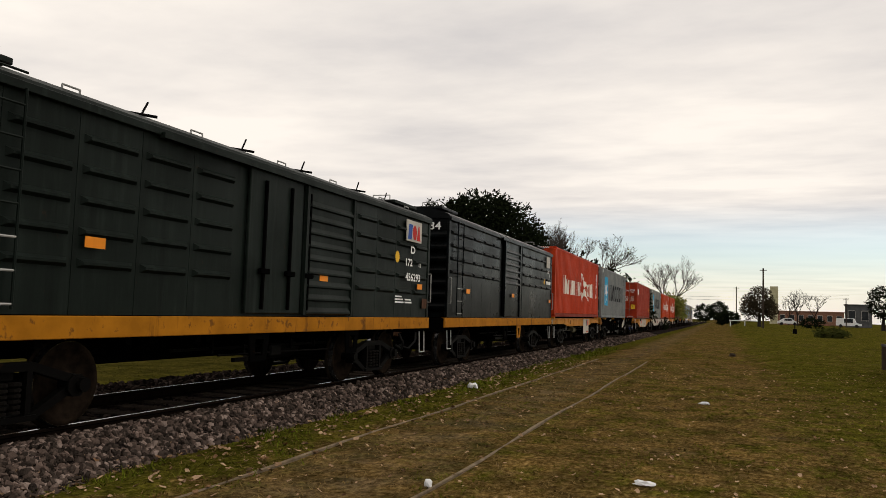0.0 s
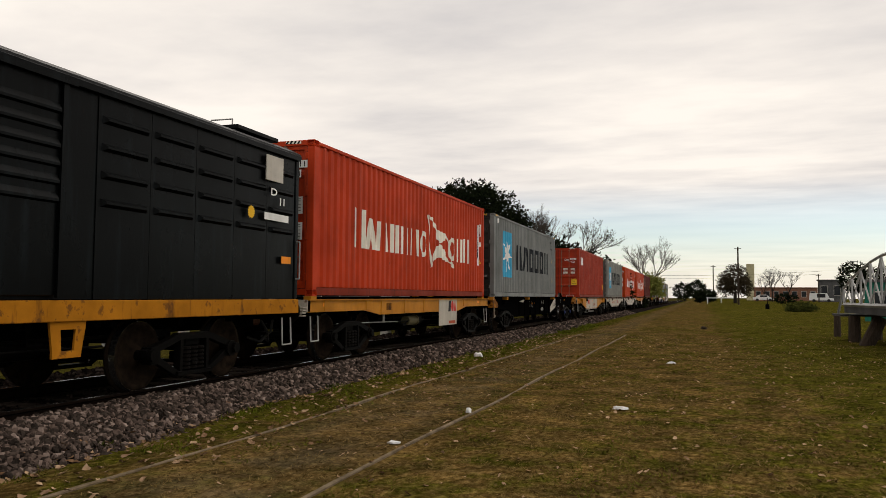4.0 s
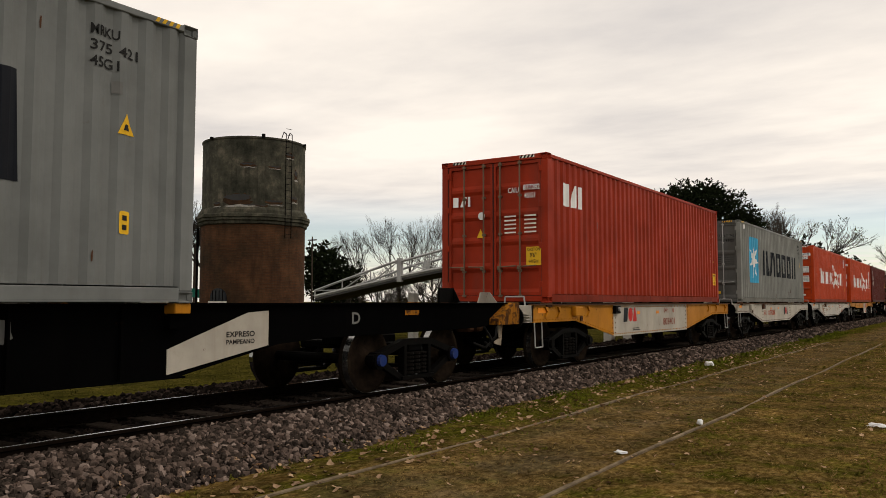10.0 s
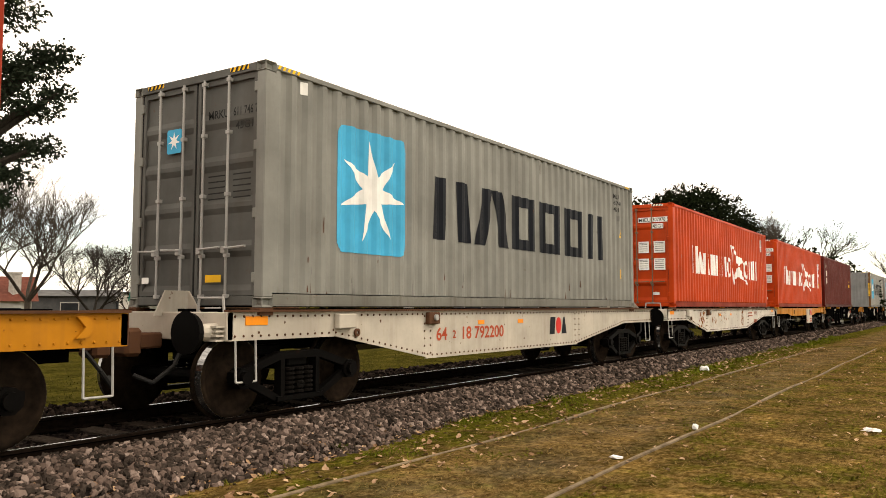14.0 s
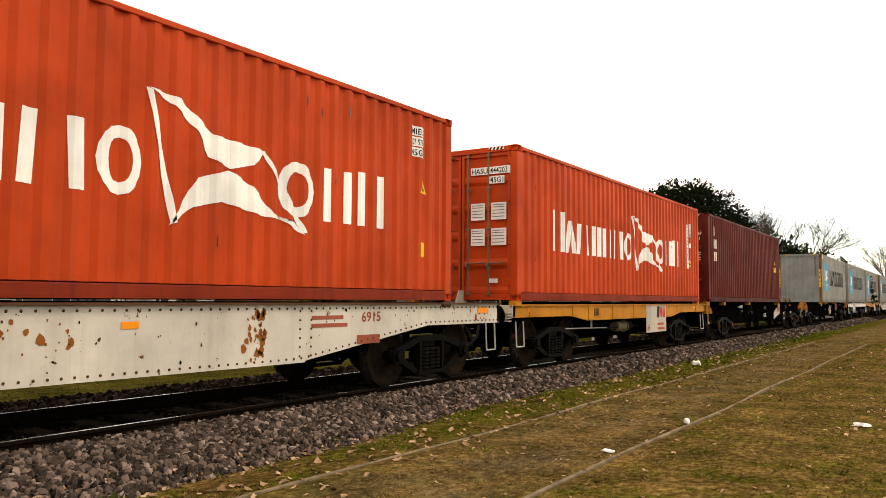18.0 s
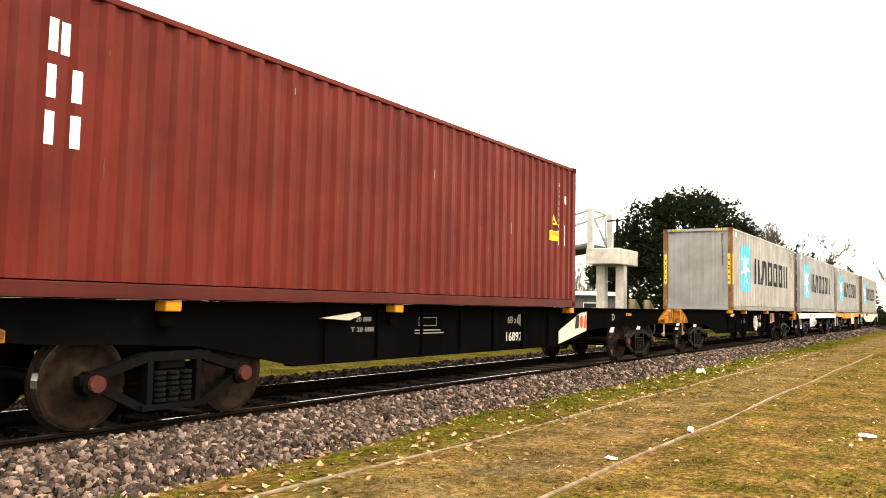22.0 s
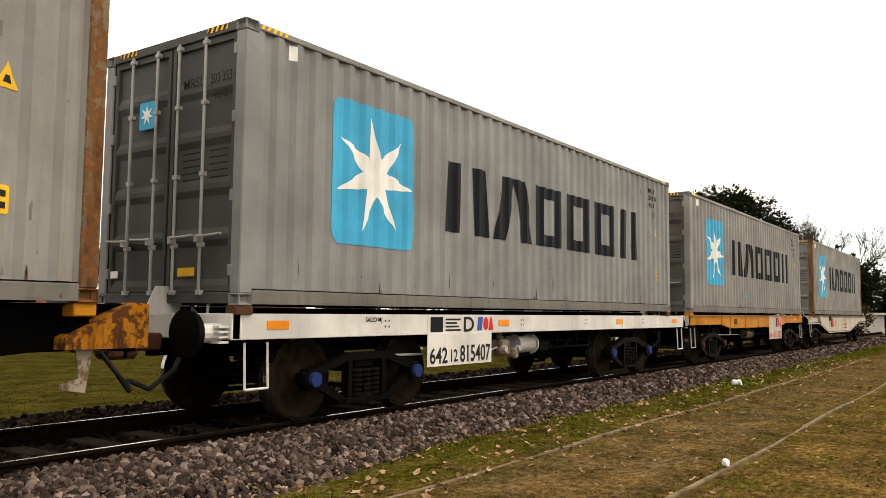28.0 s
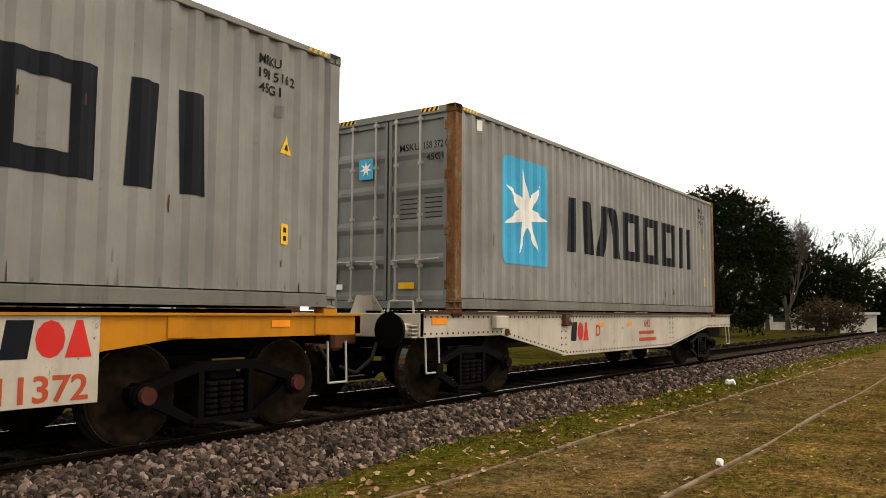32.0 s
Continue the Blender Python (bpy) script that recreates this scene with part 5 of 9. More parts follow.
    if marks == "yellow":
        name_patch(w, 1.172, 4.0, DECK - 0.45, 0.33, (INK_NAVY, INK_RED, INK_RED), 0.85)
        writing(w, "64", 1.172, 6.9, DECK - 0.26, 0.13, 0.24, INK_FADED)
        writing(w, "2", 1.172, 7.2, DECK - 0.26, 0.09, 0.07, INK_RUSTRED)
        writing(w, "10", 1.172, 7.6, DECK - 0.26, 0.1, 0.14, INK_RUSTRED)
        writing(w, "803401", 1.172, 6.85, DECK - 0.58, 0.17, 0.95, INK_FADED)
        bars(w, 1.172, 4.6, DECK - 0.66, 0.5, 2, 0.02, INK_BLACK)
    elif marks == "white":
        writing(w, "64", 1.172, 3.66, DECK - 0.5, 0.19, 0.30, INK_RUSTRED)
        writing(w, "2", 1.172, 4.12, DECK - 0.48, 0.12, 0.10, INK_RUSTRED)
        writing(w, "18 792200", 1.172, 4.42, DECK - 0.5, 0.19, 1.35, INK_RUSTRED)
        name_patch(w, 1.172, 7.6, DECK - 0.52, 0.33, (INK_NAVY, INK_RED, INK_NAVY), 0.75)
    elif marks == "last":
        name_patch(w, 1.172, 3.7, DECK - 0.52, 0.33, (INK_NAVY, INK_RED, INK_RED), 0.7)
        writing(w, "D", 1.172, 4.75, DECK - 0.45, 0.2, 0.2, INK_RUSTRED)
        bars(w, 1.172, 6.9, DECK - 0.6, 1.0, 2, 0.07, INK_RUSTRED)
        writing(w, "642", 1.172, 7.2, DECK - 0.3, 0.14, 0.35, INK_RUSTRED)
    for y in (4.9, 6.3):
        reflector(w, 1.172, y, DECK - 0.28, 0.2, 0.07)
    return w


def long_wagon(label, y0, y1, bogies, deep, marks, box_y):
    """Long black skeletal wagon: deep girder under the box, shallow neck over the bogies, yellow end caps."""
    w = thing("skeleton_wagon", label, "wagon", group="train wagons")
    d0, d1 = deep
    top = DECK - 0.02
    for s in (1, -1):
        a, b = sorted((s * 0.95, s * 1.0))
        o = [(y0, top), (y1, top), (y1, top - 0.30), (y1 - 1.2, top - 0.40), (d1 + 2.2, top - 0.43), (d1 + 1.4, top - 0.47), (d1, top - 0.74), (d0, top - 0.74), (d0 - 1.4, top - 0.47), (d0 - 2.2, top - 0.43), (y0 + 1.2, top - 0.40), (y0, top - 0.30)]
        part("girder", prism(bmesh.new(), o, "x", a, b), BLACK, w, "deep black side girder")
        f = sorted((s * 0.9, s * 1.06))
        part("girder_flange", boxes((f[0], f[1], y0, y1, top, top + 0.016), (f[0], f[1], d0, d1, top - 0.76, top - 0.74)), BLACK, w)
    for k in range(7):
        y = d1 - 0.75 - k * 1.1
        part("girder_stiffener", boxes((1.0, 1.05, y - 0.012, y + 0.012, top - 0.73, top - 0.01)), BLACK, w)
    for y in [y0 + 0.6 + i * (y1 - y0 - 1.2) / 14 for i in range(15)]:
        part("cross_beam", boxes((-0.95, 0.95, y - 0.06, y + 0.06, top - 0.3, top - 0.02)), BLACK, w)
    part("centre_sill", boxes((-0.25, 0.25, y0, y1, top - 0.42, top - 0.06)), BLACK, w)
    for y, s in ((y0, 1), (y1, -1)):
        for x in (-1, 1):
            bm = prism(bmesh.new(), [(y, top + 0.02), (y + s * 0.15, top + 0.03), (y + s * 0.75, top - 0.26), (y + s * 0.75, top - 0.36), (y, top - 0.36)], "x", *sorted((x * 1.0, x * 1.18)))
            part("end_cap", bm, YELLOW_DIRTY, w, "dirty orange-yellow end cap")
        part("headstock", boxes((-1.0, 1.0, *sorted((y, y + s * 0.1)), top - 0.4, top)), BLACK, w)
        coupler(w, y, -s)
        bracket = prism(bmesh.new(), [(y + s * 0.46, top - 0.34), (y + s * 0.62, top - 0.34), (y + s * 0.58, top - 0.60), (y + s * 0.74, top - 0.64), (y + s * 0.74, top - 0.68), (y + s * 0.52, top - 0.72)], "x", 1.08, 1.10)
        part("white_bracket", bracket, PLATE_GRIMY, w, "bent rust-smeared step bracket")
    for y in bogies:
        bogie(w, y, cap=CAP_BLUE if marks[0] == "16033" and y > d1 else (CAP_RED if marks[0] == "16892" else None))
    for dy, flip in ((d1 - 0.2, 1),):
        q = [(dy, top - 0.72), (dy, top - 0.46), (dy + flip * 0.35, top - 0.34), (dy + flip * 1.1, top - 0.09), (dy + flip * 1.42, top - 0.07), (dy + flip * 1.42, top - 0.475)]
        if marks[0] == "117049":
            q = [(dy + 0.15, top - 0.5), (dy + 0.15, top - 0.08), (dy + 1.0, top - 0.08), (dy + 1.0, top - 0.44)]
        part("white_panel", prism(bmesh.new(), q, "x", 1.002, 1.012), PLATE_GRIMY if marks[0] == "117049" else WHITE_OLD, w, "white painted girder panel")
    p1 = d1 + 0.3
    if marks[0] == "16033":
        writing(w, "EXPRESO", 1.013, p1 + 0.28, top - 0.36, 0.06, 0.42, INK_BLACK)
        writing(w, "PAMPEANO", 1.013, p1 + 0.28, top - 0.44, 0.05, 0.42, INK_BLACK)
    else:
        name_patch(w, 1.013, d1 + 0.08 if marks[0] == "117049" else p1 + 0.3, top - 0.42, 0.28, (INK_NAVY, INK_RUSTRED, INK_RUSTRED), 0.62)
    n = marks[0]
    writing(w, "D", 1.001, d1 + 2.75 if y1 - d1 > 4.5 else d1 - 0.6, top - 0.26, 0.15, 0.17, INK_DIM)
    k0 = d1 - (2.62 if n == "16033" else 2.42)
    writing(w, n, 1.001, k0, top - 0.60, 0.15, 0.60, INK_STENCIL)
    writing(w, "38" if n == "16033" else "68", 1.001, k0 + 0.04, top - 0.28, 0.12, 0.2, INK_DIM)
    writing(w, "2 11", 1.001, k0 + 0.29, top - 0.28, 0.08, 0.28, INK_DIM)
    bars(w, 1.001, d1 - 5.3, top - 0.42, 0.8, 2, 0.022, INK_DIM)
    part("data_frame", on_side(flat_polys([[(0, 0), (0.5, 0), (0.5, 0.012), (0, 0.012)], [(0, 0.12), (0.5, 0.12), (0.5, 0.132), (0, 0.132)], [(0, 0), (0.012, 0), (0.012, 0.13), (0, 0.13)], [(0.488, 0), (0.5, 0), (0.5, 0.13), (0.488, 0.13)]]), 1.001, d1 - 5.2, top - 0.30), INK_DIM, w)
    if n == "16892":
        writing(w, "20 888", 1.001, d1 - 6.7, top - 0.22, 0.06, 0.34, INK_DIM)
        writing(w, "T 20 888", 1.001, d1 - 6.8, top - 0.36, 0.06, 0.5, INK_DIM)
    part("white_flap", prism(bmesh.new(), [(d1 - 7.5, top - 0.17), (d1 - 6.75, top - 0.09), (d1 - 6.7, top - 0.13), (d1 - 6.95, top - 0.20)], "x", 1.06, 1.10), WHITE_OLD, w, "pale bent flap on the girder")
    part("chalk_patch", on_side(flat_polys([[(0.09 * math.cos(k * 0.7) * (1 + 0.3 * (k % 3)), 0.10 * math.sin(k * 0.7) * (1 + 0.2 * (k % 2))) for k in range(9)]]), 1.001, d1 - 1.9, top - 0.22), INK_DIM, w, "worn pale smudge")
    if n == "16033":
        for y in (d1 - 4.75, d1 - 4.1):
            part("reflector", boxes((1.001, 1.006, y, y + 0.26, top - 0.30, top - 0.22)), RUST_BRIGHT, w, "dirty orange reflector plate")
    part("reflector", boxes((1.001, 1.006, y1 - 3.2, y1 - 2.85, top - 0.16, top - 0.09)), YELLOW_DIRTY, w, "dirty orange reflector plate")
    brake_gear(w, y0 + 2, y1 - 2)
    for y in (box_y + 0.09, box_y + 12.1, box_y + 2.2, box_y + 6.1):
        for x in (-1.1, 1.1):
            part("twist_lock", boxes((x - 0.09, x + 0.09, y - 0.1, y + 0.1, DECK - 0.11, DECK - 0.002, 0.01)), YELLOW, w, "yellow container lug")
            part("outrigger", boxes((*sorted((x, x * 0.88)), y - 0.09, y + 0.09, DECK - 0.26, DECK - 0.12)), BLACK, w)
    if n == "117049":
        bm = lathe(bmesh.new(), [(1.05, 0.25), (1.05, 0.29), (1.09, 0.29), (1.09, 0.25), (1.05, 0.25)], "x", 28, (0, d1 - 3.2, top - 0.46), False)
        for k in range(6):
            a = k * math.pi / 3
            rod(bm, (1.07, d1 - 3.2, top - 0.46), (1.07, d1 - 3.2 + 0.27 * math.cos(a), top - 0.46 + 0.27 * math.sin(a)), 0.02, sides=6)
        rod(bm, (0.95, d1 - 3.2, top - 0.46), (1.1, d1 - 3.2, top - 0.46), 0.09, sides=14)
        part("brake_wheel", bm, WHITE_RUSTY, w, "white spoked hand-brake wheel")
    # folded stop plates on the empty length of the frame
    if n != "117049":
        for y in (17.95,) if n == "16033" else (17.55, 18.75):
            bm = boxes((0.40, 0.44, y, y + 0.44, DECK, DECK + 0.25, 0.006))
            prism(bm, [(0.44, DECK), (0.44, DECK + 0.25), (0.58, DECK)], "y", y + 0.42, y + 0.44)
            part("stop_plate", bm, GRIME if n == "16033" else OLIVE, w, "folding stop plate")
    return w


def white_flat(label, y0, y1, bogies):
    """Fresh white slim-silled wagon with a hung number plate."""
    w = thing("container_flat_wagon", label, "wagon", group="train wagons")
    top, bot = DECK - 0.08, DECK - 0.34
    for s in (1, -1):
        part("side_sill", boxes((*sorted((s * 1.12, s * 1.17)), y0, y1, bot, top, 0.006)), WHITE_NEW, w, "white side sill")
        for y in (y0 + 3.2, y0 + 9.6):
            part("sill_plate", boxes((*sorted((s * 1.171, s * 1.178)), y, y + 0.02, bot + 0.01, top - 0.01)), WHITE_NEW, w)
    part("headstock", boxes((-1.17, 1.17, y0 - 0.02, y0 + 0.1, bot, top, 0.01)), WHITE_NEW, w)
    part("headstock", boxes((-1.17, 1.17, y1 - 0.1, y1 + 0.02, bot, top, 0.01)), WHITE_NEW, w)
    floor_plate(w, y0, y1, BLACK)
    for y in bogies:
        bogie(w, y, cap=CAP_BLUE)
    for y, s in ((y0 - 0.02, -1), (y1 + 0.02, 1)):
        coupler(w, y, s)
    buffer_pair(w, y0 - 0.02, -1, WHITE_NEW)
    step_loop(w, y0 + 0.16, WHITE_NEW)
    step_loop(w, y1 - 0.5, WHITE_NEW)
    hand_rail(w, 0.85, y0 + 0.12, WHITE_NEW, DECK - 0.08)
    end_stop(w, y0 + 0.3, WHITE_NEW)
    twist_locks(w, 0, RUST)
    brake_gear(w, y0, y1)
    valve = part("brake_valve", boxes((0.86, 1.06, 5.22, 5.50, 0.55, 0.80, 0.035), (0.92, 1.08, 5.56, 5.72, 0.50, 0.66, 0.025), (0.90, 1.00, 5.30, 5.42, 0.80, 0.92, 0.02)), PLATE_GRIMY, w, "grimy pale brake valve")
    for y, r in ((5.22, 0.06), (5.64, 0.045)):
        part("valve_cap", rod(bmesh.new(), (1.05, y + 0.06, 0.66), (1.11, y + 0.06, 0.66), r, r * 0.8, 12), GALV, valve)
    cyl = part("brake_cylinder", rod(bmesh.new(), (0.88, 5.86, 0.70), (0.88, 6.42, 0.70), 0.135, sides=18), GALV, w, "dusty grey brake cylinder")
    for y in (5.84, 6.40):
        part("cylinder_flange", rod(bmesh.new(), (0.88, y, 0.70), (0.88, y + 0.035, 0.70), 0.165, sides=18), GALV, cyl)
    part("piston_rod", rod(bmesh.new(), (0.88, 6.43, 0.70), (0.88, 6.95, 0.69), 0.018, sides=6), GALV, cyl)
    part("brake_pipe", wire(bmesh.new(), [(0.98, 2.6, 0.66), (0.98, 4.9, 0.62), (0.98, 5.22, 0.68)], 0.016), GALV, w)
    for k in range(10):
        link = rod(bmesh.new(), (0.95, 6.95 + k * 0.075, 0.69 - 0.07 * math.sin(k * 0.35)), (0.95 + 0.02 * (k % 2), 7.02 + k * 0.075, 0.69 - 0.07 * math.sin((k + 1) * 0.35)), 0.018, sides=5)
        part("chain_link", link, GRIME, w)
    part("girder_plate", prism(bmesh.new(), [(6.6, bot), (8.4, bot), (8.4, 0.78), (7.9, 0.52), (7.2, 0.40), (6.9, 0.44)], "x", 0.70, 0.73), BLACK, w, "black gusset plate under the frame")
    part("number_panel", boxes((1.172, 1.18, 3.17, 4.74, DECK - 0.76, DECK - 0.33, 0.002)), WHITE_NEW, w, "white number panel")
    writing(w, "642", 1.181, 3.22, DECK - 0.72, 0.2, 0.40, INK_BLACK)
    writing(w, "12", 1.181, 3.70, DECK - 0.71, 0.16, 0.16, INK_BLACK)
    writing(w, "815407", 1.181, 3.92, DECK - 0.72, 0.22, 0.78, INK_BLACK)
    writing(w, "SALIO MJ", 1.171, 1.95, DECK - 0.17, 0.055, 0.3, INK_BLACK)
    part("dark_square", on_side(flat_polys([[(0, 0), (0.28, 0), (0.28, 0.2), (0, 0.2)]]), 1.172, 3.24, bot + 0.03), INK_NAVY, w)
    bars(w, 1.172, 3.58, bot + 0.04, 0.36, 4, 0.024, INK_BLACK)
    writing(w, "D", 1.172, 4.02, bot + 0.03, 0.2, 0.26, INK_BLACK)
    name_patch(w, 1.172, 4.36, bot + 0.04, 0.19, (INK_BLUE, INK_RED, INK_RED), 0.42)
    for y in (0.42, 4.95, 9.3, 12.4):
        reflector(w, 1.172, y, bot + 0.1, 0.3, 0.09)
    for y in (2.3, 5.6, 7.9, 10.6):
        part("bolt_group", on_side(flat_polys([[(u, v), (u + 0.025, v), (u + 0.025, v + 0.025), (u, v + 0.025)] for u in (0, 0.07) for v in (0, 0.07)]), 1.172, y, bot + 0.1), INK_BLACK, w)
    return w


def rib_bm(s, x0, x1, y0, y1, z):
    """A pressed rib: a low ridge with sloping flanks and tapered ends."""
    bm = bmesh.new()
    base = [(y0, z - 0.05), (y1, z - 0.05), (y1, z + 0.05), (y0, z + 0.05)]
    crest = [(y0 + 0.05, z - 0.016), (y1 - 0.05, z - 0.016), (y1 - 0.05, z + 0.012), (y0 + 0.05, z + 0.012)]
    lo = [bm.verts.new((s * x0, *q)) for q in base]
    hi = [bm.verts.new((s * x1, *q)) for q in crest]
    bm.faces.new(hi)
    for i in range(4):
        j = (i + 1) % 4
        bm.faces.new((lo[i], lo[j], hi[j], hi[i]))
    return bm


def boxcar(label, body, first):
    """Ribbed steel boxcar, 12.93 m over the body; local y runs from its near end."""
    w = thing("boxcar", label, "wagon", group="train wagons")
    n, z0, z1, hx = 12.93, DECK - 0.05, DECK + (2.26 if first else 2.53), 1.17
    part("body", boxes((-hx + 0.03, hx - 0.03, 0.03, n - 0.03, z0, z1 - 0.06)), body, w)
    door0, door1 = (5.3, 8.75) if first else (5.35, 7.4)
    bays = []
    y = 0.12
    step = 0.98
    while y < n - 0.3:
        e = min(y + step, n - 0.12)
        if not (door0 - 0.25 < (y + e) / 2 < door1 + 0.25):
            bays.append((y, e))
        y += step
    rib_bottom = z0 + 0.36 if first else z0 + 0.86
    for a, b in bays:
        for s in (1, -1):
            part("panel", boxes((*sorted((s * (hx - 0.03), s * (hx - 0.018))), a + 0.003, b - 0.003, z0, z1 - 0.1, 0.002)), body, w)
            for k in range(6 if first else 6):
                z = z1 - 0.42 - k * 0.335
                if z < rib_bottom:
                    continue
                bm = rib_bm(s, hx - 0.018, hx + 0.036, a + 0.07, b - 0.07, z)
                part("rib", bm, body, w)
    # end walls with deep horizontal pressings
    for y, s in ((0.0, -1), (n, 1)):
        bm = bmesh.new()
        prof = [(z0, 0.0)]
        for k in range(7):
            a = z0 + 0.12 + k * 0.3
            prof += [(a, 0.0), (a + 0.09, 0.09), (a + 0.15, 0.09), (a + 0.26, 0.0)]
        prof += [(z1 - 0.05, 0.0)]
        rows = [(bm.verts.new((-hx + 0.05, y + s * (d - 0.02), z)), bm.verts.new((hx - 0.05, y + s * (d - 0.02), z))) for z, d in prof]
        for p, q in zip(rows, rows[1:]):
            bm.faces.new((p[0], p[1], q[1], q[0]))
        part("end_wall", bm, body, w, "end wall with deep pressed ribs")
        for x in (-1, 1):
            part("corner_post", boxes((*sorted((x * hx, x * (hx - 0.07))), *sorted((y + s * 0.02, y - s * 0.1)), z0, z1 - 0.06, 0.015)), body, w)
    # roof: low arch with a walkway and hatches
    arch = [(-hx - 0.02, z1 - 0.1), (-hx - 0.02, z1 - 0.05)] + [(hx * math.sin(radians(a)) * 1.02, z1 - 0.05 + 0.24 * (math.cos(radians(a)))) for a in range(-80, 81, 20)] + [(hx + 0.02, z1 - 0.05), (hx + 0.02, z1 - 0.1)]
    part("roof", prism(bmesh.new(), arch, "y", -0.06, n + 0.06), body, w, "low arched steel roof")
    part("eave_rail", boxes((hx, hx + 0.045, 0.0, n, z1 - 0.14, z1 - 0.05, 0.006)), body, w)
    for y, l in ((0.1, 1.3), (n - 1.6, 1.3)):
        part("roof_walk", boxes((-0.3, hx - 0.25, y, y + l, z1 + 0.16, z1 + 0.23, 0.01)), body, w, "roof walkway")
        part("roof_handrail", wire(bmesh.new(), [(0.75, y + 0.1, z1 + 0.2), (0.75, y + 0.1, z1 + 0.34), (0.35, y + 0.1, z1 + 0.34), (0.35, y + 0.1, z1 + 0.2)], 0.012), GALV, w)
    if first:
        for y in (1.2, 3.4, 5.6, 7.4, 9.6, 11.0):
            bm = rod(bmesh.new(), (0.8, y, z1 + 0.05), (0.8, y, z1 + 0.16), 0.05, sides=8)
            rod(bm, (0.66, y - 0.14, z1 + 0.17), (0.94, y + 0.14, z1 + 0.15), 0.02, sides=6)
            rod(bm, (0.8, y, z1 + 0.14), (0.8, y + 0.12, z1 + 0.34), 0.014, sides=6)
            part("hatch_clamp", bm, GRIME, w, "roof hatch clamp")
            part("roof_handrail", wire(bmesh.new(), [(0.95, y + 0.8, z1), (0.95, y + 0.8, z1 + 0.14), (0.95, y + 1.05, z1 + 0.14), (0.95, y + 1.05, z1)], 0.012), GALV, w)
    # door: louvred leaf, and on the first car a plain leaf beside it
    if first:
        part("door", boxes((hx - 0.02, hx + 0.03, door0, door0 + 1.55, z0 + 0.04, z1 - 0.16, 0.01)), body, w, "plain sliding door leaf")
        d0 = door0 + 1.62
    else:
        d0 = door0
    leaf = part("door", boxes((hx - 0.02, hx + 0.03, d0, door1, z0 + 0.04, z1 - 0.16, 0.01)), body, w, "sliding door with horizontal ribs")
    for k in range(9 if first else 6):
        z = z1 - 0.4 - k * (0.22 if first else 0.2)
        part("door_rib", prism(bmesh.new(), [(hx + 0.03, z), (hx + 0.07, z - 0.07), (hx + 0.07, z - 0.1), (hx + 0.03, z - 0.12)], "y", d0 + 0.1, door1 - 0.1), body, leaf)
    for y in (d0 + 0.03, door1 - 0.05):
        part("door_post", boxes((hx + 0.03, hx + 0.07, y - 0.03, y + 0.05, z0 + 0.02, z1 - 0.14)), body, leaf)
    part("door_track", boxes((hx + 0.02, hx + 0.1, door0 - (2.0 if first else 0.4), door1 + 0.1, z1 - 0.17, z1 - 0.1)), body, w)
    if first:
        for y in (door0 + 0.4, door0 + 1.15, door0 + 1.75):
            part("door_latch", boxes((hx + 0.03, hx + 0.1, y - 0.12, y + 0.12, z0 + 0.62, z0 + 0.7, 0.01), (hx + 0.03, hx + 0.07, y - 0.02, y + 0.02, z0 + 0.1, z1 - 0.3)), BLACK, w, "door latch rod")
    # ladder near the front
    for s in (1,):
        ly = 0.85 if first else 0.55
        bm = bmesh.new()
        for y in (ly, ly + 0.45):
            rod(bm, (hx + 0.06, y, z0 + 0.05), (hx + 0.06, y, z1 - 0.12), 0.016, sides=6)
        part("ladder_rail", bm, body, w)
        for k in range(8):
            part("ladder_rung", rod(bmesh.new(), (hx + 0.06, ly, z0 + 0.1 + k * 0.32), (hx + 0.06, ly + 0.45, z0 + 0.1 + k * 0.32), 0.013, sides=6), GALV if k < 3 else body, w)
    part("grab_iron", wire(bmesh.new(), [(hx + 0.0, 0.06, z0 + 0.35), (hx + 0.07, 0.06, z0 + 0.35), (hx + 0.07, 0.06, z0 + 1.0), (hx, 0.06, z0 + 1.0)], 0.014), GALV, w)
    part("grab_iron", wire(bmesh.new(), [(hx + 0.0, n - 0.05, z0 + 0.35), (hx + 0.07, n - 0.05, z0 + 0.35), (hx + 0.07, n - 0.05, z0 + 1.0), (hx, n - 0.05, z0 + 1.0)], 0.014), GALV, w)
    # yellow sill
    for s in (1, -1):
        part("side_sill", boxes((*sorted((s * (hx - 0.06), s * (hx + 0.03))), -0.25, n + 0.02, z0 - 0.25, z0 - 0.01, 0.008)), YELLOW_WORN, w, "rust-bitten yellow side sill")
        for y in (door0 + 0.2, door1 - 0.1):
            paint_of = YELLOW_WORN if not first and y > door0 + 1 else BLACK
            xs = sorted((s * hx, s * (hx - 0.03)))
            bm = bmesh.new()
            for q in ([(y, z0 - 0.25), (y + 0.55, z0 - 0.25), (y + 0.54, z0 - 0.34), (y + 0.01, z0 - 0.34)], [(y + 0.01, z0 - 0.34), (y + 0.16, z0 - 0.34), (y + 0.18, z0 - 0.58), (y + 0.05, z0 - 0.58)], [(y + 0.39, z0 - 0.34), (y + 0.54, z0 - 0.34), (y + 0.49, z0 - 0.58), (y + 0.37, z0 - 0.58)], [(y + 0.05, z0 - 0.58), (y + 0.49, z0 - 0.58), (y + 0.48, z0 - 0.66), (y + 0.05, z0 - 0.66)]):
                prism(bm, q, "x", *xs)
            part("sill_bracket", bm, paint_of, w, "jacking bracket with a square hole")
    depth = 0.52 if first else 0.36
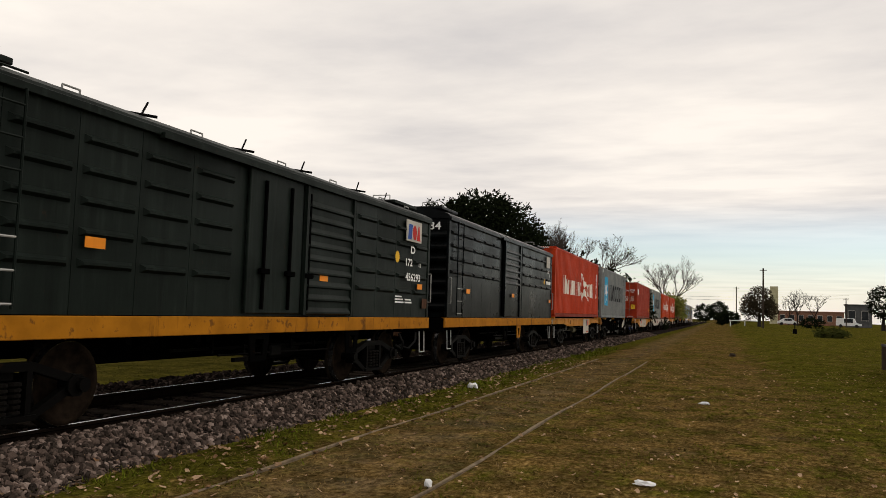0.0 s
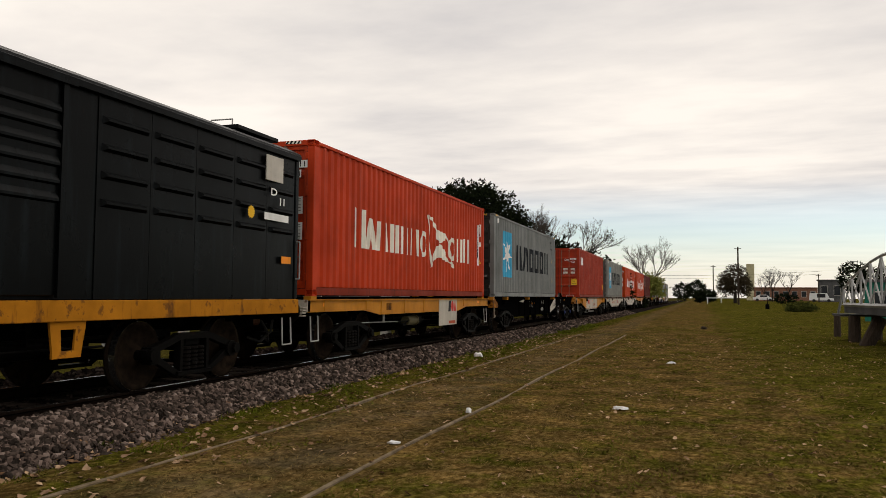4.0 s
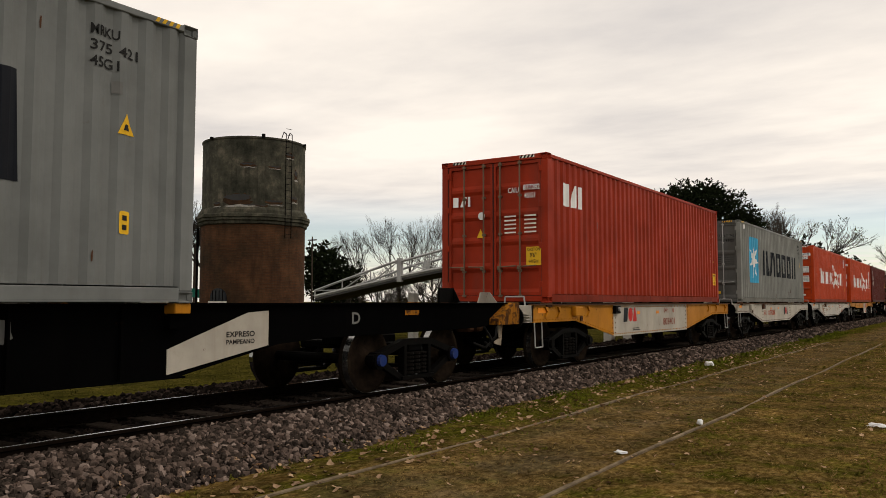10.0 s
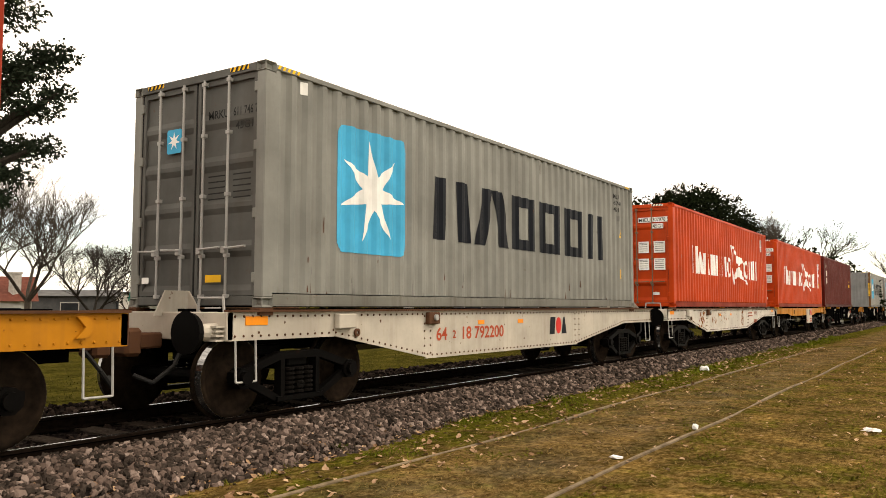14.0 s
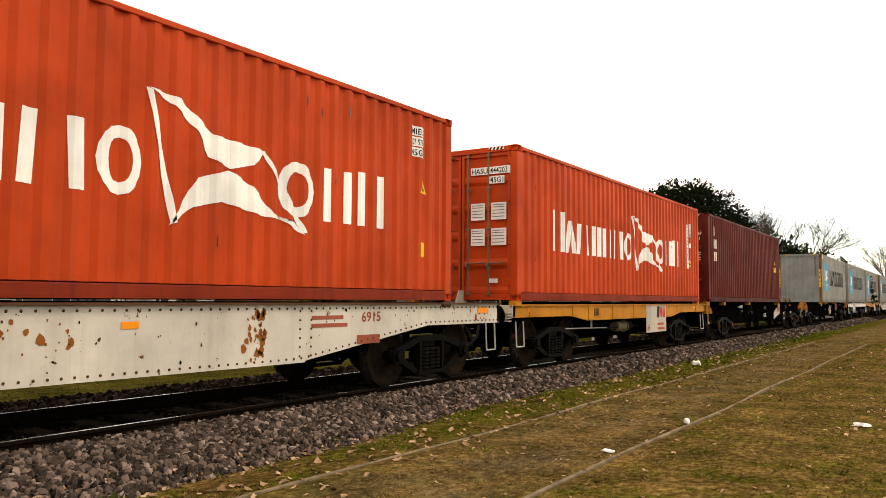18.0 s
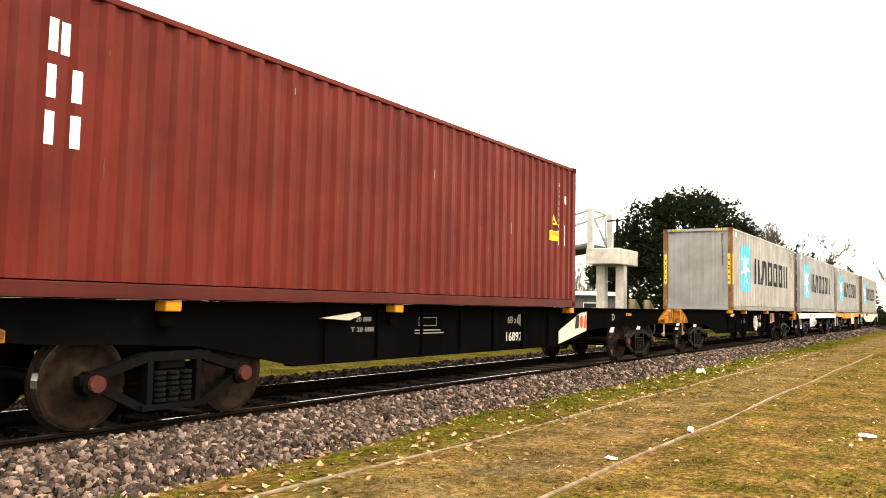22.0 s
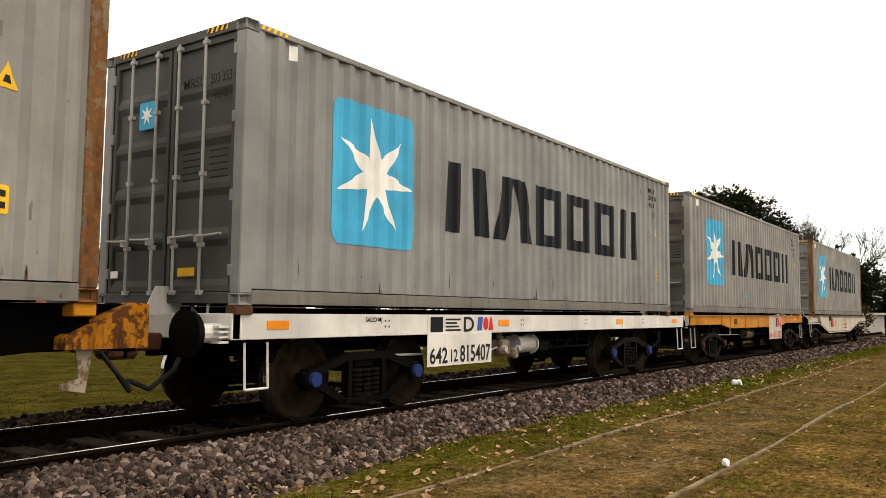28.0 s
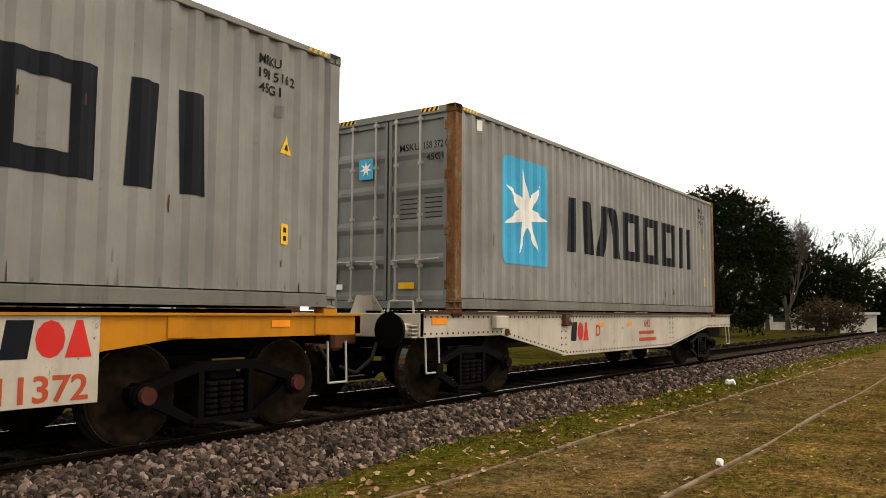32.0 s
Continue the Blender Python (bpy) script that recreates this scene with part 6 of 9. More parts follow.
    part("centre_sill", prism(bmesh.new(), [(2.6, z0 - 0.2), (n - 4.1, z0 - 0.2), (n - 4.1, 0.72), (n - 4.9, depth), (3.6, depth), (2.6, 0.72)], "x", -0.45, -0.15), BLACK, w, "deep black centre sill")
    for k in range(5):
        y = 3.6 + k * 1.15
        part("cross_bearer", prism(bmesh.new(), [(-1.02, z0 - 0.2), (1.02, z0 - 0.2), (1.02, z0 - 0.34), (0.5, z0 - 0.55), (-0.5, z0 - 0.55), (-1.02, z0 - 0.34)], "y", y - 0.06, y + 0.06), BLACK, w)
    part("headstock", boxes((-hx, hx, -0.27, -0.15, z0 - 0.36, z0 - 0.02, 0.01)), BLACK, w, "black end beam")
    floor_plate(w, 0.0, n, BLACK, 1.05)
    for y in (1.37, n - 2.9):
        bogie(w, y, 1.95)
    for y, s in ((-0.25, -1), (n + 0.02, 1)):
        coupler(w, y, s)
    step_loop(w, 0.05, GALV)
    step_loop(w, n - 0.5, GALV)
    brake_gear(w, 0, n)
    x = hx + 0.0
    if first:
        pa = part("sign_patch", boxes((hx + 0.024, hx + 0.043, 11.35, 12.25, z1 - 0.66, z1 - 0.2)), WHITE_RUSTY, w, "worn white painted patch")
        name_patch(w, hx + 0.044, 11.42, z1 - 0.62, 0.33, (INK_BLUE, INK_RED, INK_RED), 0.72)
        writing(w, "D", hx + 0.043, 11.62, z1 - 0.92, 0.15, 0.26, INK_WHITE)
        writing(w, "172", hx + 0.043, 11.35, z1 - 1.2, 0.15, 0.38, INK_WHITE)
        writing(w, "11", hx + 0.043, 12.13, z1 - 1.2, 0.09, 0.12, INK_WHITE)
        writing(w, "456293", hx + 0.043, 11.35, z1 - 1.52, 0.16, 0.88, INK_WHITE)
        part("yellow_emblem", on_side(flat_polys(fan(star_points(10.86, z1 - 1.05, 0.13, 0.105, 14))), hx + 0.043, 0, 0), STICKER, w, "yellow sun-shaped emblem")
        bars(w, hx + 0.043, 10.8, z0 + 0.3, 0.5, 3, 0.03, INK_WHITE)
        bars(w, hx + 0.043, 11.35, z0 + 0.3, 0.4, 2, 0.03, INK_WHITE)
        for y, z in ((2.2, z0 + 0.72), (7.5, z0 + 0.6), (12.1, z0 + 0.62)):
            reflector(w, hx + 0.03, y, z, 0.3, 0.12)
        part("rust_patch", boxes((hx + 0.024, hx + 0.028, 12.45, 12.75, z0 + 0.2, z0 + 0.42)), RUST, w)
    else:
        part("writing", on_end(flat_text("45834", 0.19, 0.8, 1.6), 0.15, -0.035, z1 - 0.38), INK_WHITE, w)
        part("sign_patch", boxes((hx + 0.024, hx + 0.043, 11.75, 12.3, z1 - 0.62, z1 - 0.2)), WHITE_RUSTY, w, "worn white painted patch")
        writing(w, "11", hx + 0.043, 12.2, z1 - 1.0, 0.12, 0.15, INK_WHITE)
        writing(w, "D", hx + 0.043, 11.9, z1 - 0.86, 0.12, 0.2, INK_WHITE)
        bars(w, hx + 0.043, 11.7, z1 - 1.28, 0.8, 1, 0.12, INK_WHITE)
        part("yellow_emblem", on_side(flat_polys(fan(star_points(11.3, z1 - 1.2, 0.11, 0.09, 14))), hx + 0.043, 0, 0), STICKER, w)
        for y, z in ((1.45, z0 + 0.64), (6.2, z0 + 0.66), (12.3, z0 + 0.6)):
            reflector(w, hx + 0.074 if 5 < y < 7 else hx + 0.03, y, z, 0.32, 0.12)
    return w


# ---- the train: (thing, metres behind the first red container's near end, height) ----
TRAIN = []


def add(ob, s, z=RAIL_TOP):
    ob.matrix_basis = pose(TRACK_X, s + 35.27, z)
    TRAIN.append((ob, s, z))
    return ob


def build_train():
    floor = RAIL_TOP + DECK
    add(boxcar("dark green ribbed steel boxcar with a yellow sill", BOX_GREEN, True), -27.75)
    add(boxcar("near-black ribbed boxcar with a louvred sliding door", BOX_BLACK, False), -13.43)
    # first red box on a yellow flat
    add(yellow_flat("yellow flat wagon under a faded red container", -0.05, 12.95, (2.0, 11.0), (7.62, 9.28), ""), 0.0)
    c = container("faded orange-red container with cream pennant livery", ORANGE_OLD)
    cream_livery(c, ("SUDU", "526111", "45G1"), INK_CREAM, 11.47)
    add(c, 0.0, floor)
    # blue-grey box on a long black wagon
    add(long_wagon("long black skeleton wagon, its rear half empty", 0.0, 19.4, (2.2, 16.35), (3.9, 12.25), ("16033",), 0.0), 13.55)
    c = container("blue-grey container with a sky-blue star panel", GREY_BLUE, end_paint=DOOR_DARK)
    blue_star_livery(c, ("MRKU", "375 421"))
    add(c, 13.55, floor)
    # brick red box on a yellow and white riveted wagon
    add(fishbelly("yellow and white riveted wagon under a red container", -0.6, 13.5, (1.15, 11.48), YELLOW, WHITE_OLD, "yellow"), 34.05)
    c = container("plain brick-red container with white markings", RED)
    for k, q in enumerate(([(0, 0), (0.28, 0), (0.28, 0.46), (0, 0.46)], [(0.36, 0), (0.62, 0), (0.72, 0.46), (0.56, 0.46)], [(0.78, 0), (0.90, 0), (0.90, 0.46), (0.78, 0.46)])):
        part("name_mark", on_side(flat_polys([q]), CX - 0.009, 0.72, 1.93, WAVES), INK_WHITE, c, "white trademark block")
        part("name_mark", on_end(flat_polys([[(u * 0.46, v * 0.44) for u, v in q]]), -0.95, 0.026, 1.95), INK_WHITE, c, "small white trademark block")
    for txt, x, z, wd in (("CAIU", 0.34, 2.16, 0.24), ("877282", 0.68, 2.20, 0.36), ("5", 1.08, 2.22, 0.05), ("45G1", 0.7, 2.04, 0.24)):
        part("writing", on_end(flat_text(txt, 0.1, wd), x, 0.026, z), INK_WHITE, c)
    tagged(part("data_block", on_end(flat_polys([[(u, v), (u + 0.26, v), (u + 0.26, v + 0.03), (u, v + 0.03)] for u in (0.26, 0.70) for v in (1.36, 1.44, 1.52, 1.60, 1.68)]), 0, 0.026, 0), INK_CREAM, c), kind="stuff")
    part("caution_sticker", on_end(flat_polys([[(0.74, 0.72), (1.06, 0.72), (1.06, 1.08), (0.74, 1.08)]]), 0, 0.024, 0), STICKER, c, "yellow caution sticker")
    part("writing", on_end(flat_text("CAUTION", 0.06, 0.27), 0.765, 0.02, 1.0), INK_BLACK, c)
    part("writing", on_end(flat_text("9'6\"", 0.08, 0.14), 0.82, 0.02, 0.88), INK_BLACK, c)
    part("writing", on_end(flat_text("HIGH", 0.06, 0.2), 0.80, 0.02, 0.77), INK_BLACK, c)
    part("warning_triangle", on_end(flat_polys([[(-0.38, 1.30), (-0.2, 1.30), (-0.29, 1.48)]]), 0, 0.024, 0), STICKER, c)
    part("round_sticker", on_end(flat_polys([[(-0.27 + 0.08 * math.cos(k * 0.52), 1.74 + 0.08 * math.sin(k * 0.52)) for k in range(12)]]), 0, 0.024, 0), INK_WHITE, c)
    stencil_column(c, INK_CREAM, "CAIU8772825", 11.37, 2.36, 0.09)
    stencil_column(c, INK_CREAM, "45G1", 11.66, 2.36, 0.09)
    warning_triangle(c, 11.6, 1.22, 0.16)
    caution_sticker(c, 11.56, 0.53)
    add(c, 34.05, floor)
    # greenish grey box on a white riveted wagon
    add(fishbelly("white riveted wagon under a greenish grey container", -0.45, 13.55, (0.75, 11.7), WHITE_OLD, WHITE_OLD, "white"), 49.25)
    c = container("greenish grey container with a sky-blue star panel", GREY_GREEN, end_paint=DOOR_PALE, rail=RAIL_GRIMY)
    blue_star_livery(c, ("MRKU", "611 746 7"))
    add(c, 49.25, floor)
    # two bright orange-red boxes
    add(fishbelly("rust-streaked white riveted wagon", -0.5, 13.85, (0.9, 11.8), WHITE_RUSTY, WHITE_RUSTY, ""), 64.61)
    c = container("bright orange-red container with cream pennant livery", ORANGE)
    cream_livery(c, ("MIEU", "307978 5", "45G1"), INK_WHITE)
    for txt, z in (("MIEU", 2.5), ("307 9785", 2.34), ("45G1", 2.18)):
        part("number_patch", on_side(flat_polys([[(0, -0.02), (0.34, -0.02), (0.34, 0.12), (0, 0.12)]]), CX - 0.009, 11.1, z, WAVES), INK_WHITE, c)
        part("writing", on_side(flat_text(txt, 0.09, 0.3), CX - 0.006, 11.12, z, WAVES), INK_BLACK, c)
    part("green_sticker", on_side(flat_polys([[(0, 0.02), (0.05, 0.0), (0.07, 0.1), (0.03, 0.12)]]), CX - 0.009, 0.52, 1.1, WAVES), STICKER_GREEN, c, "small green sticker")
    warning_triangle(c, 11.32, 1.62)
    part("height_sticker", on_side(flat_polys([rounded(0, 0.14, 0, 0.22, 0.02)]), CX - 0.009, 11.34, 0.66, WAVES), STICKER, c, "yellow height sticker")
    add(c, 64.61, floor)
    add(yellow_flat("yellow flat wagon under a bright red container", -0.05, 13.0, (1.85, 10.25), (7.30, 8.96), "64"), 79.06)
    c = container("bright orange-red container with white number patches", ORANGE)
    cream_livery(c, ("HASU", "444203 3", "45G1"), INK_WHITE, 10.99, -0.3)
    add(c, 79.06, floor)
    # maroon box on a long black wagon
    add(long_wagon("long black skeleton wagon under a maroon container", -0.25, 18.95, (2.3, 16.35), (4.1, 12.05), ("16892",), 0.0), 92.42)
    c = container("plain maroon container with cream markings", MAROON)
    for k, wd in enumerate((0.22, 0.34, 0.34)):
        part("name_mark", on_side(flat_polys(stroke_pair(0, wd, 0, 0.3, 0.09, 0.0)), CX - 0.009, 0.72, 2.2 - k * 0.42, WAVES), INK_CREAM, c, "cream trademark strokes")
    for txt, x, z, wd in (("TGHU", 0.30, 2.16, 0.3), ("665257", 0.64, 2.18, 0.36), ("45G1", 0.68, 2.02, 0.26)):
        part("writing", on_end(flat_text(txt, 0.1, wd), x, 0.026, z), INK_CREAM, c)
    tagged(part("data_block", on_end(flat_polys([[(u, v), (u + 0.26, v), (u + 0.26, v + 0.03), (u, v + 0.03)] for u in (0.26, 0.70) for v in (1.36, 1.44, 1.52, 1.60)]), 0, 0.026, 0), INK_CREAM, c), kind="stuff")
    strip_marks(c, INK_CREAM, 11.40, 2.42, 11, 0.085, 0.118)
    stencil_column(c, INK_CREAM, "45G1", 11.68, 1.58, 0.085)
    part("white_square", on_side(flat_polys([[(0, 0), (0.1, 0), (0.1, 0.16), (0, 0.16)]]), CX - 0.009, 11.68, 2.1, WAVES), INK_CREAM, c)
    warning_triangle(c, 11.10, 1.63, 0.2)
    caution_sticker(c, 10.98, 1.31, 0.42, 0.2)
    add(c, 92.42, floor)
    # four pale grey boxes to the end of the train
    add(long_wagon("long black skeleton wagon, its front half empty", -6.0, 12.7, (-4.05, 9.9), (-1.2, 7.5), ("117049",), 0.0), 117.98)
    c = container("pale grey container with yellow corner strips", GREY_LIGHT, doors=False, end_paint=GREY, post=RUSTY, rail=RAIL_GRIMY)
    blue_star_livery(c, None)
    for x in (-1.17, 1.06):
        part("yellow_strip", on_end(flat_polys([[(0, 0), (0.09, 0), (0.09, 1.06), (0, 1.06)]]), x, 0.001, 0.92), STICKER, c, "yellow height strip")
        part("strip_bars", on_end(flat_polys([[(0.02, v), (0.07, v), (0.07, v + 0.07), (0.02, v + 0.07)] for v in (0.1, 0.3, 0.5, 0.6, 0.8)]), x, -0.002, 0.92), INK_BLACK, c)
    part("yellow_strip", boxes((CX, CX + 0.004, 0.03, 0.13, 0.92, 1.98)), STICKER, c)
    part("writing", on_end(flat_text("MRKU2282537", 0.085, 0.06, 1.0, True), 0.84, 0.05, 2.62), INK_BLACK, c)
    add(c, 117.98, floor)
    add(white_flat("freshly painted white flat wagon", -0.02, 13.25, (2.05, 10.1)), 131.64)
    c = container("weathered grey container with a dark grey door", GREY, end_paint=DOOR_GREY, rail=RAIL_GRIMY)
    blue_star_livery(c, ("MRSU", "303 353 4"))
    add(c, 131.64, floor)
    add(yellow_flat("yellow flat wagon under a pale grey container", 0.0, 12.66, (1.95, 10.73), (7.7, 9.34), "811372"), 145.23)
    c = container("pale grey container with scuffed corner posts", GREY_PALE, end_paint=DOOR_PALE, rail=RAIL_GRIMY)
    blue_star_livery(c, ("MRKU", "198 516 2"))
    part("blue_sticker", on_side(flat_polys([[(0, 0), (0.15, 0), (0.14, 0.1), (0.02, 0.1)]]), CX - 0.009, 4.84, 0.46, WAVES), SKYBLUE, c, "small torn blue sticker")
    add(c, 145.23, floor)
    add(fishbelly("chalky white riveted wagon at the end of the train", -0.72, 13.75, (0.6, 11.3), WHITE_OLD, WHITE_OLD, "last"), 159.79)
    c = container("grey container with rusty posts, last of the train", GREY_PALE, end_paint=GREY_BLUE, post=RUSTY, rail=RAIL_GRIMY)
    blue_star_livery(c, ("MSKU", "158 372 0"))
    add(c, 159.79, floor)


build_train()


# ---- ground, track and ballast ----
class Soup:
    """Vertices and faces gathered fast."""

    def __init__(self):
        self.v, self.f = [], []

    def seg(self, a, b, r0, r1, sides=4):
        d = (b - a)
        if d.length < 1e-5:
            return
        q = d.to_track_quat("Z", "Y")
        n = len(self.v)
        for p, r in ((a, r0), (b, r1)):
            for i in range(sides):
                t = 2 * math.pi * i / sides
                self.v.append(p + q @ Vector((r * math.cos(t), r * math.sin(t), 0)))
        for i in range(sides):
            j = (i + 1) % sides
            self.f.append((n + i, n + j, n + sides + j, n + sides + i))

    def leaf(self, p, u, w):
        n = len(self.v)
        self.v += [p - u, p - w * 0.6, p + u, p + w * 0.6]
        self.f.append((n, n + 1, n + 2, n + 3))

    def mesh(self, name, material):
        me = bpy.data.meshes.new(name)
        me.from_pydata([tuple(p) for p in self.v], [], self.f)
        me.materials.append(material)
        me.update()
        return me


def rnd(rng, a, b):
    return a + (b - a) * rng.random()


def ground_height(x, y):
    """Flat by the track; the field beyond rises a little."""
    rise = 0.9 * min(1.0, max(0.0, (y - 45) / 150)) * min(1.0, max(0.0, (x + 5) / 8))
    return rise


def make_ground():
    xs = [-1500, -600, -250, -120, -70, -45, -30, -20, -14] + [-11 + 0.5 * i for i in range(45)] + [14, 18, 25, 40, 70, 150, 400, 1500]
    ys = [-600, -150, -60, -25, -12, -6] + [-3 + 0.6 * i for i in range(60)] + [36, 42, 50, 60, 75, 95, 120, 150, 190, 230, 300, 450, 800, 1600, 2500]
    rng = random.Random(5)
    v, f = [], []
    for y in ys:
        for x in xs:
            z = ground_height(x, y)
            if -5.8 < x < 11 and -3 < y < 36:
                z += 0.03 * noise.noise((x * 0.7, y * 0.5, 0)) + 0.012 * noise.noise((x * 2.3, y * 2.1, 4))
            v.append((x, y, z))
    n = len(xs)
    for j in range(len(ys) - 1):
        for i in range(n - 1):
            a = j * n + i
            f.append((a, a + 1, a + n + 1, a + n))
    me = bpy.data.meshes.new("ground")
    me.from_pydata(v, [], f)
    me.materials.append(TURF)
    me.shade_smooth()
    tagged(new("ground", me), "patchy green and straw-coloured autumn turf", "ground", "", "structure")


make_ground()
TX = TRACK_X
Y_NEAR, Y_FAR = -14.0, 420.0


def bed_height(x, y=20.0):
    """Cross-section of the ballast: a low bank with a flat crown; its foot spreads out on the near stretch."""
    d = abs(x - TX)
    if d < 0.84:
        return 0.115
    if x < TX:
        return min(0.17, 0.115 + (d - 0.84) * 0.12) if d < 2.6 else max(-0.06, 0.17 - (d - 2.6) * 0.3)
    foot = 1.92 + 0.5 * min(1.0, max(0.0, (10.0 - y) / 5.0))
    if d < 1.35:
        return min(0.205, 0.115 + (d - 0.84) * 0.9)
    return max(-0.06, 0.205 * (foot - d) / (foot - 1.35))


def make_track():
    bed = thing("ballast_bank", "low bank of crushed grey-pink stone under the track", "ballast", kind="structure")
    offs = [-3.4, -3.0, -2.6, -2.0, -1.7, -1.25, -0.84, 0.0, 0.84, 0.95, 1.35, 1.6, 1.85, 2.1, 2.35, 2.6]
    ys = [Y_NEAR] + [float(k) for k in range(0, 13)] + [40.0, Y_FAR]
    bm = bmesh.new()
    rows = []
    for y in ys:
        line = [(o, bed_height(TX + o, y)) for o in offs]
        rows.append([bm.verts.new((TX + o, y, h)) for o, h in line] + [bm.verts.new((TX + 2.6, y, -0.2)), bm.verts.new((TX - 3.4, y, -0.2))])
    for p, q in zip(rows, rows[1:]):
        for i in range(len(p)):
            j = (i + 1) % len(p)
            bm.faces.new((p[i], p[j], q[j], q[i]))
    bm.faces.new(rows[0])
    bm.faces.new(rows[-1])
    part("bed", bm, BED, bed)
    # loose stones: shared shapes near the camera, the rest in one sheet
    rng = random.Random(11)
    shapes = []
    for k in range(10):
        b = bmesh.new()
        bmesh.ops.create_icosphere(b, subdivisions=1, radius=1.0)
        for q in b.verts:
            q.co *= 0.72 + 0.5 * rng.random()
        for q in b.verts:
            q.co.x = max(-0.8, min(0.8, q.co.x))
            q.co.z = max(-0.62, min(0.62, q.co.z))
        bmesh.ops.recalc_face_normals(b, faces=b.faces)
        shapes.append(([tuple(q.co) for q in b.verts], [tuple(w.index for w in q.verts) for q in b.faces]))
        b.free()
    meshes = []
    for vs, fs in shapes:
        me = bpy.data.meshes.new("stone")
        me.from_pydata(vs, [], fs)
        me.materials.append(STONE)
        meshes.append(me)
    for i in range(300):
        y = rnd(rng, 4.2, 10.5)
        x = TX + rnd(rng, 1.15, 2.0)
        s = rnd(rng, 0.026, 0.05)
        ob = new("stone", meshes[i % 10])
        ob.parent = bed
        ob.matrix_basis = Matrix.Translation((x, y, bed_height(x, y) + s * 0.35)) @ Euler((rnd(rng, 0, 6), rnd(rng, 0, 6), rnd(rng, 0, 6))).to_matrix().to_4x4() @ Matrix.Diagonal((s * 1.25, s, s * 0.85, 1))
    pale_v, pale_f = [], []
    dark_v, dark_f = [], []

    def scatter(count, y0, y1, x0, x1, s0, s1, lift=0.3, darker=False):
        v, f = (dark_v, dark_f) if darker else (pale_v, pale_f)
        for _ in range(count):
            y, x = rnd(rng, y0, y1), rnd(rng, x0, x1)
            s = s0 + (s1 - s0) * rng.random() ** 1.5
            vs, fs = shapes[rng.randrange(10)]
            m = Euler((rnd(rng, 0, 6), rnd(rng, 0, 6), rnd(rng, 0, 6))).to_matrix() @ Matrix.Diagonal((s * 1.25, s, s * 0.85))
            o = Vector((x, y, bed_height(x, y) + s * lift))
            n = len(v)
            v.extend([tuple(m @ Vector(p) + o) for p in vs])
            f.extend([(a + n, b_ + n, c + n) for a, b_, c in fs])

    scatter(10500, 2.0, 16, TX + 0.98, TX + 2.0, 0.019, 0.054)
    scatter(1900, 2.0, 9, TX + 1.9, TX + 2.42, 0.018, 0.05)
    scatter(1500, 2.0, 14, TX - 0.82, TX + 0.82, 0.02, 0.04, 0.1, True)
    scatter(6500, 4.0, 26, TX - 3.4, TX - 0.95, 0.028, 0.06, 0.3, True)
    scatter(5000, 16, 34, TX + 0.98, TX + 2.0, 0.026, 0.06)
    scatter(2200, 34, 80, TX + 0.98, TX + 2.0, 0.04, 0.08)
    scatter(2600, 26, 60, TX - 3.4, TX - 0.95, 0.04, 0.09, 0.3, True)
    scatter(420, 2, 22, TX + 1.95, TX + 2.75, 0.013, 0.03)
    for nm, vs, fs, mat, lb in (("loose_stones", pale_v, pale_f, STONE, "crushed grey-pink stones"), ("sooty_stones", dark_v, dark_f, STONE_DARK, "darker stones between and beyond the rails")):
        me = bpy.data.meshes.new(nm)
        me.from_pydata(vs, [], fs)
        me.materials.append(mat)
        ob = new(nm, me)
        ob.parent = bed
        tagged(ob, lb, kind="stuff")
    # rails and sleepers
    track = thing("railway_track", "single broad-gauge track on timber sleepers", "track", kind="structure")
    sec = [(-0.07, 0.0), (0.07, 0.0), (0.07, 0.012), (0.012, 0.03), (0.010, 0.115), (0.035, 0.13), (0.035, 0.152), (0.028, 0.158), (-0.028, 0.158), (-0.035, 0.152), (-0.035, 0.13), (-0.010, 0.115), (-0.012, 0.03), (-0.07, 0.012)]
    for s in (-1, 1):
        x = TX + s * 0.873
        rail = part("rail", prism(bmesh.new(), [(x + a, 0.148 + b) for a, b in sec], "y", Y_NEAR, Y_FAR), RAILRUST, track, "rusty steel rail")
        part("rail_head", boxes((x - 0.022, x + 0.016, Y_NEAR, Y_FAR, 0.3055, 0.31)), BRIGHT, rail, "polished running surface")
    sl = bmesh.new()
    box(sl, -1.25, 1.25, -0.12, 0.12, -0.13, 0.0, 0.012)
    sl_me = mesh_of("sleeper", sl, SLEEPER)
    y, k = Y_NEAR + 0.3, 0
    rest = bmesh.new()
    while y < Y_FAR:
        if k < 230:
            ob = new("sleeper", sl_me)
            ob.parent = track
            ob.matrix_basis = pose(TX + rnd(rng, -0.03, 0.03), y, 0.15 + rnd(rng, -0.012, 0.0), 0, 0, rnd(rng, -1.2, 1.2))
        else:
            box(rest, TX - 1.25, TX + 1.25, y - 0.12, y + 0.12, 0.02, 0.148)
        y += 0.66
        k += 1
    part("far_sleepers", rest, SLEEPER, track)
    plate = mesh_of("rail_clip", boxes((-0.12, 0.12, -0.07, 0.07, 0.0, 0.014), (-0.1, -0.07, -0.02, 0.02, 0.0, 0.03), (0.07, 0.1, -0.02, 0.02, 0.0, 0.03)), RAILRUST)
    for i in range(60):
        for s in (-1, 1):
            ob = new("rail_clip", plate)
            ob.parent = track
            ob.matrix_basis = pose(TX + s * 0.873, Y_NEAR + 0.3 + 0.66 * (i + 20), 0.148)
    # the old siding, buried to its rail heads
    old = thing("buried_siding", "old rails sunk in the turf, only their heads showing", "track", kind="structure")
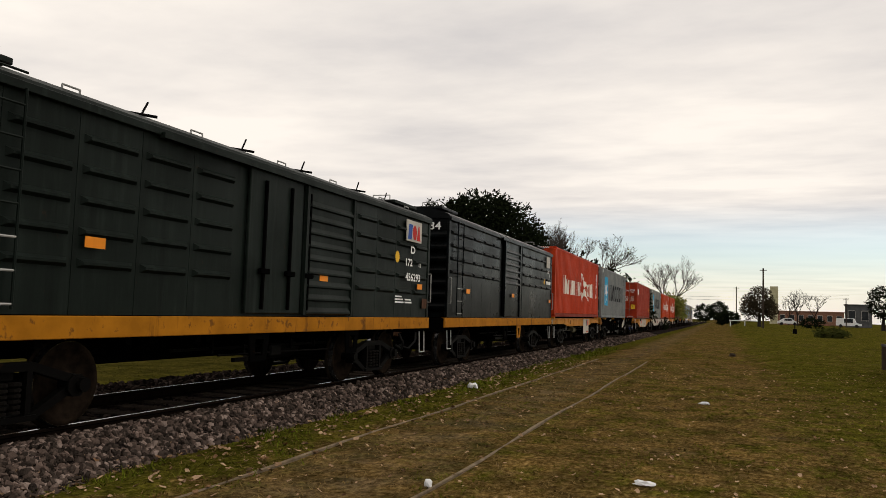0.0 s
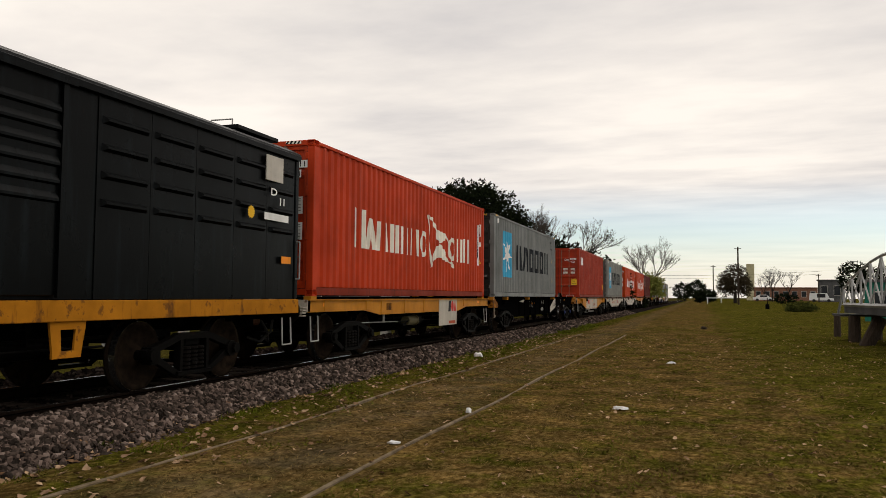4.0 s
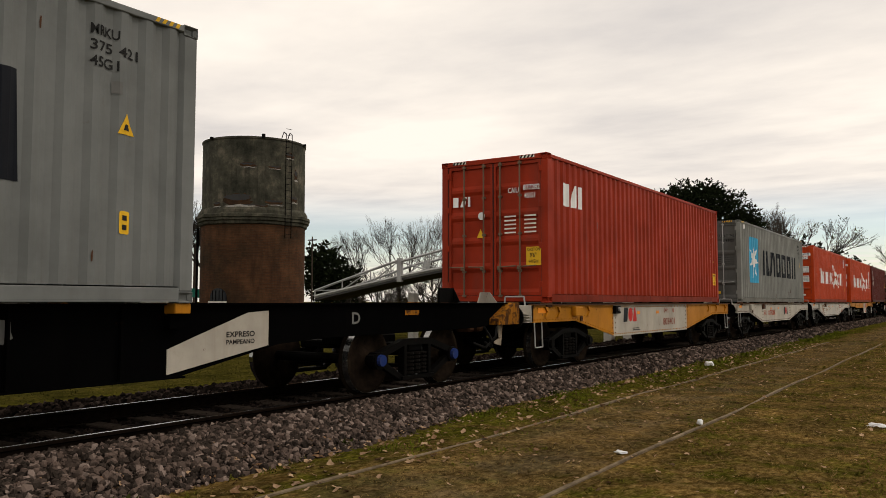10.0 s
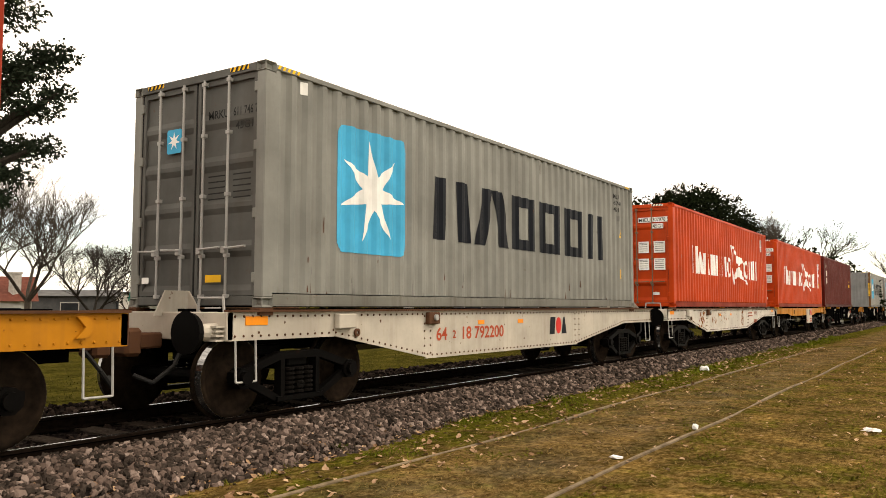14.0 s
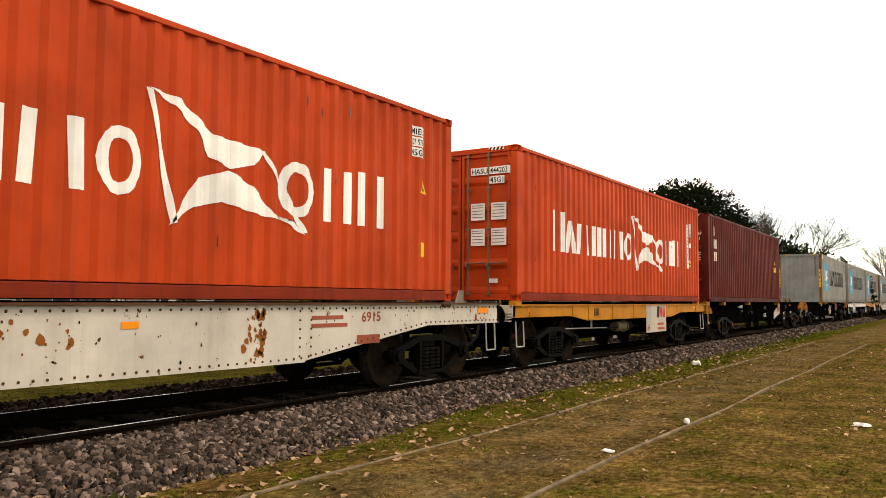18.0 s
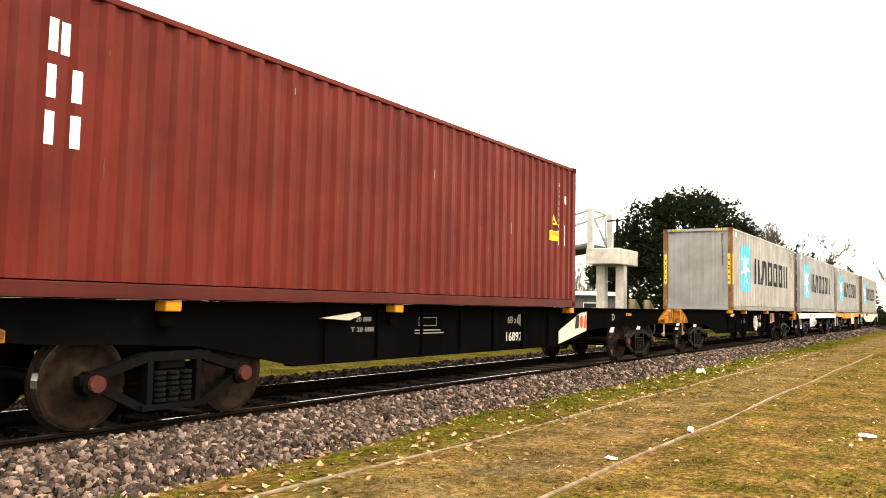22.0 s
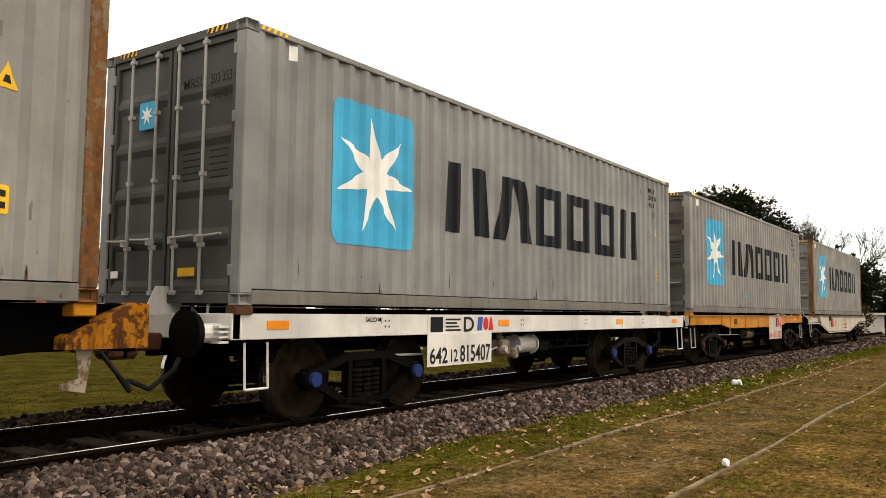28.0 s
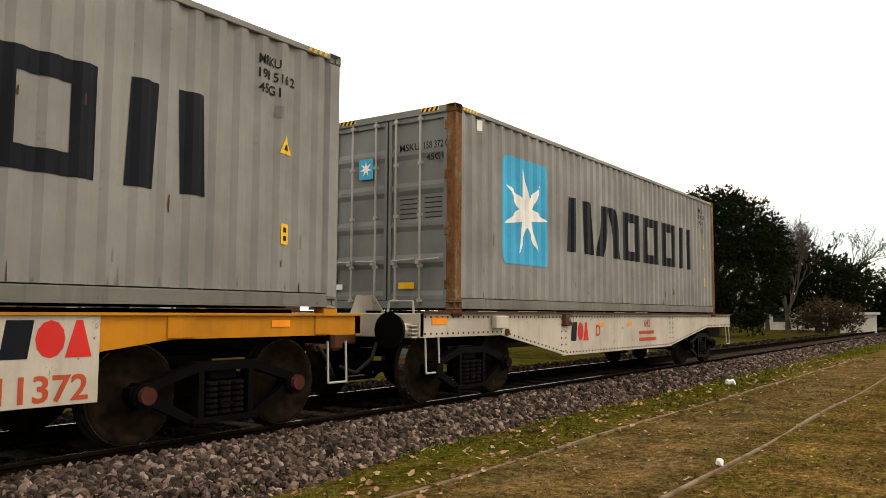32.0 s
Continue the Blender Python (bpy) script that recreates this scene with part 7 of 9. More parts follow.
    for x0, ph in ((-2.89, 0.0), (-4.72, 1.7)):
        b = bmesh.new()
        last = None
        for i in range(101):
            y = -6.0 + 0.4 * i
            xc = x0 + 0.018 * math.sin(0.7 * y + ph)
            w0 = 0.019 + 0.006 * math.sin(2.3 * y + ph) + rnd(rng, -0.003, 0.003)
            z = 0.024 + 0.008 * math.sin(0.9 * y + 2 * ph) + rnd(rng, -0.003, 0.003)
            row = [b.verts.new(v) for v in ((xc - w0, y, -0.06), (xc - w0, y, z - 0.007), (xc - w0 * 0.6, y, z), (xc + w0 * 0.6, y, z), (xc + w0, y, z - 0.007), (xc + w0, y, -0.06))]
            if last:
                for k in range(5):
                    b.faces.new((last[k], row[k], row[k + 1], last[k + 1]))
            else:
                b.faces.new(row)
            last = row
        b.faces.new(last[::-1])
        bmesh.ops.recalc_face_normals(b, faces=b.faces)
        part("rail", b, SOILRAIL, old, "dust-covered buried rail")


SOILRAIL = plain("dusty_buried_rail", (0.075, 0.055, 0.034), (0.22, 0.168, 0.11), 5, 0.9, 0.5)
make_track()


# ---- turf, leaves and litter ----
def make_turf():
    rng = random.Random(23)
    for name, mat, count, pick, lb in (("grass_green", GRASS_GREEN, 26000, 1, "short green blades in patchy turf"), ("grass_dry", GRASS_DRY, 22000, 0, "short dry straw-coloured grass"), ("dead_thatch", THATCH, 9000, 2, "dark brown dead thatch and moss")):
        s = Soup()
        made = 0
        tries = 0
        while made < count and tries < count * 14:
            tries += 1
            y = 2.5 + 62 * rng.random() ** 2.3
            x = rnd(rng, -6.3, 6.0 + y * 0.25)
            if y > 18 and rng.random() < (y - 18) / 44:
                continue
            g = noise.noise((x * 0.9, y * 0.5, 2.0)) + 0.5 * noise.noise((x * 2.9, y * 2.4, 7.0))
            d = noise.noise((x * 6.0, y * 5.0, 11.0))
            if -6.3 < x < -4.9:
                g += min(0.3, max(-0.05, (y - 7) * 0.05))
            if x > 0.8 and y > 8:
                g += min(0.3, (y - 8) * 0.012)
            if -2.8 < x < 0.8:
                g -= 0.1
            if -4.6 < x < -2.9:
                g -= 0.25
            if abs(x + 2.86) < 0.07 or abs(x + 4.72) < 0.07:
                continue
            kind = 2 if d < -0.18 else (1 if g > 0.12 else 0)
            if kind != pick or (pick == 0 and d < 0.08):
                continue
            big = 1.0 + y / 12
            z = ground_height(x, y)
            for _ in range(2):
                h = rnd(rng, 0.008, 0.022) * (1.6 if -6.2 < x < -5.2 and pick == 1 else 1.0) * (1 + 0.2 * big) * (0.5 if pick == 2 else 1.0)
                a = rnd(rng, 0, 6.28)
                lean = Vector((math.cos(a), math.sin(a), 0)) * h * rnd(rng, 0.8, 2.6)
                side = Vector((-math.sin(a), math.cos(a), 0)) * 0.0045 * big
                q = Vector((x + rnd(rng, -0.03, 0.03), y + rnd(rng, -0.03, 0.03), z + 0.004))
                n = len(s.v)
                s.v += [q - side, q + side, q + lean + Vector((0, 0, h))]
                s.f.append((n, n + 1, n + 2))
            made += 1
        tagged(new(name, s.mesh(name, mat)), lb, "grass", "", "stuff")
    # lush blades along the foot of the ballast
    s = Soup()
    for _ in range(9000):
        y = 6.5 + 40 * rng.random() ** 1.5
        x = TX + 2.1 + abs(rng.gauss(0, 0.45)) - (0.3 if y > 12 else 0.0)
        if noise.noise((x * 1.2, y * 0.55, 31.0)) < 0.02:
            continue
        big = 1.0 + y / 14
        h, a = rnd(rng, 0.02, 0.06) * big ** 0.5, rnd(rng, 0, 6.28)
        p = Vector((x, y, -0.005))
        side = Vector((-math.sin(a), math.cos(a), 0)) * 0.005 * big
        n = len(s.v)
        s.v += [p - side, p + side, p + Vector((math.cos(a), math.sin(a), 0)) * h * rnd(rng, 0.4, 1.4) + Vector((0, 0, h))]
        s.f.append((n, n + 1, n + 2))
    tagged(new("lush_grass", s.mesh("lush_grass", GRASS_LUSH)), "fresh green grass along the foot of the ballast", "grass", "", "stuff")
    # the verge beyond the track
    s = Soup()
    for _ in range(9000):
        y = 4 + 45 * rng.random() ** 1.6
        x = rnd(rng, -17.0, -11.1)
        h, a = rnd(rng, 0.02, 0.055), rnd(rng, 0, 6.28)
        p = Vector((x, y, -0.01))
        side = Vector((-math.sin(a), math.cos(a), 0)) * 0.012
        n = len(s.v)
        s.v += [p - side, p + side, p + Vector((math.cos(a), math.sin(a), 0)) * h * 0.6 + Vector((0, 0, h))]
        s.f.append((n, n + 1, n + 2))
    tagged(new("verge_grass", s.mesh("verge_grass", GRASS_VERGE)), "yellow-green grass on the verge beyond the track", "grass", "", "stuff")
    # fallen leaves
    s = Soup()
    for k in range(3800):
        y = 2.5 + 30 * rng.random() ** 1.3
        x = rnd(rng, -6.2, 7.5) if k < 2500 else (rng.gauss(-5.75, 0.4) if k < 3400 else rng.gauss(-4.75, 0.25))
        r = rnd(rng, 0.014, 0.046) if k < 2500 else rnd(rng, 0.020, 0.062)
        a = rnd(rng, 0, 6.28)
        tilt = Euler((rnd(rng, -0.5, 0.5), rnd(rng, -0.5, 0.5), a)).to_matrix()
        p = Vector((x, y, max(ground_height(x, y), bed_height(x, y)) + 0.022))
        pts = [(math.cos(0.628 * q) * rnd(rng, 0.45, 1.1), 0.7 * math.sin(0.628 * q) * rnd(rng, 0.45, 1.1), rnd(rng, 0.0, 0.3)) for q in range(10)]
        n = len(s.v)
        s.v.append(p)
        s.v += [p + tilt @ (Vector(q) * r) for q in pts]
        for q in range(10):
            s.f.append((n, n + 1 + q, n + 1 + (q + 1) % 10))
    tagged(new("fallen_leaves", s.mesh("fallen_leaves", LITTER)), "dry brown leaves scattered on the turf", "leaves", "", "stuff")

    def scrap(name, x, y, sx, sy, h, label, mat=PLASTIC, seed=1):
        q = random.Random(seed)
        b = bmesh.new()
        bmesh.ops.create_icosphere(b, subdivisions=2, radius=1.0)
        for w in b.verts:
            k = 0.65 + 0.6 * q.random()
            k *= 0.55
            w.co = Vector((w.co.x * sx * k, w.co.y * sy * k, max(-0.15, w.co.z) * h * k))
        bmesh.ops.translate(b, verts=b.verts, vec=(x, y, ground_height(x, y) + 0.02))
        solo(name, b, mat, label, "litter", "litter on the turf")

    scrap("plastic_bag", -2.94, 10.25, 0.075, 0.075, 0.11, "crumpled white plastic bag beside the buried rail", seed=2)
    scrap("paper_scrap", -3.06, 7.80, 0.13, 0.06, 0.05, "torn white paper scrap on the buried rail", seed=3)
    scrap("plastic_bag", -5.45, 19.9, 0.20, 0.16, 0.20, "crumpled white plastic bag at the foot of the ballast", seed=4)
    scrap("paper_scrap", -1.04, 11.3, 0.20, 0.10, 0.07, "flattened white paper scrap on bare turf", seed=5)
    scrap("paper_scrap", -0.62, 19.6, 0.20, 0.10, 0.07, "flattened white paper scrap in the grass", seed=6)
    scrap("pale_stone", -6.55, 8.45, 0.06, 0.05, 0.09, "single pale stone on the ballast slope", CONCRETE, 7)
    scrap("dark_stump", 0.2, 42.0, 0.28, 0.2, 0.25, "low dark stump in the field", TIMBER, 8)
    # weeds at the foot of the ballast
    for i, (x, y, sc) in enumerate(((-6.05, 5.35, 1.0), (-5.9, 4.4, 0.8), (-5.75, 6.6, 0.7), (-6.2, 9.4, 0.6), (-5.4, 3.6, 0.9), (-6.0, 12.2, 0.8))):
        s = Soup()
        for _ in range(70):
            a = rnd(rng, 0, 6.28)
            l = rnd(rng, 0.05, 0.15) * sc
            d = Vector((math.cos(a), math.sin(a), rnd(rng, 0.3, 1.4))).normalized()
            p = Vector((x, y, 0.0)) + Vector((math.cos(a), math.sin(a), 0)) * rnd(rng, 0, 0.1) * sc
            side = d.cross(Vector((0, 0, 1))).normalized() * l * 0.22
            n = len(s.v)
            s.v += [p, p + d * l * 0.5 + side, p + d * l, p + d * l * 0.5 - side]
            s.f.append((n, n + 1, n + 2, n + 3))
        tagged(new("weed", s.mesh("weed", LEAF_MID)), "small green weed rooted at the foot of the ballast", "plant", "weeds by the ballast")


make_turf()


# ---- trees ----
def grow(s, p, d, length, r, depth, rng, spread, up, tips, sides=5, kids=(2, 4)):
    """One limb in bent pieces, then its children."""
    n = 3 if depth > 1 else 2
    q = p
    for k in range(n):
        d2 = (d + Vector((rnd(rng, -1, 1), rnd(rng, -1, 1), rnd(rng, -0.6, 1.0) * up)) * 0.16).normalized()
        e = q + d2 * (length / n)
        s.seg(q, e, r * (1 - 0.28 * k / n), r * (1 - 0.28 * (k + 1) / n), sides)
        q, d = e, d2
        if depth > 1 and k < n - 1 and rng.random() < 0.5:
            side = (d + Vector((rnd(rng, -1, 1), rnd(rng, -1, 1), rnd(rng, -0.2, 0.8))) * spread).normalized()
            grow(s, q, side, length * rnd(rng, 0.4, 0.6), r * 0.42, depth - 1, rng, spread, up, tips, max(3, sides - 1), kids)
    if depth <= 0:
        tips.append(q)
        return
    for _ in range(rng.randint(*kids)):
        side = (d + Vector((rnd(rng, -1, 1), rnd(rng, -1, 1), rnd(rng, -0.35, 0.9) * up)) * spread).normalized()
        grow(s, q, side, length * rnd(rng, 0.60, 0.84), r * 0.60, depth - 1, rng, spread, up, tips, max(3, sides - 1), kids)


def at(bearing, dist):
    """A place by its bearing left of the track's line, in degrees, and distance from the stand."""
    b = radians(bearing)
    return -dist * math.sin(b), dist * math.cos(b)


def bare_tree(bearing, dist, height, seed, spread=0.62, up=1.0, depth=5, trunk=0.26, label="leafless tree with fine spreading twigs", bark=None, buds=0, lean=0.0, r=None):
    rng = random.Random(seed)
    x, y = at(bearing, dist)
    s, tips = Soup(), []
    r = r or height * 0.022
    base = Vector((x, y, ground_height(x, y) - 0.1))
    stem = Soup()
    top = base + Vector((lean, 0, height * trunk))
    stem.seg(base, base.lerp(top, 0.5), r * 1.25, r * 1.05, 8)
    stem.seg(base.lerp(top, 0.5), top, r * 1.05, r * 0.9, 8)
    for k in range(rng.randint(3, 4)):
        a = k * 2.1 + rnd(rng, 0, 1)
        d = Vector((math.cos(a) * spread, math.sin(a) * spread, 1.0)).normalized()
        grow(s, top, d, height * 0.27, r * 0.62, depth, rng, spread, up, tips)
    t = thing("tree", label, "tree", group="leafless trees")
    part("trunk", stem.mesh("trunk", bark or BARK), bark or BARK, t)
    part("bare_crown", s.mesh("bare_crown", bark or BARK), bark or BARK, t, "bare twigs and boughs")
    if buds:
        lv = Soup()
        for q in tips:
            if rng.random() < buds:
                for _ in range(2):
                    u = Vector((rnd(rng, -1, 1), rnd(rng, -1, 1), rnd(rng, -1, 1))).normalized() * rnd(rng, 0.06, 0.13)
                    w = u.orthogonal() * 0.8
                    lv.leaf(q + u * 2, u, w)
        part("leaves", lv.mesh("leaves", LEAF_MID), LEAF_MID, t, "sparse small leaves")
    return t


def leafy_tree(x, y, blobs, count, size, seed, label, leaf, trunk_r=0.35, trunk_top=2.0, base=0.0, dense=0.72, category="tree"):
    """Trunk, forked limbs into each clump, and leaves gathered in twig-sized sprays over uneven clumps."""
    rng = random.Random(seed)
    t = thing("tree" if category == "tree" else "bush", label, category, group="evergreen trees")
    g = ground_height(x, y)
    st = Soup()
    a = Vector((x, y, g - 0.1))
    b = Vector((x, y, g + trunk_top))
    st.seg(a, b, trunk_r * 1.2, trunk_r * 0.85, 9)
    for (bx, by, bz, rx, ry, rz) in blobs:
        st.seg(b, Vector((bx, by, g + bz)), trunk_r * 0.6, trunk_r * 0.15, 6)
    part("trunk", st.mesh("trunk", BARK), BARK, t)
    lv = Soup()
    total = sum(q[3] * q[5] for q in blobs)
    for k, (bx, by, bz, rx, ry, rz) in enumerate(blobs):
        n = int(count * rx * rz / total)
        for _ in range(n // 5):
            d = Vector((rng.gauss(0, 1), rng.gauss(0, 1), rng.gauss(0, 1))).normalized()
            rad = dense + (1.02 - dense) * rng.random()
            rad *= 0.9 + 0.28 * noise.noise((d.x * 2.2 + k * 3.1, d.y * 2.2, d.z * 2.2 + seed))
            c = Vector((bx + d.x * rx * rad, by + d.y * ry * rad, g + bz + d.z * rz * rad))
            for _ in range(5):
                u = Vector((rnd(rng, -1, 1), rnd(rng, -1, 1), rnd(rng, -0.7, 0.7))).normalized()
                p = c + u * size * rnd(rng, 0.2, 1.9)
                u2 = (u + d * 0.5 + Vector((rnd(rng, -.5, .5), rnd(rng, -.5, .5), rnd(rng, -.5, .5)))).normalized() * size * rnd(rng, 0.6, 1.2)
                lv.leaf(p, u2, u2.orthogonal().normalized() * size * rnd(rng, 0.5, 0.9))
    part("crown", lv.mesh("crown", leaf), leaf, t, "uneven leafy crown")
    return t


def make_trees():
    # the great dark evergreen beyond the bridge
    x, y = at(16.3, 62)
    blobs = [(x + dx * 1.1, y + dy, z * 1.1, r * 1.16, r * 1.1, rz * 1.16) for dx, dy, z, r, rz in ((0, 0, 6.9, 3.1, 3.0), (-2.6, 0.5, 7.2, 2.3, 2.2), (2.3, -0.5, 6.4, 2.2, 2.6), (3.1, 0, 4.3, 2.0, 2.8), (-3.4, 0, 5.0, 2.2, 2.6), (0.3, -1.5, 4.0, 3.0, 2.8), (-1.0, 0.4, 8.2, 1.6, 1.4), (1.2, 0, 8.0, 1.7, 1.5), (2.0, -0.5, 2.2, 2.3, 2.0), (-1.6, -0.5, 2.2, 2.6, 2.0), (3.7, 0, 5.6, 1.4, 2.2))]
    leafy_tree(x, y, blobs, 46000, 0.145, 3, "large dense dark evergreen tree beside the track", LEAF_DARK, 0.5, 3.0, dense=0.55)
    x, y = at(20.2, 66)
    leafy_tree(x, y, [(x, y, 5.6, 2.4, 2.4, 2.6), (x - 1.6, y, 4.2, 2.0, 2.0, 2.2)], 6000, 0.2, 31, "dark evergreen tree behind the footbridge", LEAF_DARK, 0.35, 2.5, dense=0.55)
    x, y = at(9.9, 80)
    leafy_tree(x, y, [(x, y, 4.9, 3.1, 2.6, 3.0), (x + 2.4, y, 4.0, 2.3, 2.0, 2.6), (x - 2.4, y, 4.0, 2.6, 2.2, 2.8)], 8500, 0.22, 4, "dark rounded evergreen tree among bare trees", LEAF_DARK, 0.3, 2.0, dense=0.5)
    x, y = at(9.5, 70)
    leafy_tree(x, y, [(x, y, 1.6, 2.3, 1.5, 1.6), (x + 1.6, y, 1.3, 1.5, 1.2, 1.3), (x - 1.6, y, 1.2, 1.5, 1.2, 1.2)], 4200, 0.13, 5, "tangled brown scrub bush", SCRUB, 0.12, 0.6, dense=0.3, category="bush")
    x, y = at(6.9, 84)
    leafy_tree(x, y, [(x, y, 3.4, 2.8, 2.2, 2.9), (x + 1.8, y, 2.6, 2.0, 1.8, 2.4)], 5000, 0.2, 51, "dark low evergreen by the track", LEAF_DARK, 0.25, 1.6, dense=0.5)
    bare_tree(11.7, 78, 9.0, 12, 0.45, 1.2, 6, 0.2, "tall leafless grey tree with upright twigs", BARK_PALE)
    bare_tree(12.9, 84, 8.6, 13, 0.45, 1.2, 6, 0.2, "tall leafless grey tree with upright twigs", BARK_PALE)
    bare_tree(9.2, 86, 9.5, 14, 0.8, 0.75, 5, 0.34, "spreading bare tree with a flat open crown", None, 0.12)
    bare_tree(3.4, 132, 9.6, 15, 0.6, 1.0, 5, 0.3, "leafless tree far along the track", BARK_PALE)
    x, y = at(3.2, 128)
    leafy_tree(x, y, [(x, y, 3.2, 2.6, 2.0, 2.2)], 1500, 0.3, 16, "yellow-green shrub under a bare tree", LEAF_BUD, 0.2, 1.2, dense=0.4, category="bush")
    x, y = at(0.2, 250)
    leafy_tree(x, y, [(x, y, 3.6, 3.0, 3.0, 3.0), (x - 4, y, 3.0, 3.0, 3.0, 2.6)], 3600, 0.32, 17, "dark tree at the end of the line", LEAF_DARK, 0.3, 1.5)
    x, y = at(-2.3, 150)
    leafy_tree(x, y, [(x, y, 4.2, 2.6, 2.2, 3.0), (x - 1.6, y, 3.2, 1.8, 1.8, 2.4), (x + 1.6, y, 3.0, 1.6, 1.6, 2.2)], 9000, 0.16, 18, "dense olive-brown rounded tree by the road", SCRUB, 0.3, 1.6, dense=0.5)
    x, y = at(-0.6, 170)
    leafy_tree(x, y, [(x, y, 1.4, 1.5, 1.4, 1.3), (x - 1.8, y, 1.2, 1.3, 1.3, 1.1)], 900, 0.34, 19, "low dark hedge by the level crossing", LEAF_DARK, 0.2, 0.8, category="bush")
    for b, d, h, sd in ((-4.6, 185, 7.0, 20), (-5.6, 185, 6.4, 21), (-4.1, 200, 5.6, 22)):
        bare_tree(b, d, h, sd, 0.6, 0.8, 4, 0.3, "bare street tree before a brick building", BARK, r=0.14)
    x, y = at(-9.4, 150)
    leafy_tree(x, y, [(x, y, 4.4, 2.6, 2.4, 3.0), (x + 2.5, y, 4.0, 2.4, 2.0, 2.6), (x + 6.0, y, 4.2, 3.0, 2.0, 2.6)], 7000, 0.22, 24, "dark evergreen tree behind the arched truss", LEAF_DARK, 0.3, 1.8)
    x, y = at(-6.3, 86)
    leafy_tree(x, y, [(x, y, 0.5, 1.4, 0.9, 0.75), (x + 0.9, y, 0.35, 1.0, 0.8, 0.55), (x - 0.9, y, 0.35, 0.9, 0.8, 0.5)], 1500, 0.13, 25, "low mown-out shrub in the field", LEAF_MID, 0.08, 0.2, dense=0.3, category="bush")
    x, y = at(-5.4, 150)
    leafy_tree(x, y, [(x, y, 0.8, 2.2, 1.0, 0.9)], 700, 0.22, 26, "dark clipped hedge by the road", LEAF_DARK, 0.08, 0.3, category="bush")
    # dark planting that closes the view below the crowns
    for b, d, w, h, sd in ((7.9, 98, 3.0, 3.0, 80), (11.6, 100, 3.4, 3.6, 81), (14.2, 96, 3.2, 3.8, 82), (18.6, 92, 3.4, 3.6, 83), (5.8, 104, 2.6, 2.6, 84)):
        x, y = at(b, d)
        leafy_tree(x, y, [(x, y, h * 0.5, w, 1.6, h * 0.55), (x + w, y, h * 0.4, w * 0.8, 1.5, h * 0.45), (x - w, y, h * 0.4, w * 0.8, 1.5, h * 0.45)], 3600, 0.2, sd, "dark overgrown hedge below the trees", LEAF_DARK, 0.1, 0.6, dense=0.45, category="bush")
    # behind the train, seen between the boxes
    x, y = at(41.9, 78)
    leafy_tree(x, y, [(x, y, 4.0, 2.9, 2.8, 3.5), (x - 1.8, y + 1, 4.8, 2.3, 2.0, 2.7), (x + 2.1, y, 3.0, 2.1, 2.0, 2.7)], 6000, 0.22, 27, "dense black-green conifer clump", LEAF_DARK, 0.3, 1.5, dense=0.5)
    for b, d, h, sd, sp in ((36.8, 92, 10.2, 40, 0.6), (34.4, 94, 10.4, 41, 0.6), (39.4, 90, 8.6, 42, 0.5), (31.6, 90, 7.0, 43, 0.7), (29.4, 88, 6.6, 44, 0.7), (27.2, 92, 6.8, 45, 0.7), (25.0, 88, 6.4, 46, 0.7), (23.6, 90, 6.8, 47, 0.7), (33.0, 84, 6.2, 48, 0.7)):
        bare_tree(b, d, h, sd, sp, 0.9, 4 if h < 8 else 5, 0.24, "leafless tree beyond the railway yard", BARK_PALE if sd % 2 else BARK, r=0.13)
    for k in range(15):
        bare_tree(22.4 + k * 1.25 + 0.4 * math.sin(k * 2.3), 79 + 5 * math.sin(k * 1.7), 5.2 + 1.1 * math.sin(k * 3.1), 90 + k, 0.7, 0.9, 4, 0.1, "low bare thicket tree beyond the yard", BARK if k % 3 else BARK_PALE, r=0.12)
    for k in range(6):
        x, y = at(23.0 + k * 3.4, 88 + 2 * math.sin(k))
        leafy_tree(x, y, [(x, y, 1.5, 2.8, 1.2, 1.5), (x - 2.4, y + 0.6, 1.2, 2.2, 1.2, 1.3)], 2400, 0.13, 110 + k, "brown scrub at the back of the yard", SCRUB, 0.08, 0.4, dense=0.25, category="bush")
    bare_tree(60.9, 46, 7.4, 60, 0.75, 0.7, 6, 0.25, "tall bare tree beside the cottage", BARK_PALE, r=0.16)
    bare_tree(64.2, 44, 8.0, 61, 0.75, 0.7, 6, 0.25, "tall bare tree beside the cottage", BARK_PALE, r=0.15)
    bare_tree(57.0, 52, 6.0, 62, 0.95, 0.55, 6, 0.16, "round-headed bare tree with upswept twigs", BARK, r=0.15)
    bare_tree(49.6, 62, 7.7, 63, 0.75, 0.9, 6, 0.33, "bare tree behind the brick tower", BARK, r=0.2)
    bare_tree(54.8, 70, 4.6, 64, 0.7, 0.9, 4, 0.2, "small bare tree among sheds", BARK, r=0.1)
    # the evergreen whose boughs hang into view
    x, y = at(69.5, 27)
    tip = lambda b, d: at(b, d)
    blobs = []
    for b, d, z, r, rz in ((64.0, 26, 8.2, 1.5, 0.8), (61.6, 26, 7.4, 1.3, 0.55), (60.4, 26, 9.0, 1.1, 0.5), (62.8, 27, 6.2, 1.2, 0.65), (60.9, 26, 6.2, 0.9, 0.4), (62.4, 26, 5.3, 0.8, 0.4), (62.9, 26, 4.7, 0.5, 0.4), (61.9, 26, 8.5, 1.2, 0.5), (63.4, 26, 10.2, 1.5, 0.7), (66.5, 27, 9.0, 2.0, 1.3), (67, 27, 6.6, 1.7, 1.1), (64.6, 26.5, 4.9, 0.8, 0.45), (68, 27, 11, 2.2, 1.4), (59.8, 26, 7.9, 0.7, 0.3)):
        bx, by = at(b, d)
        blobs.append((bx, by, z, r, r, rz))
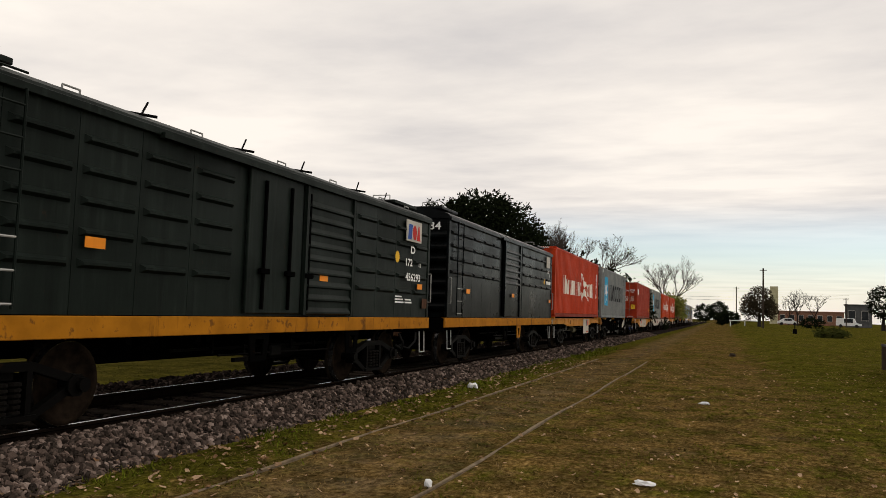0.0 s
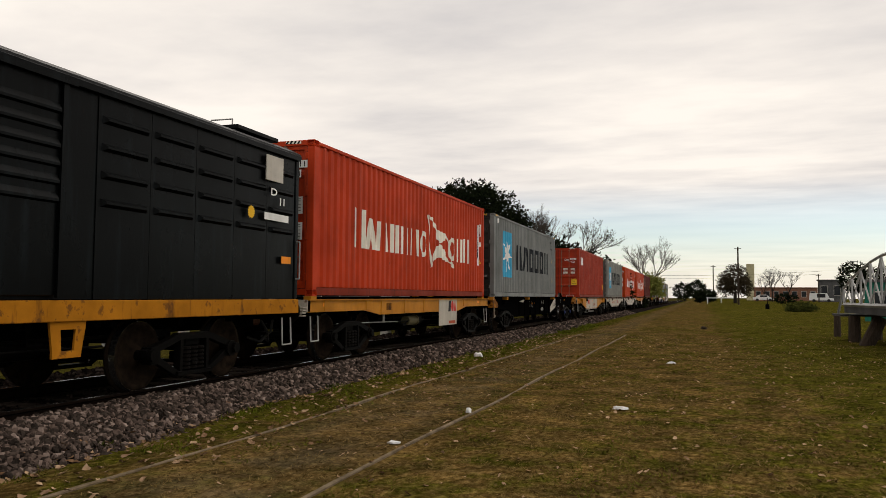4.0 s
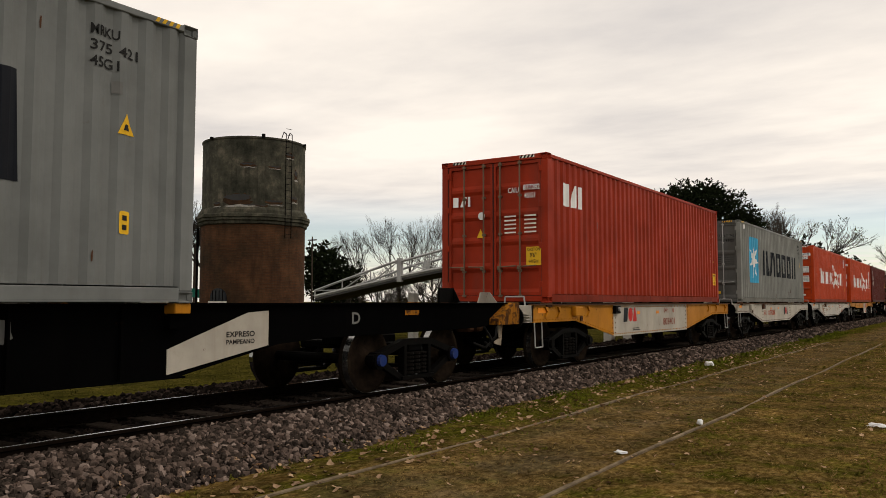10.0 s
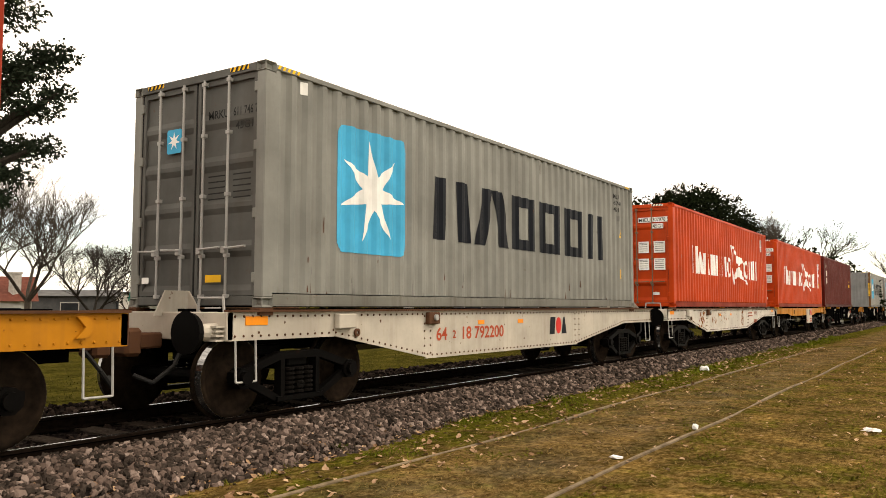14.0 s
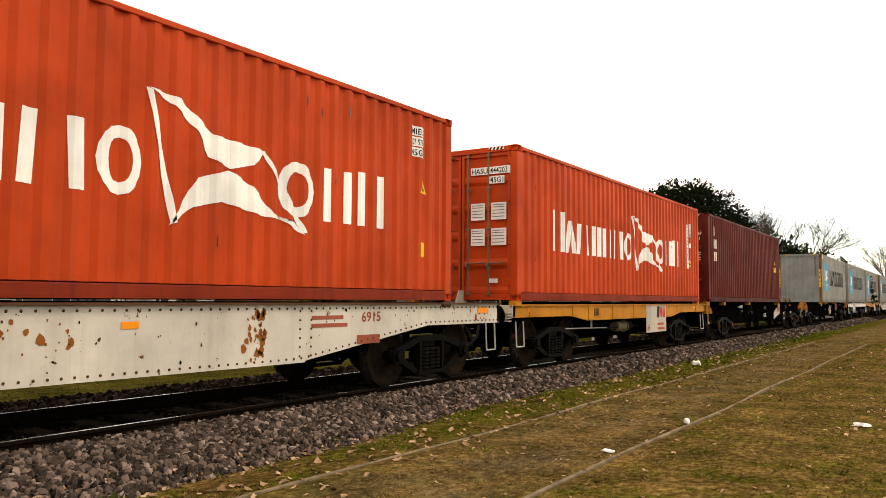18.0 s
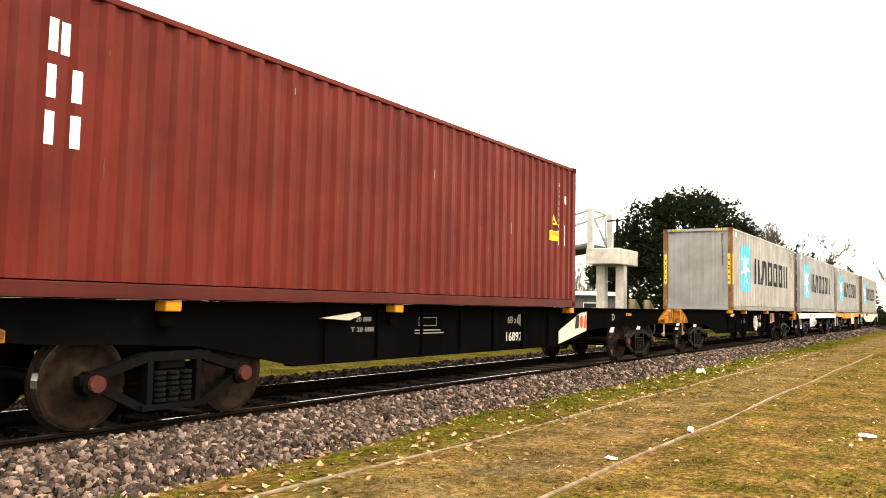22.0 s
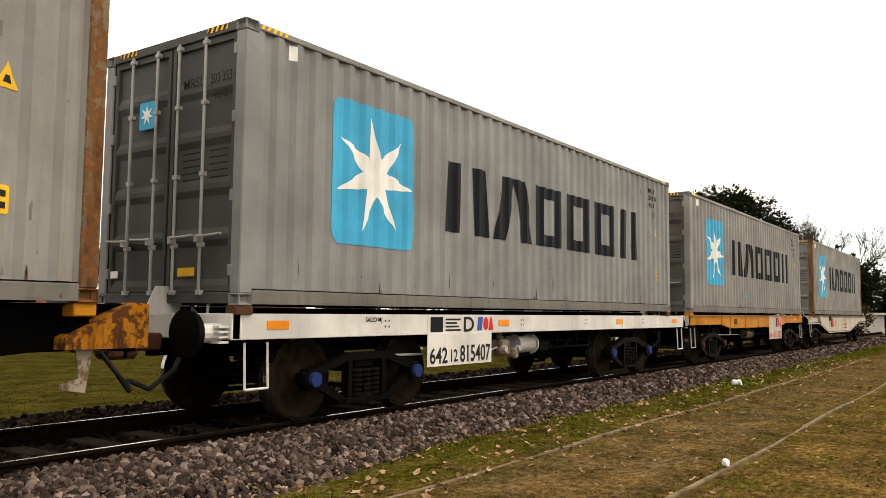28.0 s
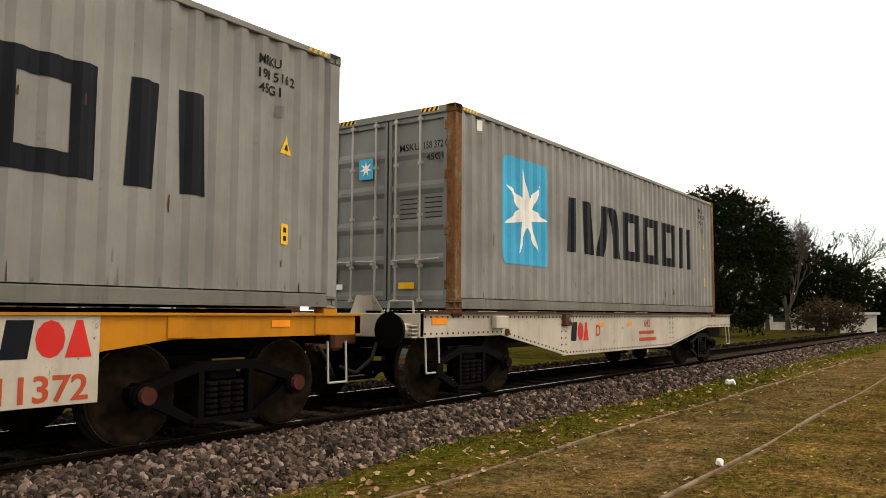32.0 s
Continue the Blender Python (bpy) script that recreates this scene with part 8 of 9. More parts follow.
    leafy_tree(x, y, blobs, 26000, 0.078, 70, "large evergreen tree with drooping leafy boughs", LEAF_FEATHERY, 0.45, 4.0, dense=0.2)


make_trees()


# ---- the brick water tower ----
def make_tower():
    cx, cy = at(47.15, 41.0)
    R, zc, zt = 2.60, 5.45, 9.35
    t = thing("water_tower", "round brick water tower with a peeling rendered tank", "water tower", pose(cx, cy, 0))
    shaft = part("shaft", lathe(bmesh.new(), [(-0.1, R - 0.05), (zc, R - 0.05), (zc, 1.0)], "z", 64), BRICK, t, "cylindrical brick shaft")
    to_cam = math.atan2(-cy, -cx)
    ring = [(zc - 0.22, R - 0.06), (zc - 0.18, R + 0.05), (zc - 0.06, R + 0.05), (zc - 0.02, R + 0.13), (zc + 0.10, R + 0.13), (zc + 0.13, R + 0.19), (zc + 0.26, R + 0.19), (zc + 0.30, R + 0.08), (zc + 0.46, R + 0.06), (zc + 0.58, R - 0.02), (zc + 0.6, R - 0.1)]
    b = lathe(bmesh.new(), ring, "z", 96)
    for v in b.verts:
        k = 1 + 0.018 * noise.noise((v.co.x * 2.3, v.co.y * 2.3, v.co.z * 5))
        v.co.x, v.co.y, v.co.z = v.co.x * k, v.co.y * k, v.co.z + 0.035 * noise.noise((v.co.x * 1.7, v.co.y * 1.7, 3))
    part("cornice", b, RENDER, t, "crumbling moulded cornice")
    part("tank", lathe(bmesh.new(), [(zc + 0.4, R - 0.08), (zt - 0.05, R - 0.08), (zt, R - 0.04), (zt + 0.08, R - 0.04), (zt + 0.08, R - 0.3), (zt - 0.4, R - 0.3)], "z", 64), RENDER, t, "grey rendered tank wall")

    def wrapped(name, outline, da, z, out, material, label):
        """A flat outline laid round the tank."""
        b = flat_polys([outline])
        us = [v.co.x for v in b.verts]
        u = min(us) + 0.1
        while u < max(us):
            bmesh.ops.bisect_plane(b, geom=b.verts[:] + b.edges[:] + b.faces[:], plane_co=(u, 0, 0), plane_no=(1, 0, 0), dist=1e-5)
            u += 0.1
        for v in b.verts:
            a = to_cam + da + v.co.x / R
            v.co = Vector(((R + out) * math.cos(a), (R + out) * math.sin(a), z + v.co.y))
        part(name, b, material, t, label)

    # where render fell: brick, shade painted as dark patch, light as pale lip below
    for k, (da, z, w, h) in enumerate(((-0.30, zc + 0.95, 0.85, 0.36), (-0.12, zc + 2.6, 0.42, 0.13), (0.38, zc + 2.55, 0.36, 0.10), (0.72, zc + 3.2, 0.3, 0.16), (0.40, zc + 0.85, 0.5, 0.15), (-0.75, zc + 0.75, 0.3, 0.14), (0.85, zc + 1.1, 0.3, 0.2), (0.9, zc + 2.3, 0.16, 0.3), (-0.1, zc + 0.66, 0.9, 0.07))):
        q = random.Random(k + 3)
        pts = [(w * math.cos(j * 0.3142) * rnd(q, 0.6, 1.15), h * math.sin(j * 0.3142) * rnd(q, 0.4, 1.2)) for j in range(20)]
        wrapped("bare_patch", pts, da, z, -0.070, BRICK, "patch where the render has fallen")
        wrapped("hollow", [(u * 0.9, v * 0.45 + h * 0.34) for u, v in pts], da, z, -0.064, BRIDGE_DARK, "shade under broken render, painted as a dark patch")
        lip = [(-w * 0.95, -h * 0.85), (-w * 0.4, -h * 1.05), (0.1 * w, -h * 0.9), (w * 0.6, -h * 1.1), (w, -h * 0.8), (w * 0.6, -h * 0.85), (0.1 * w, -h * 0.65), (-w * 0.4, -h * 0.8)]
        wrapped("broken_lip", lip, da, z, -0.060, CONCRETE, "broken edge of render, painted pale for caught light")
    # ladder with hoops at the rim
    a0 = to_cam + 0.62
    u = Vector((math.cos(a0), math.sin(a0), 0))
    w = Vector((-math.sin(a0), math.cos(a0), 0))
    b = bmesh.new()
    for s in (-0.18, 0.18):
        p = u * (R + 0.16) + w * s
        rod(b, p + Vector((0, 0, 4.6)), p + Vector((0, 0, zt + 0.3)), 0.022, sides=6)
        wire(b, [p + Vector((0, 0, zt + 0.3)), p - u * 0.18 + Vector((0, 0, zt + 0.42)), p - u * 0.36 + Vector((0, 0, zt + 0.1))], 0.022)
    lad = part("ladder", b, GRIME, t, "rusty iron ladder")
    for k in range(18):
        p = u * (R + 0.16) + Vector((0, 0, 4.8 + k * 0.3))
        part("rung", rod(bmesh.new(), p - w * 0.18, p + w * 0.18, 0.014, sides=5), GRIME, lad)
    a1 = to_cam - 1.42
    u1 = Vector((math.cos(a1), math.sin(a1), 0)) * (R + 0.1)
    part("down_pipe", wire(bmesh.new(), [u1 + Vector((0, 0, 0)), u1 + Vector((0, 0, zc - 0.3))], 0.06, 8), GRIME, t)
    a2 = to_cam - 0.66
    m = Matrix.Translation((math.cos(a2) * (R + 0.0), math.sin(a2) * (R + 0.0), 0)) @ Euler((0, 0, a2 + math.pi / 2)).to_matrix().to_4x4()
    b = bmesh.new()
    arch = [(-0.45, 1.55)] + [(-0.45 * math.cos(radians(k)), 1.75 + 0.45 * math.sin(radians(k))) for k in range(0, 181, 20)] + [(0.45, 1.55)]
    prism(b, arch, "y", -0.02, 0.1)
    win = part("arched_window", b, DARKGLASS, t, "arched window above the door")
    win.matrix_basis = m
    d = part("door", boxes((-0.45, 0.45, -0.05, 0.05, 0.0, 1.5, 0.01), (-0.52, 0.52, -0.07, 0.0, 1.5, 1.58)), WALL_PALE, t, "pale boarded door")
    d.matrix_basis = m
    b = bmesh.new()
    for x in (-0.3, -0.1, 0.1, 0.3):
        rod(b, (x, -0.04, 1.58), (x, -0.04, 2.1), 0.015, sides=5)
    g = part("window_bars", b, GRIME, t)
    g.matrix_basis = m
    for k, (da, hgt) in enumerate(((-0.9, 0.12), (0.15, 0.2), (1.2, 0.1))):
        a = to_cam + da
        part("rim_fitting", boxes((math.cos(a) * R - 0.06, math.cos(a) * R + 0.06, math.sin(a) * R - 0.06, math.sin(a) * R + 0.06, zt, zt + hgt)), GRIME, t)


make_tower()


# ---- the footbridge ramps behind the train ----
def truss_span(t, p0, p1, heights, width, deck=0.24, crossed=False, slim=1.0):
    """Two truss sides over a dark deck: posts of the heights given, chords between them, one diagonal a panel that leans to the middle, or two. p0, p1: deck level at each end."""
    p0, p1 = Vector(p0), Vector(p1)
    flat = Vector((p1.x - p0.x, p1.y - p0.y, 0)).normalized()
    across = Vector((-flat.y, flat.x, 0))
    up = Vector((0, 0, 1))
    panels = len(heights) - 1

    def foot(k):
        return p0.lerp(p1, k / panels)

    def top(k):
        return foot(k) + up * heights[k]

    for s in (0.0, width):
        o = across * s
        for k in range(panels):
            part("top_chord", rod(bmesh.new(), top(k) + o, top(k + 1) + o, 0.075 * slim, sides=4), BRIDGE_WHITE, t)
        part("bottom_chord", rod(bmesh.new(), p0 + o, p1 + o, 0.105 * slim, sides=4), BRIDGE_WHITE, t, "white steel bottom chord")
        for k in range(panels + 1):
            part("post", rod(bmesh.new(), foot(k) + o, top(k) + o, 0.055 * slim, sides=4), BRIDGE_WHITE, t)
            if k < panels:
                if crossed or k < panels / 2:
                    part("diagonal", rod(bmesh.new(), top(k) + o, foot(k + 1) + o, 0.04 * slim, sides=4), BRIDGE_WHITE, t)
                if crossed or k >= panels / 2:
                    part("diagonal", rod(bmesh.new(), foot(k) + o, top(k + 1) + o, 0.04 * slim, sides=4), BRIDGE_WHITE, t)
    b = bmesh.new()
    q = [p0, p1, p1 + across * width, p0 + across * width]
    lo = [b.verts.new(v - up * deck) for v in q]
    hi = [b.verts.new(v - up * 0.02) for v in q]
    b.faces.new(lo)
    b.faces.new(hi)
    for i in range(4):
        j = (i + 1) % 4
        b.faces.new((lo[i], lo[j], hi[j], hi[i]))
    part("deck", b, BRIDGE_DARK, t, "dark walkway deck")


def make_bridges():
    t = thing("footbridge_ramp", "white steel truss footbridge ramp on concrete pillars", "footbridge")
    a, b, c = Vector((-11.70, 27.88, 3.99)), Vector((-20.25, 27.05, 2.64)), Vector((-24.69, 26.62, 1.80))
    truss_span(t, a, b, [1.27, 1.07, 0.94, 0.86, 0.79, 0.71, 0.62], -2.0, 0.17, False, 0.72)
    truss_span(t, b, c, [0.70, 0.56, 0.42, 0.26], -2.0, 0.17, False, 0.72)
    # bracing across the upper end
    far = a + Vector((-0.19, 1.99, 0))
    for q0, q1 in ((1.27, 1.27), (0.1, 1.2), (1.2, 0.1)):
        part("portal_brace", rod(bmesh.new(), a + Vector((0, 0, q0)), far + Vector((0, 0, q1)), 0.05, sides=4), BRIDGE_WHITE, t)
    for p, w, z in ((a, 0.20, 3.78), (b, 0.22, 2.45)):
        for dx in ((0.08, 0.85) if p is a else (0.0,)):
            part("pillar", boxes((p.x + dx - 0.17, p.x + dx + 0.17, p.y + 0.8, p.y + 1.15, -0.1, z - 0.5, 0.02)), CONCRETE, t, "square concrete pillar")
        if p is a:
            part("pier_cap", boxes((p.x - 0.17, p.x + 1.10, p.y - 0.05, p.y + 2.1, z - 0.6, z, 0.03)), CONCRETE, t, "concrete pier cap")
        for dy in (0.0, 2.0):
            part("end_post", boxes((p.x - 0.1, p.x + 0.1, p.y + dy - 0.1, p.y + dy + 0.1, z - 0.05, p.z + (1.3 if p is a else 0.78))), BRIDGE_WHITE, t, "white square end post")
    lx, ly = at(20.9, 31.0)
    lamp = thing("street_lamp", "slim dark lamp pole beside the pier", "lamp", pose(lx, ly, 0))
    part("pole", rod(bmesh.new(), (0, 0, -0.1), (0, 0, 5.0), 0.07, 0.05, 8), GRIME, lamp)
    part("arm", wire(bmesh.new(), [(-0.4, 0, 4.9), (0.5, 0, 4.95)], 0.03), GRIME, lamp)
    # the arched span standing on timber posts in the field
    t = thing("arched_truss_span", "white arched truss span resting on timber posts", "truss")
    truss_span(t, (5.2, 33.0, 1.36), (5.6, 17.0, 1.36), [0.60 + 1.02 * 4 * (k / 11) * (1 - k / 11) for k in range(12)], 1.9, 0.3, True, 0.7)
    part("end_bar", rod(bmesh.new(), (5.2, 34.4, 1.0), (5.2, 33.0, 2.0), 0.05, sides=4), BRIDGE_WHITE, t)
    part("end_bar", rod(bmesh.new(), (7.1, 34.4, 1.0), (7.1, 33.0, 2.0), 0.05, sides=4), BRIDGE_WHITE, t)
    part("end_plate", boxes((5.0, 7.2, 32.6, 34.6, 0.92, 1.0)), BRIDGE_DARK, t)
    for i, (x, y, w, lean) in enumerate(((5.45, 36.4, 0.14, 0), (5.4, 32.2, 0.22, 0), (6.5, 34.2, 0.2, 0), (5.9, 30.2, 0.24, 0.5), (6.9, 31.4, 0.24, 0), (5.8, 27.0, 0.26, 0), (7.0, 27.0, 0.26, 0), (5.8, 21.0, 0.26, 0), (7.0, 21.0, 0.26, 0))):
        b = rod(bmesh.new(), (x - lean, y, -0.1), (x, y, 0.96 if y > 31.5 else 0.95), w, w * 0.9, 9)
        part("timber_post", b, TIMBER, t, "thick weathered timber post")


make_bridges()


# ---- buildings and street things far off ----
def house(name, label, bearing, dist, w, d, h, wall, roof, rise=0.0, turn=0.0, windows=0, flat=True, wall_label=""):
    x, y = at(bearing, dist)
    g = ground_height(x, y)
    t = thing(name, label, "building", pose(x, y, g, 0, 0, bearing + turn))
    part("wall", boxes((-w / 2, w / 2, 0, d, -0.3, h)), wall, t, wall_label)
    if rise:
        b = prism(bmesh.new(), [(-0.4, h - 0.05), (d + 0.4, h - 0.05), (d / 2, h + rise)], "x", -w / 2 - 0.4, w / 2 + 0.4)
    else:
        b = boxes((-w / 2 - 0.25, w / 2 + 0.25, -0.25, d + 0.25, h, h + 0.18))
    part("roof", b, roof, t)
    for k in range(windows):
        u = -w / 2 + (k + 0.5) * w / windows
        ww, z0, z1 = min(1.3, w / windows * 0.5), h * 0.32, h * 0.74
        wn = part("window", boxes((u - ww / 2 - 0.06, u + ww / 2 + 0.06, -0.06, 0.02, z0 - 0.08, z1 + 0.08)), WALL_PALE, t)
        part("pane", boxes((u - ww / 2, u + ww / 2, -0.075, -0.055, z0, z1)), DARKGLASS, wn)
    return t


def car(label, bearing, dist, length, height, turn, van):
    x, y = at(bearing, dist)
    t = thing("van" if van else "car", label, "vehicle", pose(x, y, ground_height(x, y), 0, 0, bearing + turn), "parked vehicles")
    L, H = length / 2, height
    prof = [(-L, 0.35), (L, 0.35), (L, 0.75), (L * 0.62, 0.9)] + ([(L * 0.42, H), (-L * 0.95, H), (-L, 0.8)] if van else [(L * 0.3, H), (-L * 0.4, H), (-L * 0.78, 0.95), (-L, 0.85)])
    part("body", prism(bmesh.new(), prof, "y", -0.82, 0.82), CARWHITE, t)
    part("side_window", boxes((-L * 0.35, L * 0.35, -0.84, 0.84, 0.95, H - 0.12)), DARKGLASS, t)
    for u in (-L * 0.62, L * 0.62):
        for s in (-0.8, 0.8):
            part("wheel", rod(bmesh.new(), (u, s - 0.1, 0.31), (u, s + 0.1, 0.31), 0.31, sides=14), TYRE, t)


def make_distance():
    house("brick_building", "long low brick building with a row of windows", -5.4, 215, 14.5, 8, 3.2, WALL_BRICK, WALL_BRICK, 0, 0, 7)
    house("dark_house", "two-storey dark house among trees", -8.1, 190, 5.0, 8, 4.6, WALL_DARK, WALL_DARK, 0, 0, 2)
    house("shed", "dark shed with a pale roof beyond the yard", 24.2, 60, 7.0, 6, 2.5, WALL_DARK, ROOF_METAL, 0.3, 8, 2)
    house("shed", "low shed with a pale metal roof", 28.4, 62, 9.0, 6, 2.2, WALL_DARK, ROOF_METAL, 0.3, 4, 3)
    house("cottage", "cottage with a red tiled roof and chimney", 64.2, 60, 7.5, 7, 1.9, WALL_PALE, ROOF_RED, 1.7, 0, 3)
    x, y = at(61.6, 61)
    part("chimney", boxes((-0.28, 0.28, -0.28, 0.28, 1.5, 3.7), (-0.34, 0.34, -0.34, 0.34, 3.7, 3.82)), CONCRETE, thing("chimney", "pale square chimney on the cottage", "chimney", pose(x, y, 0)))
    house("shed", "dark shed among bare trees", 58.4, 72, 7.0, 5, 2.4, WALL_DARK, WALL_DARK, 0.5, 0, 1)
    house("house", "flat-roofed pale house beyond the yard", 54.0, 95, 9.0, 6, 2.9, WALL_PALE, WALL_DARK, 0, 0, 3)
    house("house", "pale low house behind scrub", 11.2, 92, 6.0, 5, 2.6, WALL_PALE, ROOF_RED, 1.0, 0, 2)
    house("wall", "low pale boundary wall beside the track", 7.7, 74, 2.6, 0.3, 1.6, WALL_PALE, WALL_PALE, 0, 0, 0)
    house("kiosk", "dark green cabin by the path", -11.2, 60, 2.4, 2.4, 2.6, TARP, WALL_DARK, 0, 0, 1)
    # tarpaulin stall beside the tower
    x, y = at(52.4, 50)
    t = thing("market_stall", "stall under a green tarpaulin", "stall", pose(x, y, 0, 0, 0, 52))
    part("tarpaulin", prism(bmesh.new(), [(-2.2, 1.85), (-2.1, 2.4), (-0.7, 2.25), (0.2, 2.45), (1.5, 2.3), (2.3, 2.45), (2.3, 1.7), (0.6, 1.9), (-0.8, 1.75)], "y", -0.3, 2.4), TARP, t, "sagging green tarpaulin")
    for u in (-2.0, 0.0, 2.1):
        part("post", rod(bmesh.new(), (u, 0, 0), (u, 0, 2.0), 0.05, sides=6), WALL_PALE, t)
    part("counter", boxes((-1.8, -0.4, 0.2, 0.8, 0.0, 1.75)), WALL_PALE, t)
    # poles, mast, tall concrete tank
    for b, d, h, r, lb in ((-2.5, 132, 9.0, 0.13, "tall bare timber pole in the field"), (-0.9, 175, 7.6, 0.12, "timber pole by the level crossing"), (52.55, 72, 5.4, 0.1, "slim dark pole behind the yard"), (43.0, 70, 7.2, 0.07, "slim dark pole beside the conifers"), (56.3, 90, 5.0, 0.1, "timber pole among houses"), (-7.4, 180, 5.8, 0.1, "street pole by the road"), (66, 66, 6.3, 0.1, "timber pole that carries a wire"), (51, 68, 6.3, 0.1, "timber pole behind the brick tower")):
        x, y = at(b, d)
        g = ground_height(x, y)
        t = thing("pole", lb, "pole", pose(x, y, g))
        part("shaft", rod(bmesh.new(), (0, 0, -0.2), (0, 0, h), r * 1.1, r * 0.8, 8), TIMBER, t)
        part("cross_arm", boxes((-0.5, 0.5, -0.05, 0.05, h - 0.35, h - 0.25)), TIMBER, t)
    x, y = at(54.4, 120)
    t = thing("antenna_mast", "lattice antenna mast on a rooftop", "mast", pose(x, y, 0))
    b = bmesh.new()
    for k in range(3):
        a = k * 2.094
        rod(b, (0.35 * math.cos(a), 0.35 * math.sin(a), 0), (0.22 * math.cos(a), 0.22 * math.sin(a), 8.0), 0.05, sides=5)
        for j in range(8):
            a2 = a + 2.094
            rod(b, (0.33 * math.cos(a), 0.33 * math.sin(a), j), (0.31 * math.cos(a2), 0.31 * math.sin(a2), j + 1), 0.025, sides=4)
    part("lattice", b, GALV, t)
    part("panel_antenna", boxes((-0.75, -0.55, -0.1, 0.1, 7.6, 9.0), (0.55, 0.75, -0.1, 0.1, 7.6, 9.0), (-0.1, 0.1, -0.5, -0.4, 7.6, 9.0), (-0.75, 0.75, -0.03, 0.03, 8.0, 8.06)), GALV, t)
    x, y = at(-3.25, 255)
    t = thing("concrete_water_tower", "tall pale concrete water tower in the distance", "water tower", pose(x, y, 0))
    b = boxes((-1.05, 1.05, -1.05, 1.05, 0, 11.7))
    part("shaft", b, TANK_CREAM, t)
    for k in range(5):
        part("band", boxes((-1.1, 1.1, -1.1, 1.1, 2.2 + k * 2.1, 2.35 + k * 2.1)), TANK_CREAM, t)
    car("white hatchback parked by the road", -4.05, 190, 4.2, 1.45, 3, False)
    car("white delivery van parked by the road", -7.55, 185, 4.6, 1.85, -4, True)
    # level-crossing barrier and bins by the road
    x, y = at(-1.4, 150)
    t = thing("crossing_barrier", "white level-crossing barrier by the road", "barrier", pose(x, y, ground_height(x, y)))
    part("beam", boxes((-2.5, 2.5, -0.05, 0.05, 0.85, 1.0)), CARWHITE, t)
    for u in (-2.3, 0.0, 2.3):
        part("post", boxes((u - 0.08, u + 0.08, -0.08, 0.08, -0.1, 0.95)), CARWHITE, t)
    x, y = at(-4.3, 100)
    t = thing("signal_post", "short dark post with a box in the field", "post", pose(x, y, ground_height(x, y)))
    part("shaft", rod(bmesh.new(), (0, 0, -0.1), (0, 0, 1.3), 0.05, sides=6), GRIME, t)
    part("box", boxes((-0.22, 0.22, -0.15, 0.15, 0.0, 0.55, 0.03)), GRIME, t)
    # overhead wires across the far end of the line
    for z, d0 in ((7.2, 0.0), (6.6, 0.3)):
        b = bmesh.new()
        pts = [(-30 + k * 4.5, 178 + 0.2 * k, z - 0.9 * math.sin(math.pi * k / 12)) for k in range(13)]
        wire(b, pts, 0.022, 4)
        bmesh.ops.remove_doubles(b, verts=b.verts, dist=0.03)
        solo("overhead_wire", b, RUBBER, "thin sagging wire over the far crossing", "wire")
    b = bmesh.new()
    (x0, y0), (x1, y1) = at(66, 66), at(51, 68)
    wire(b, [(x0 + (x1 - x0) * k / 10, y0 + (y1 - y0) * k / 10, 6.2 - 0.7 * math.sin(math.pi * k / 10)) for k in range(11)], 0.02, 4)
    solo("overhead_wire", b, RUBBER, "thin sagging wire behind the yard", "wire")


make_distance()


# ---- two birds that cross the sky ----
BIRDS = []


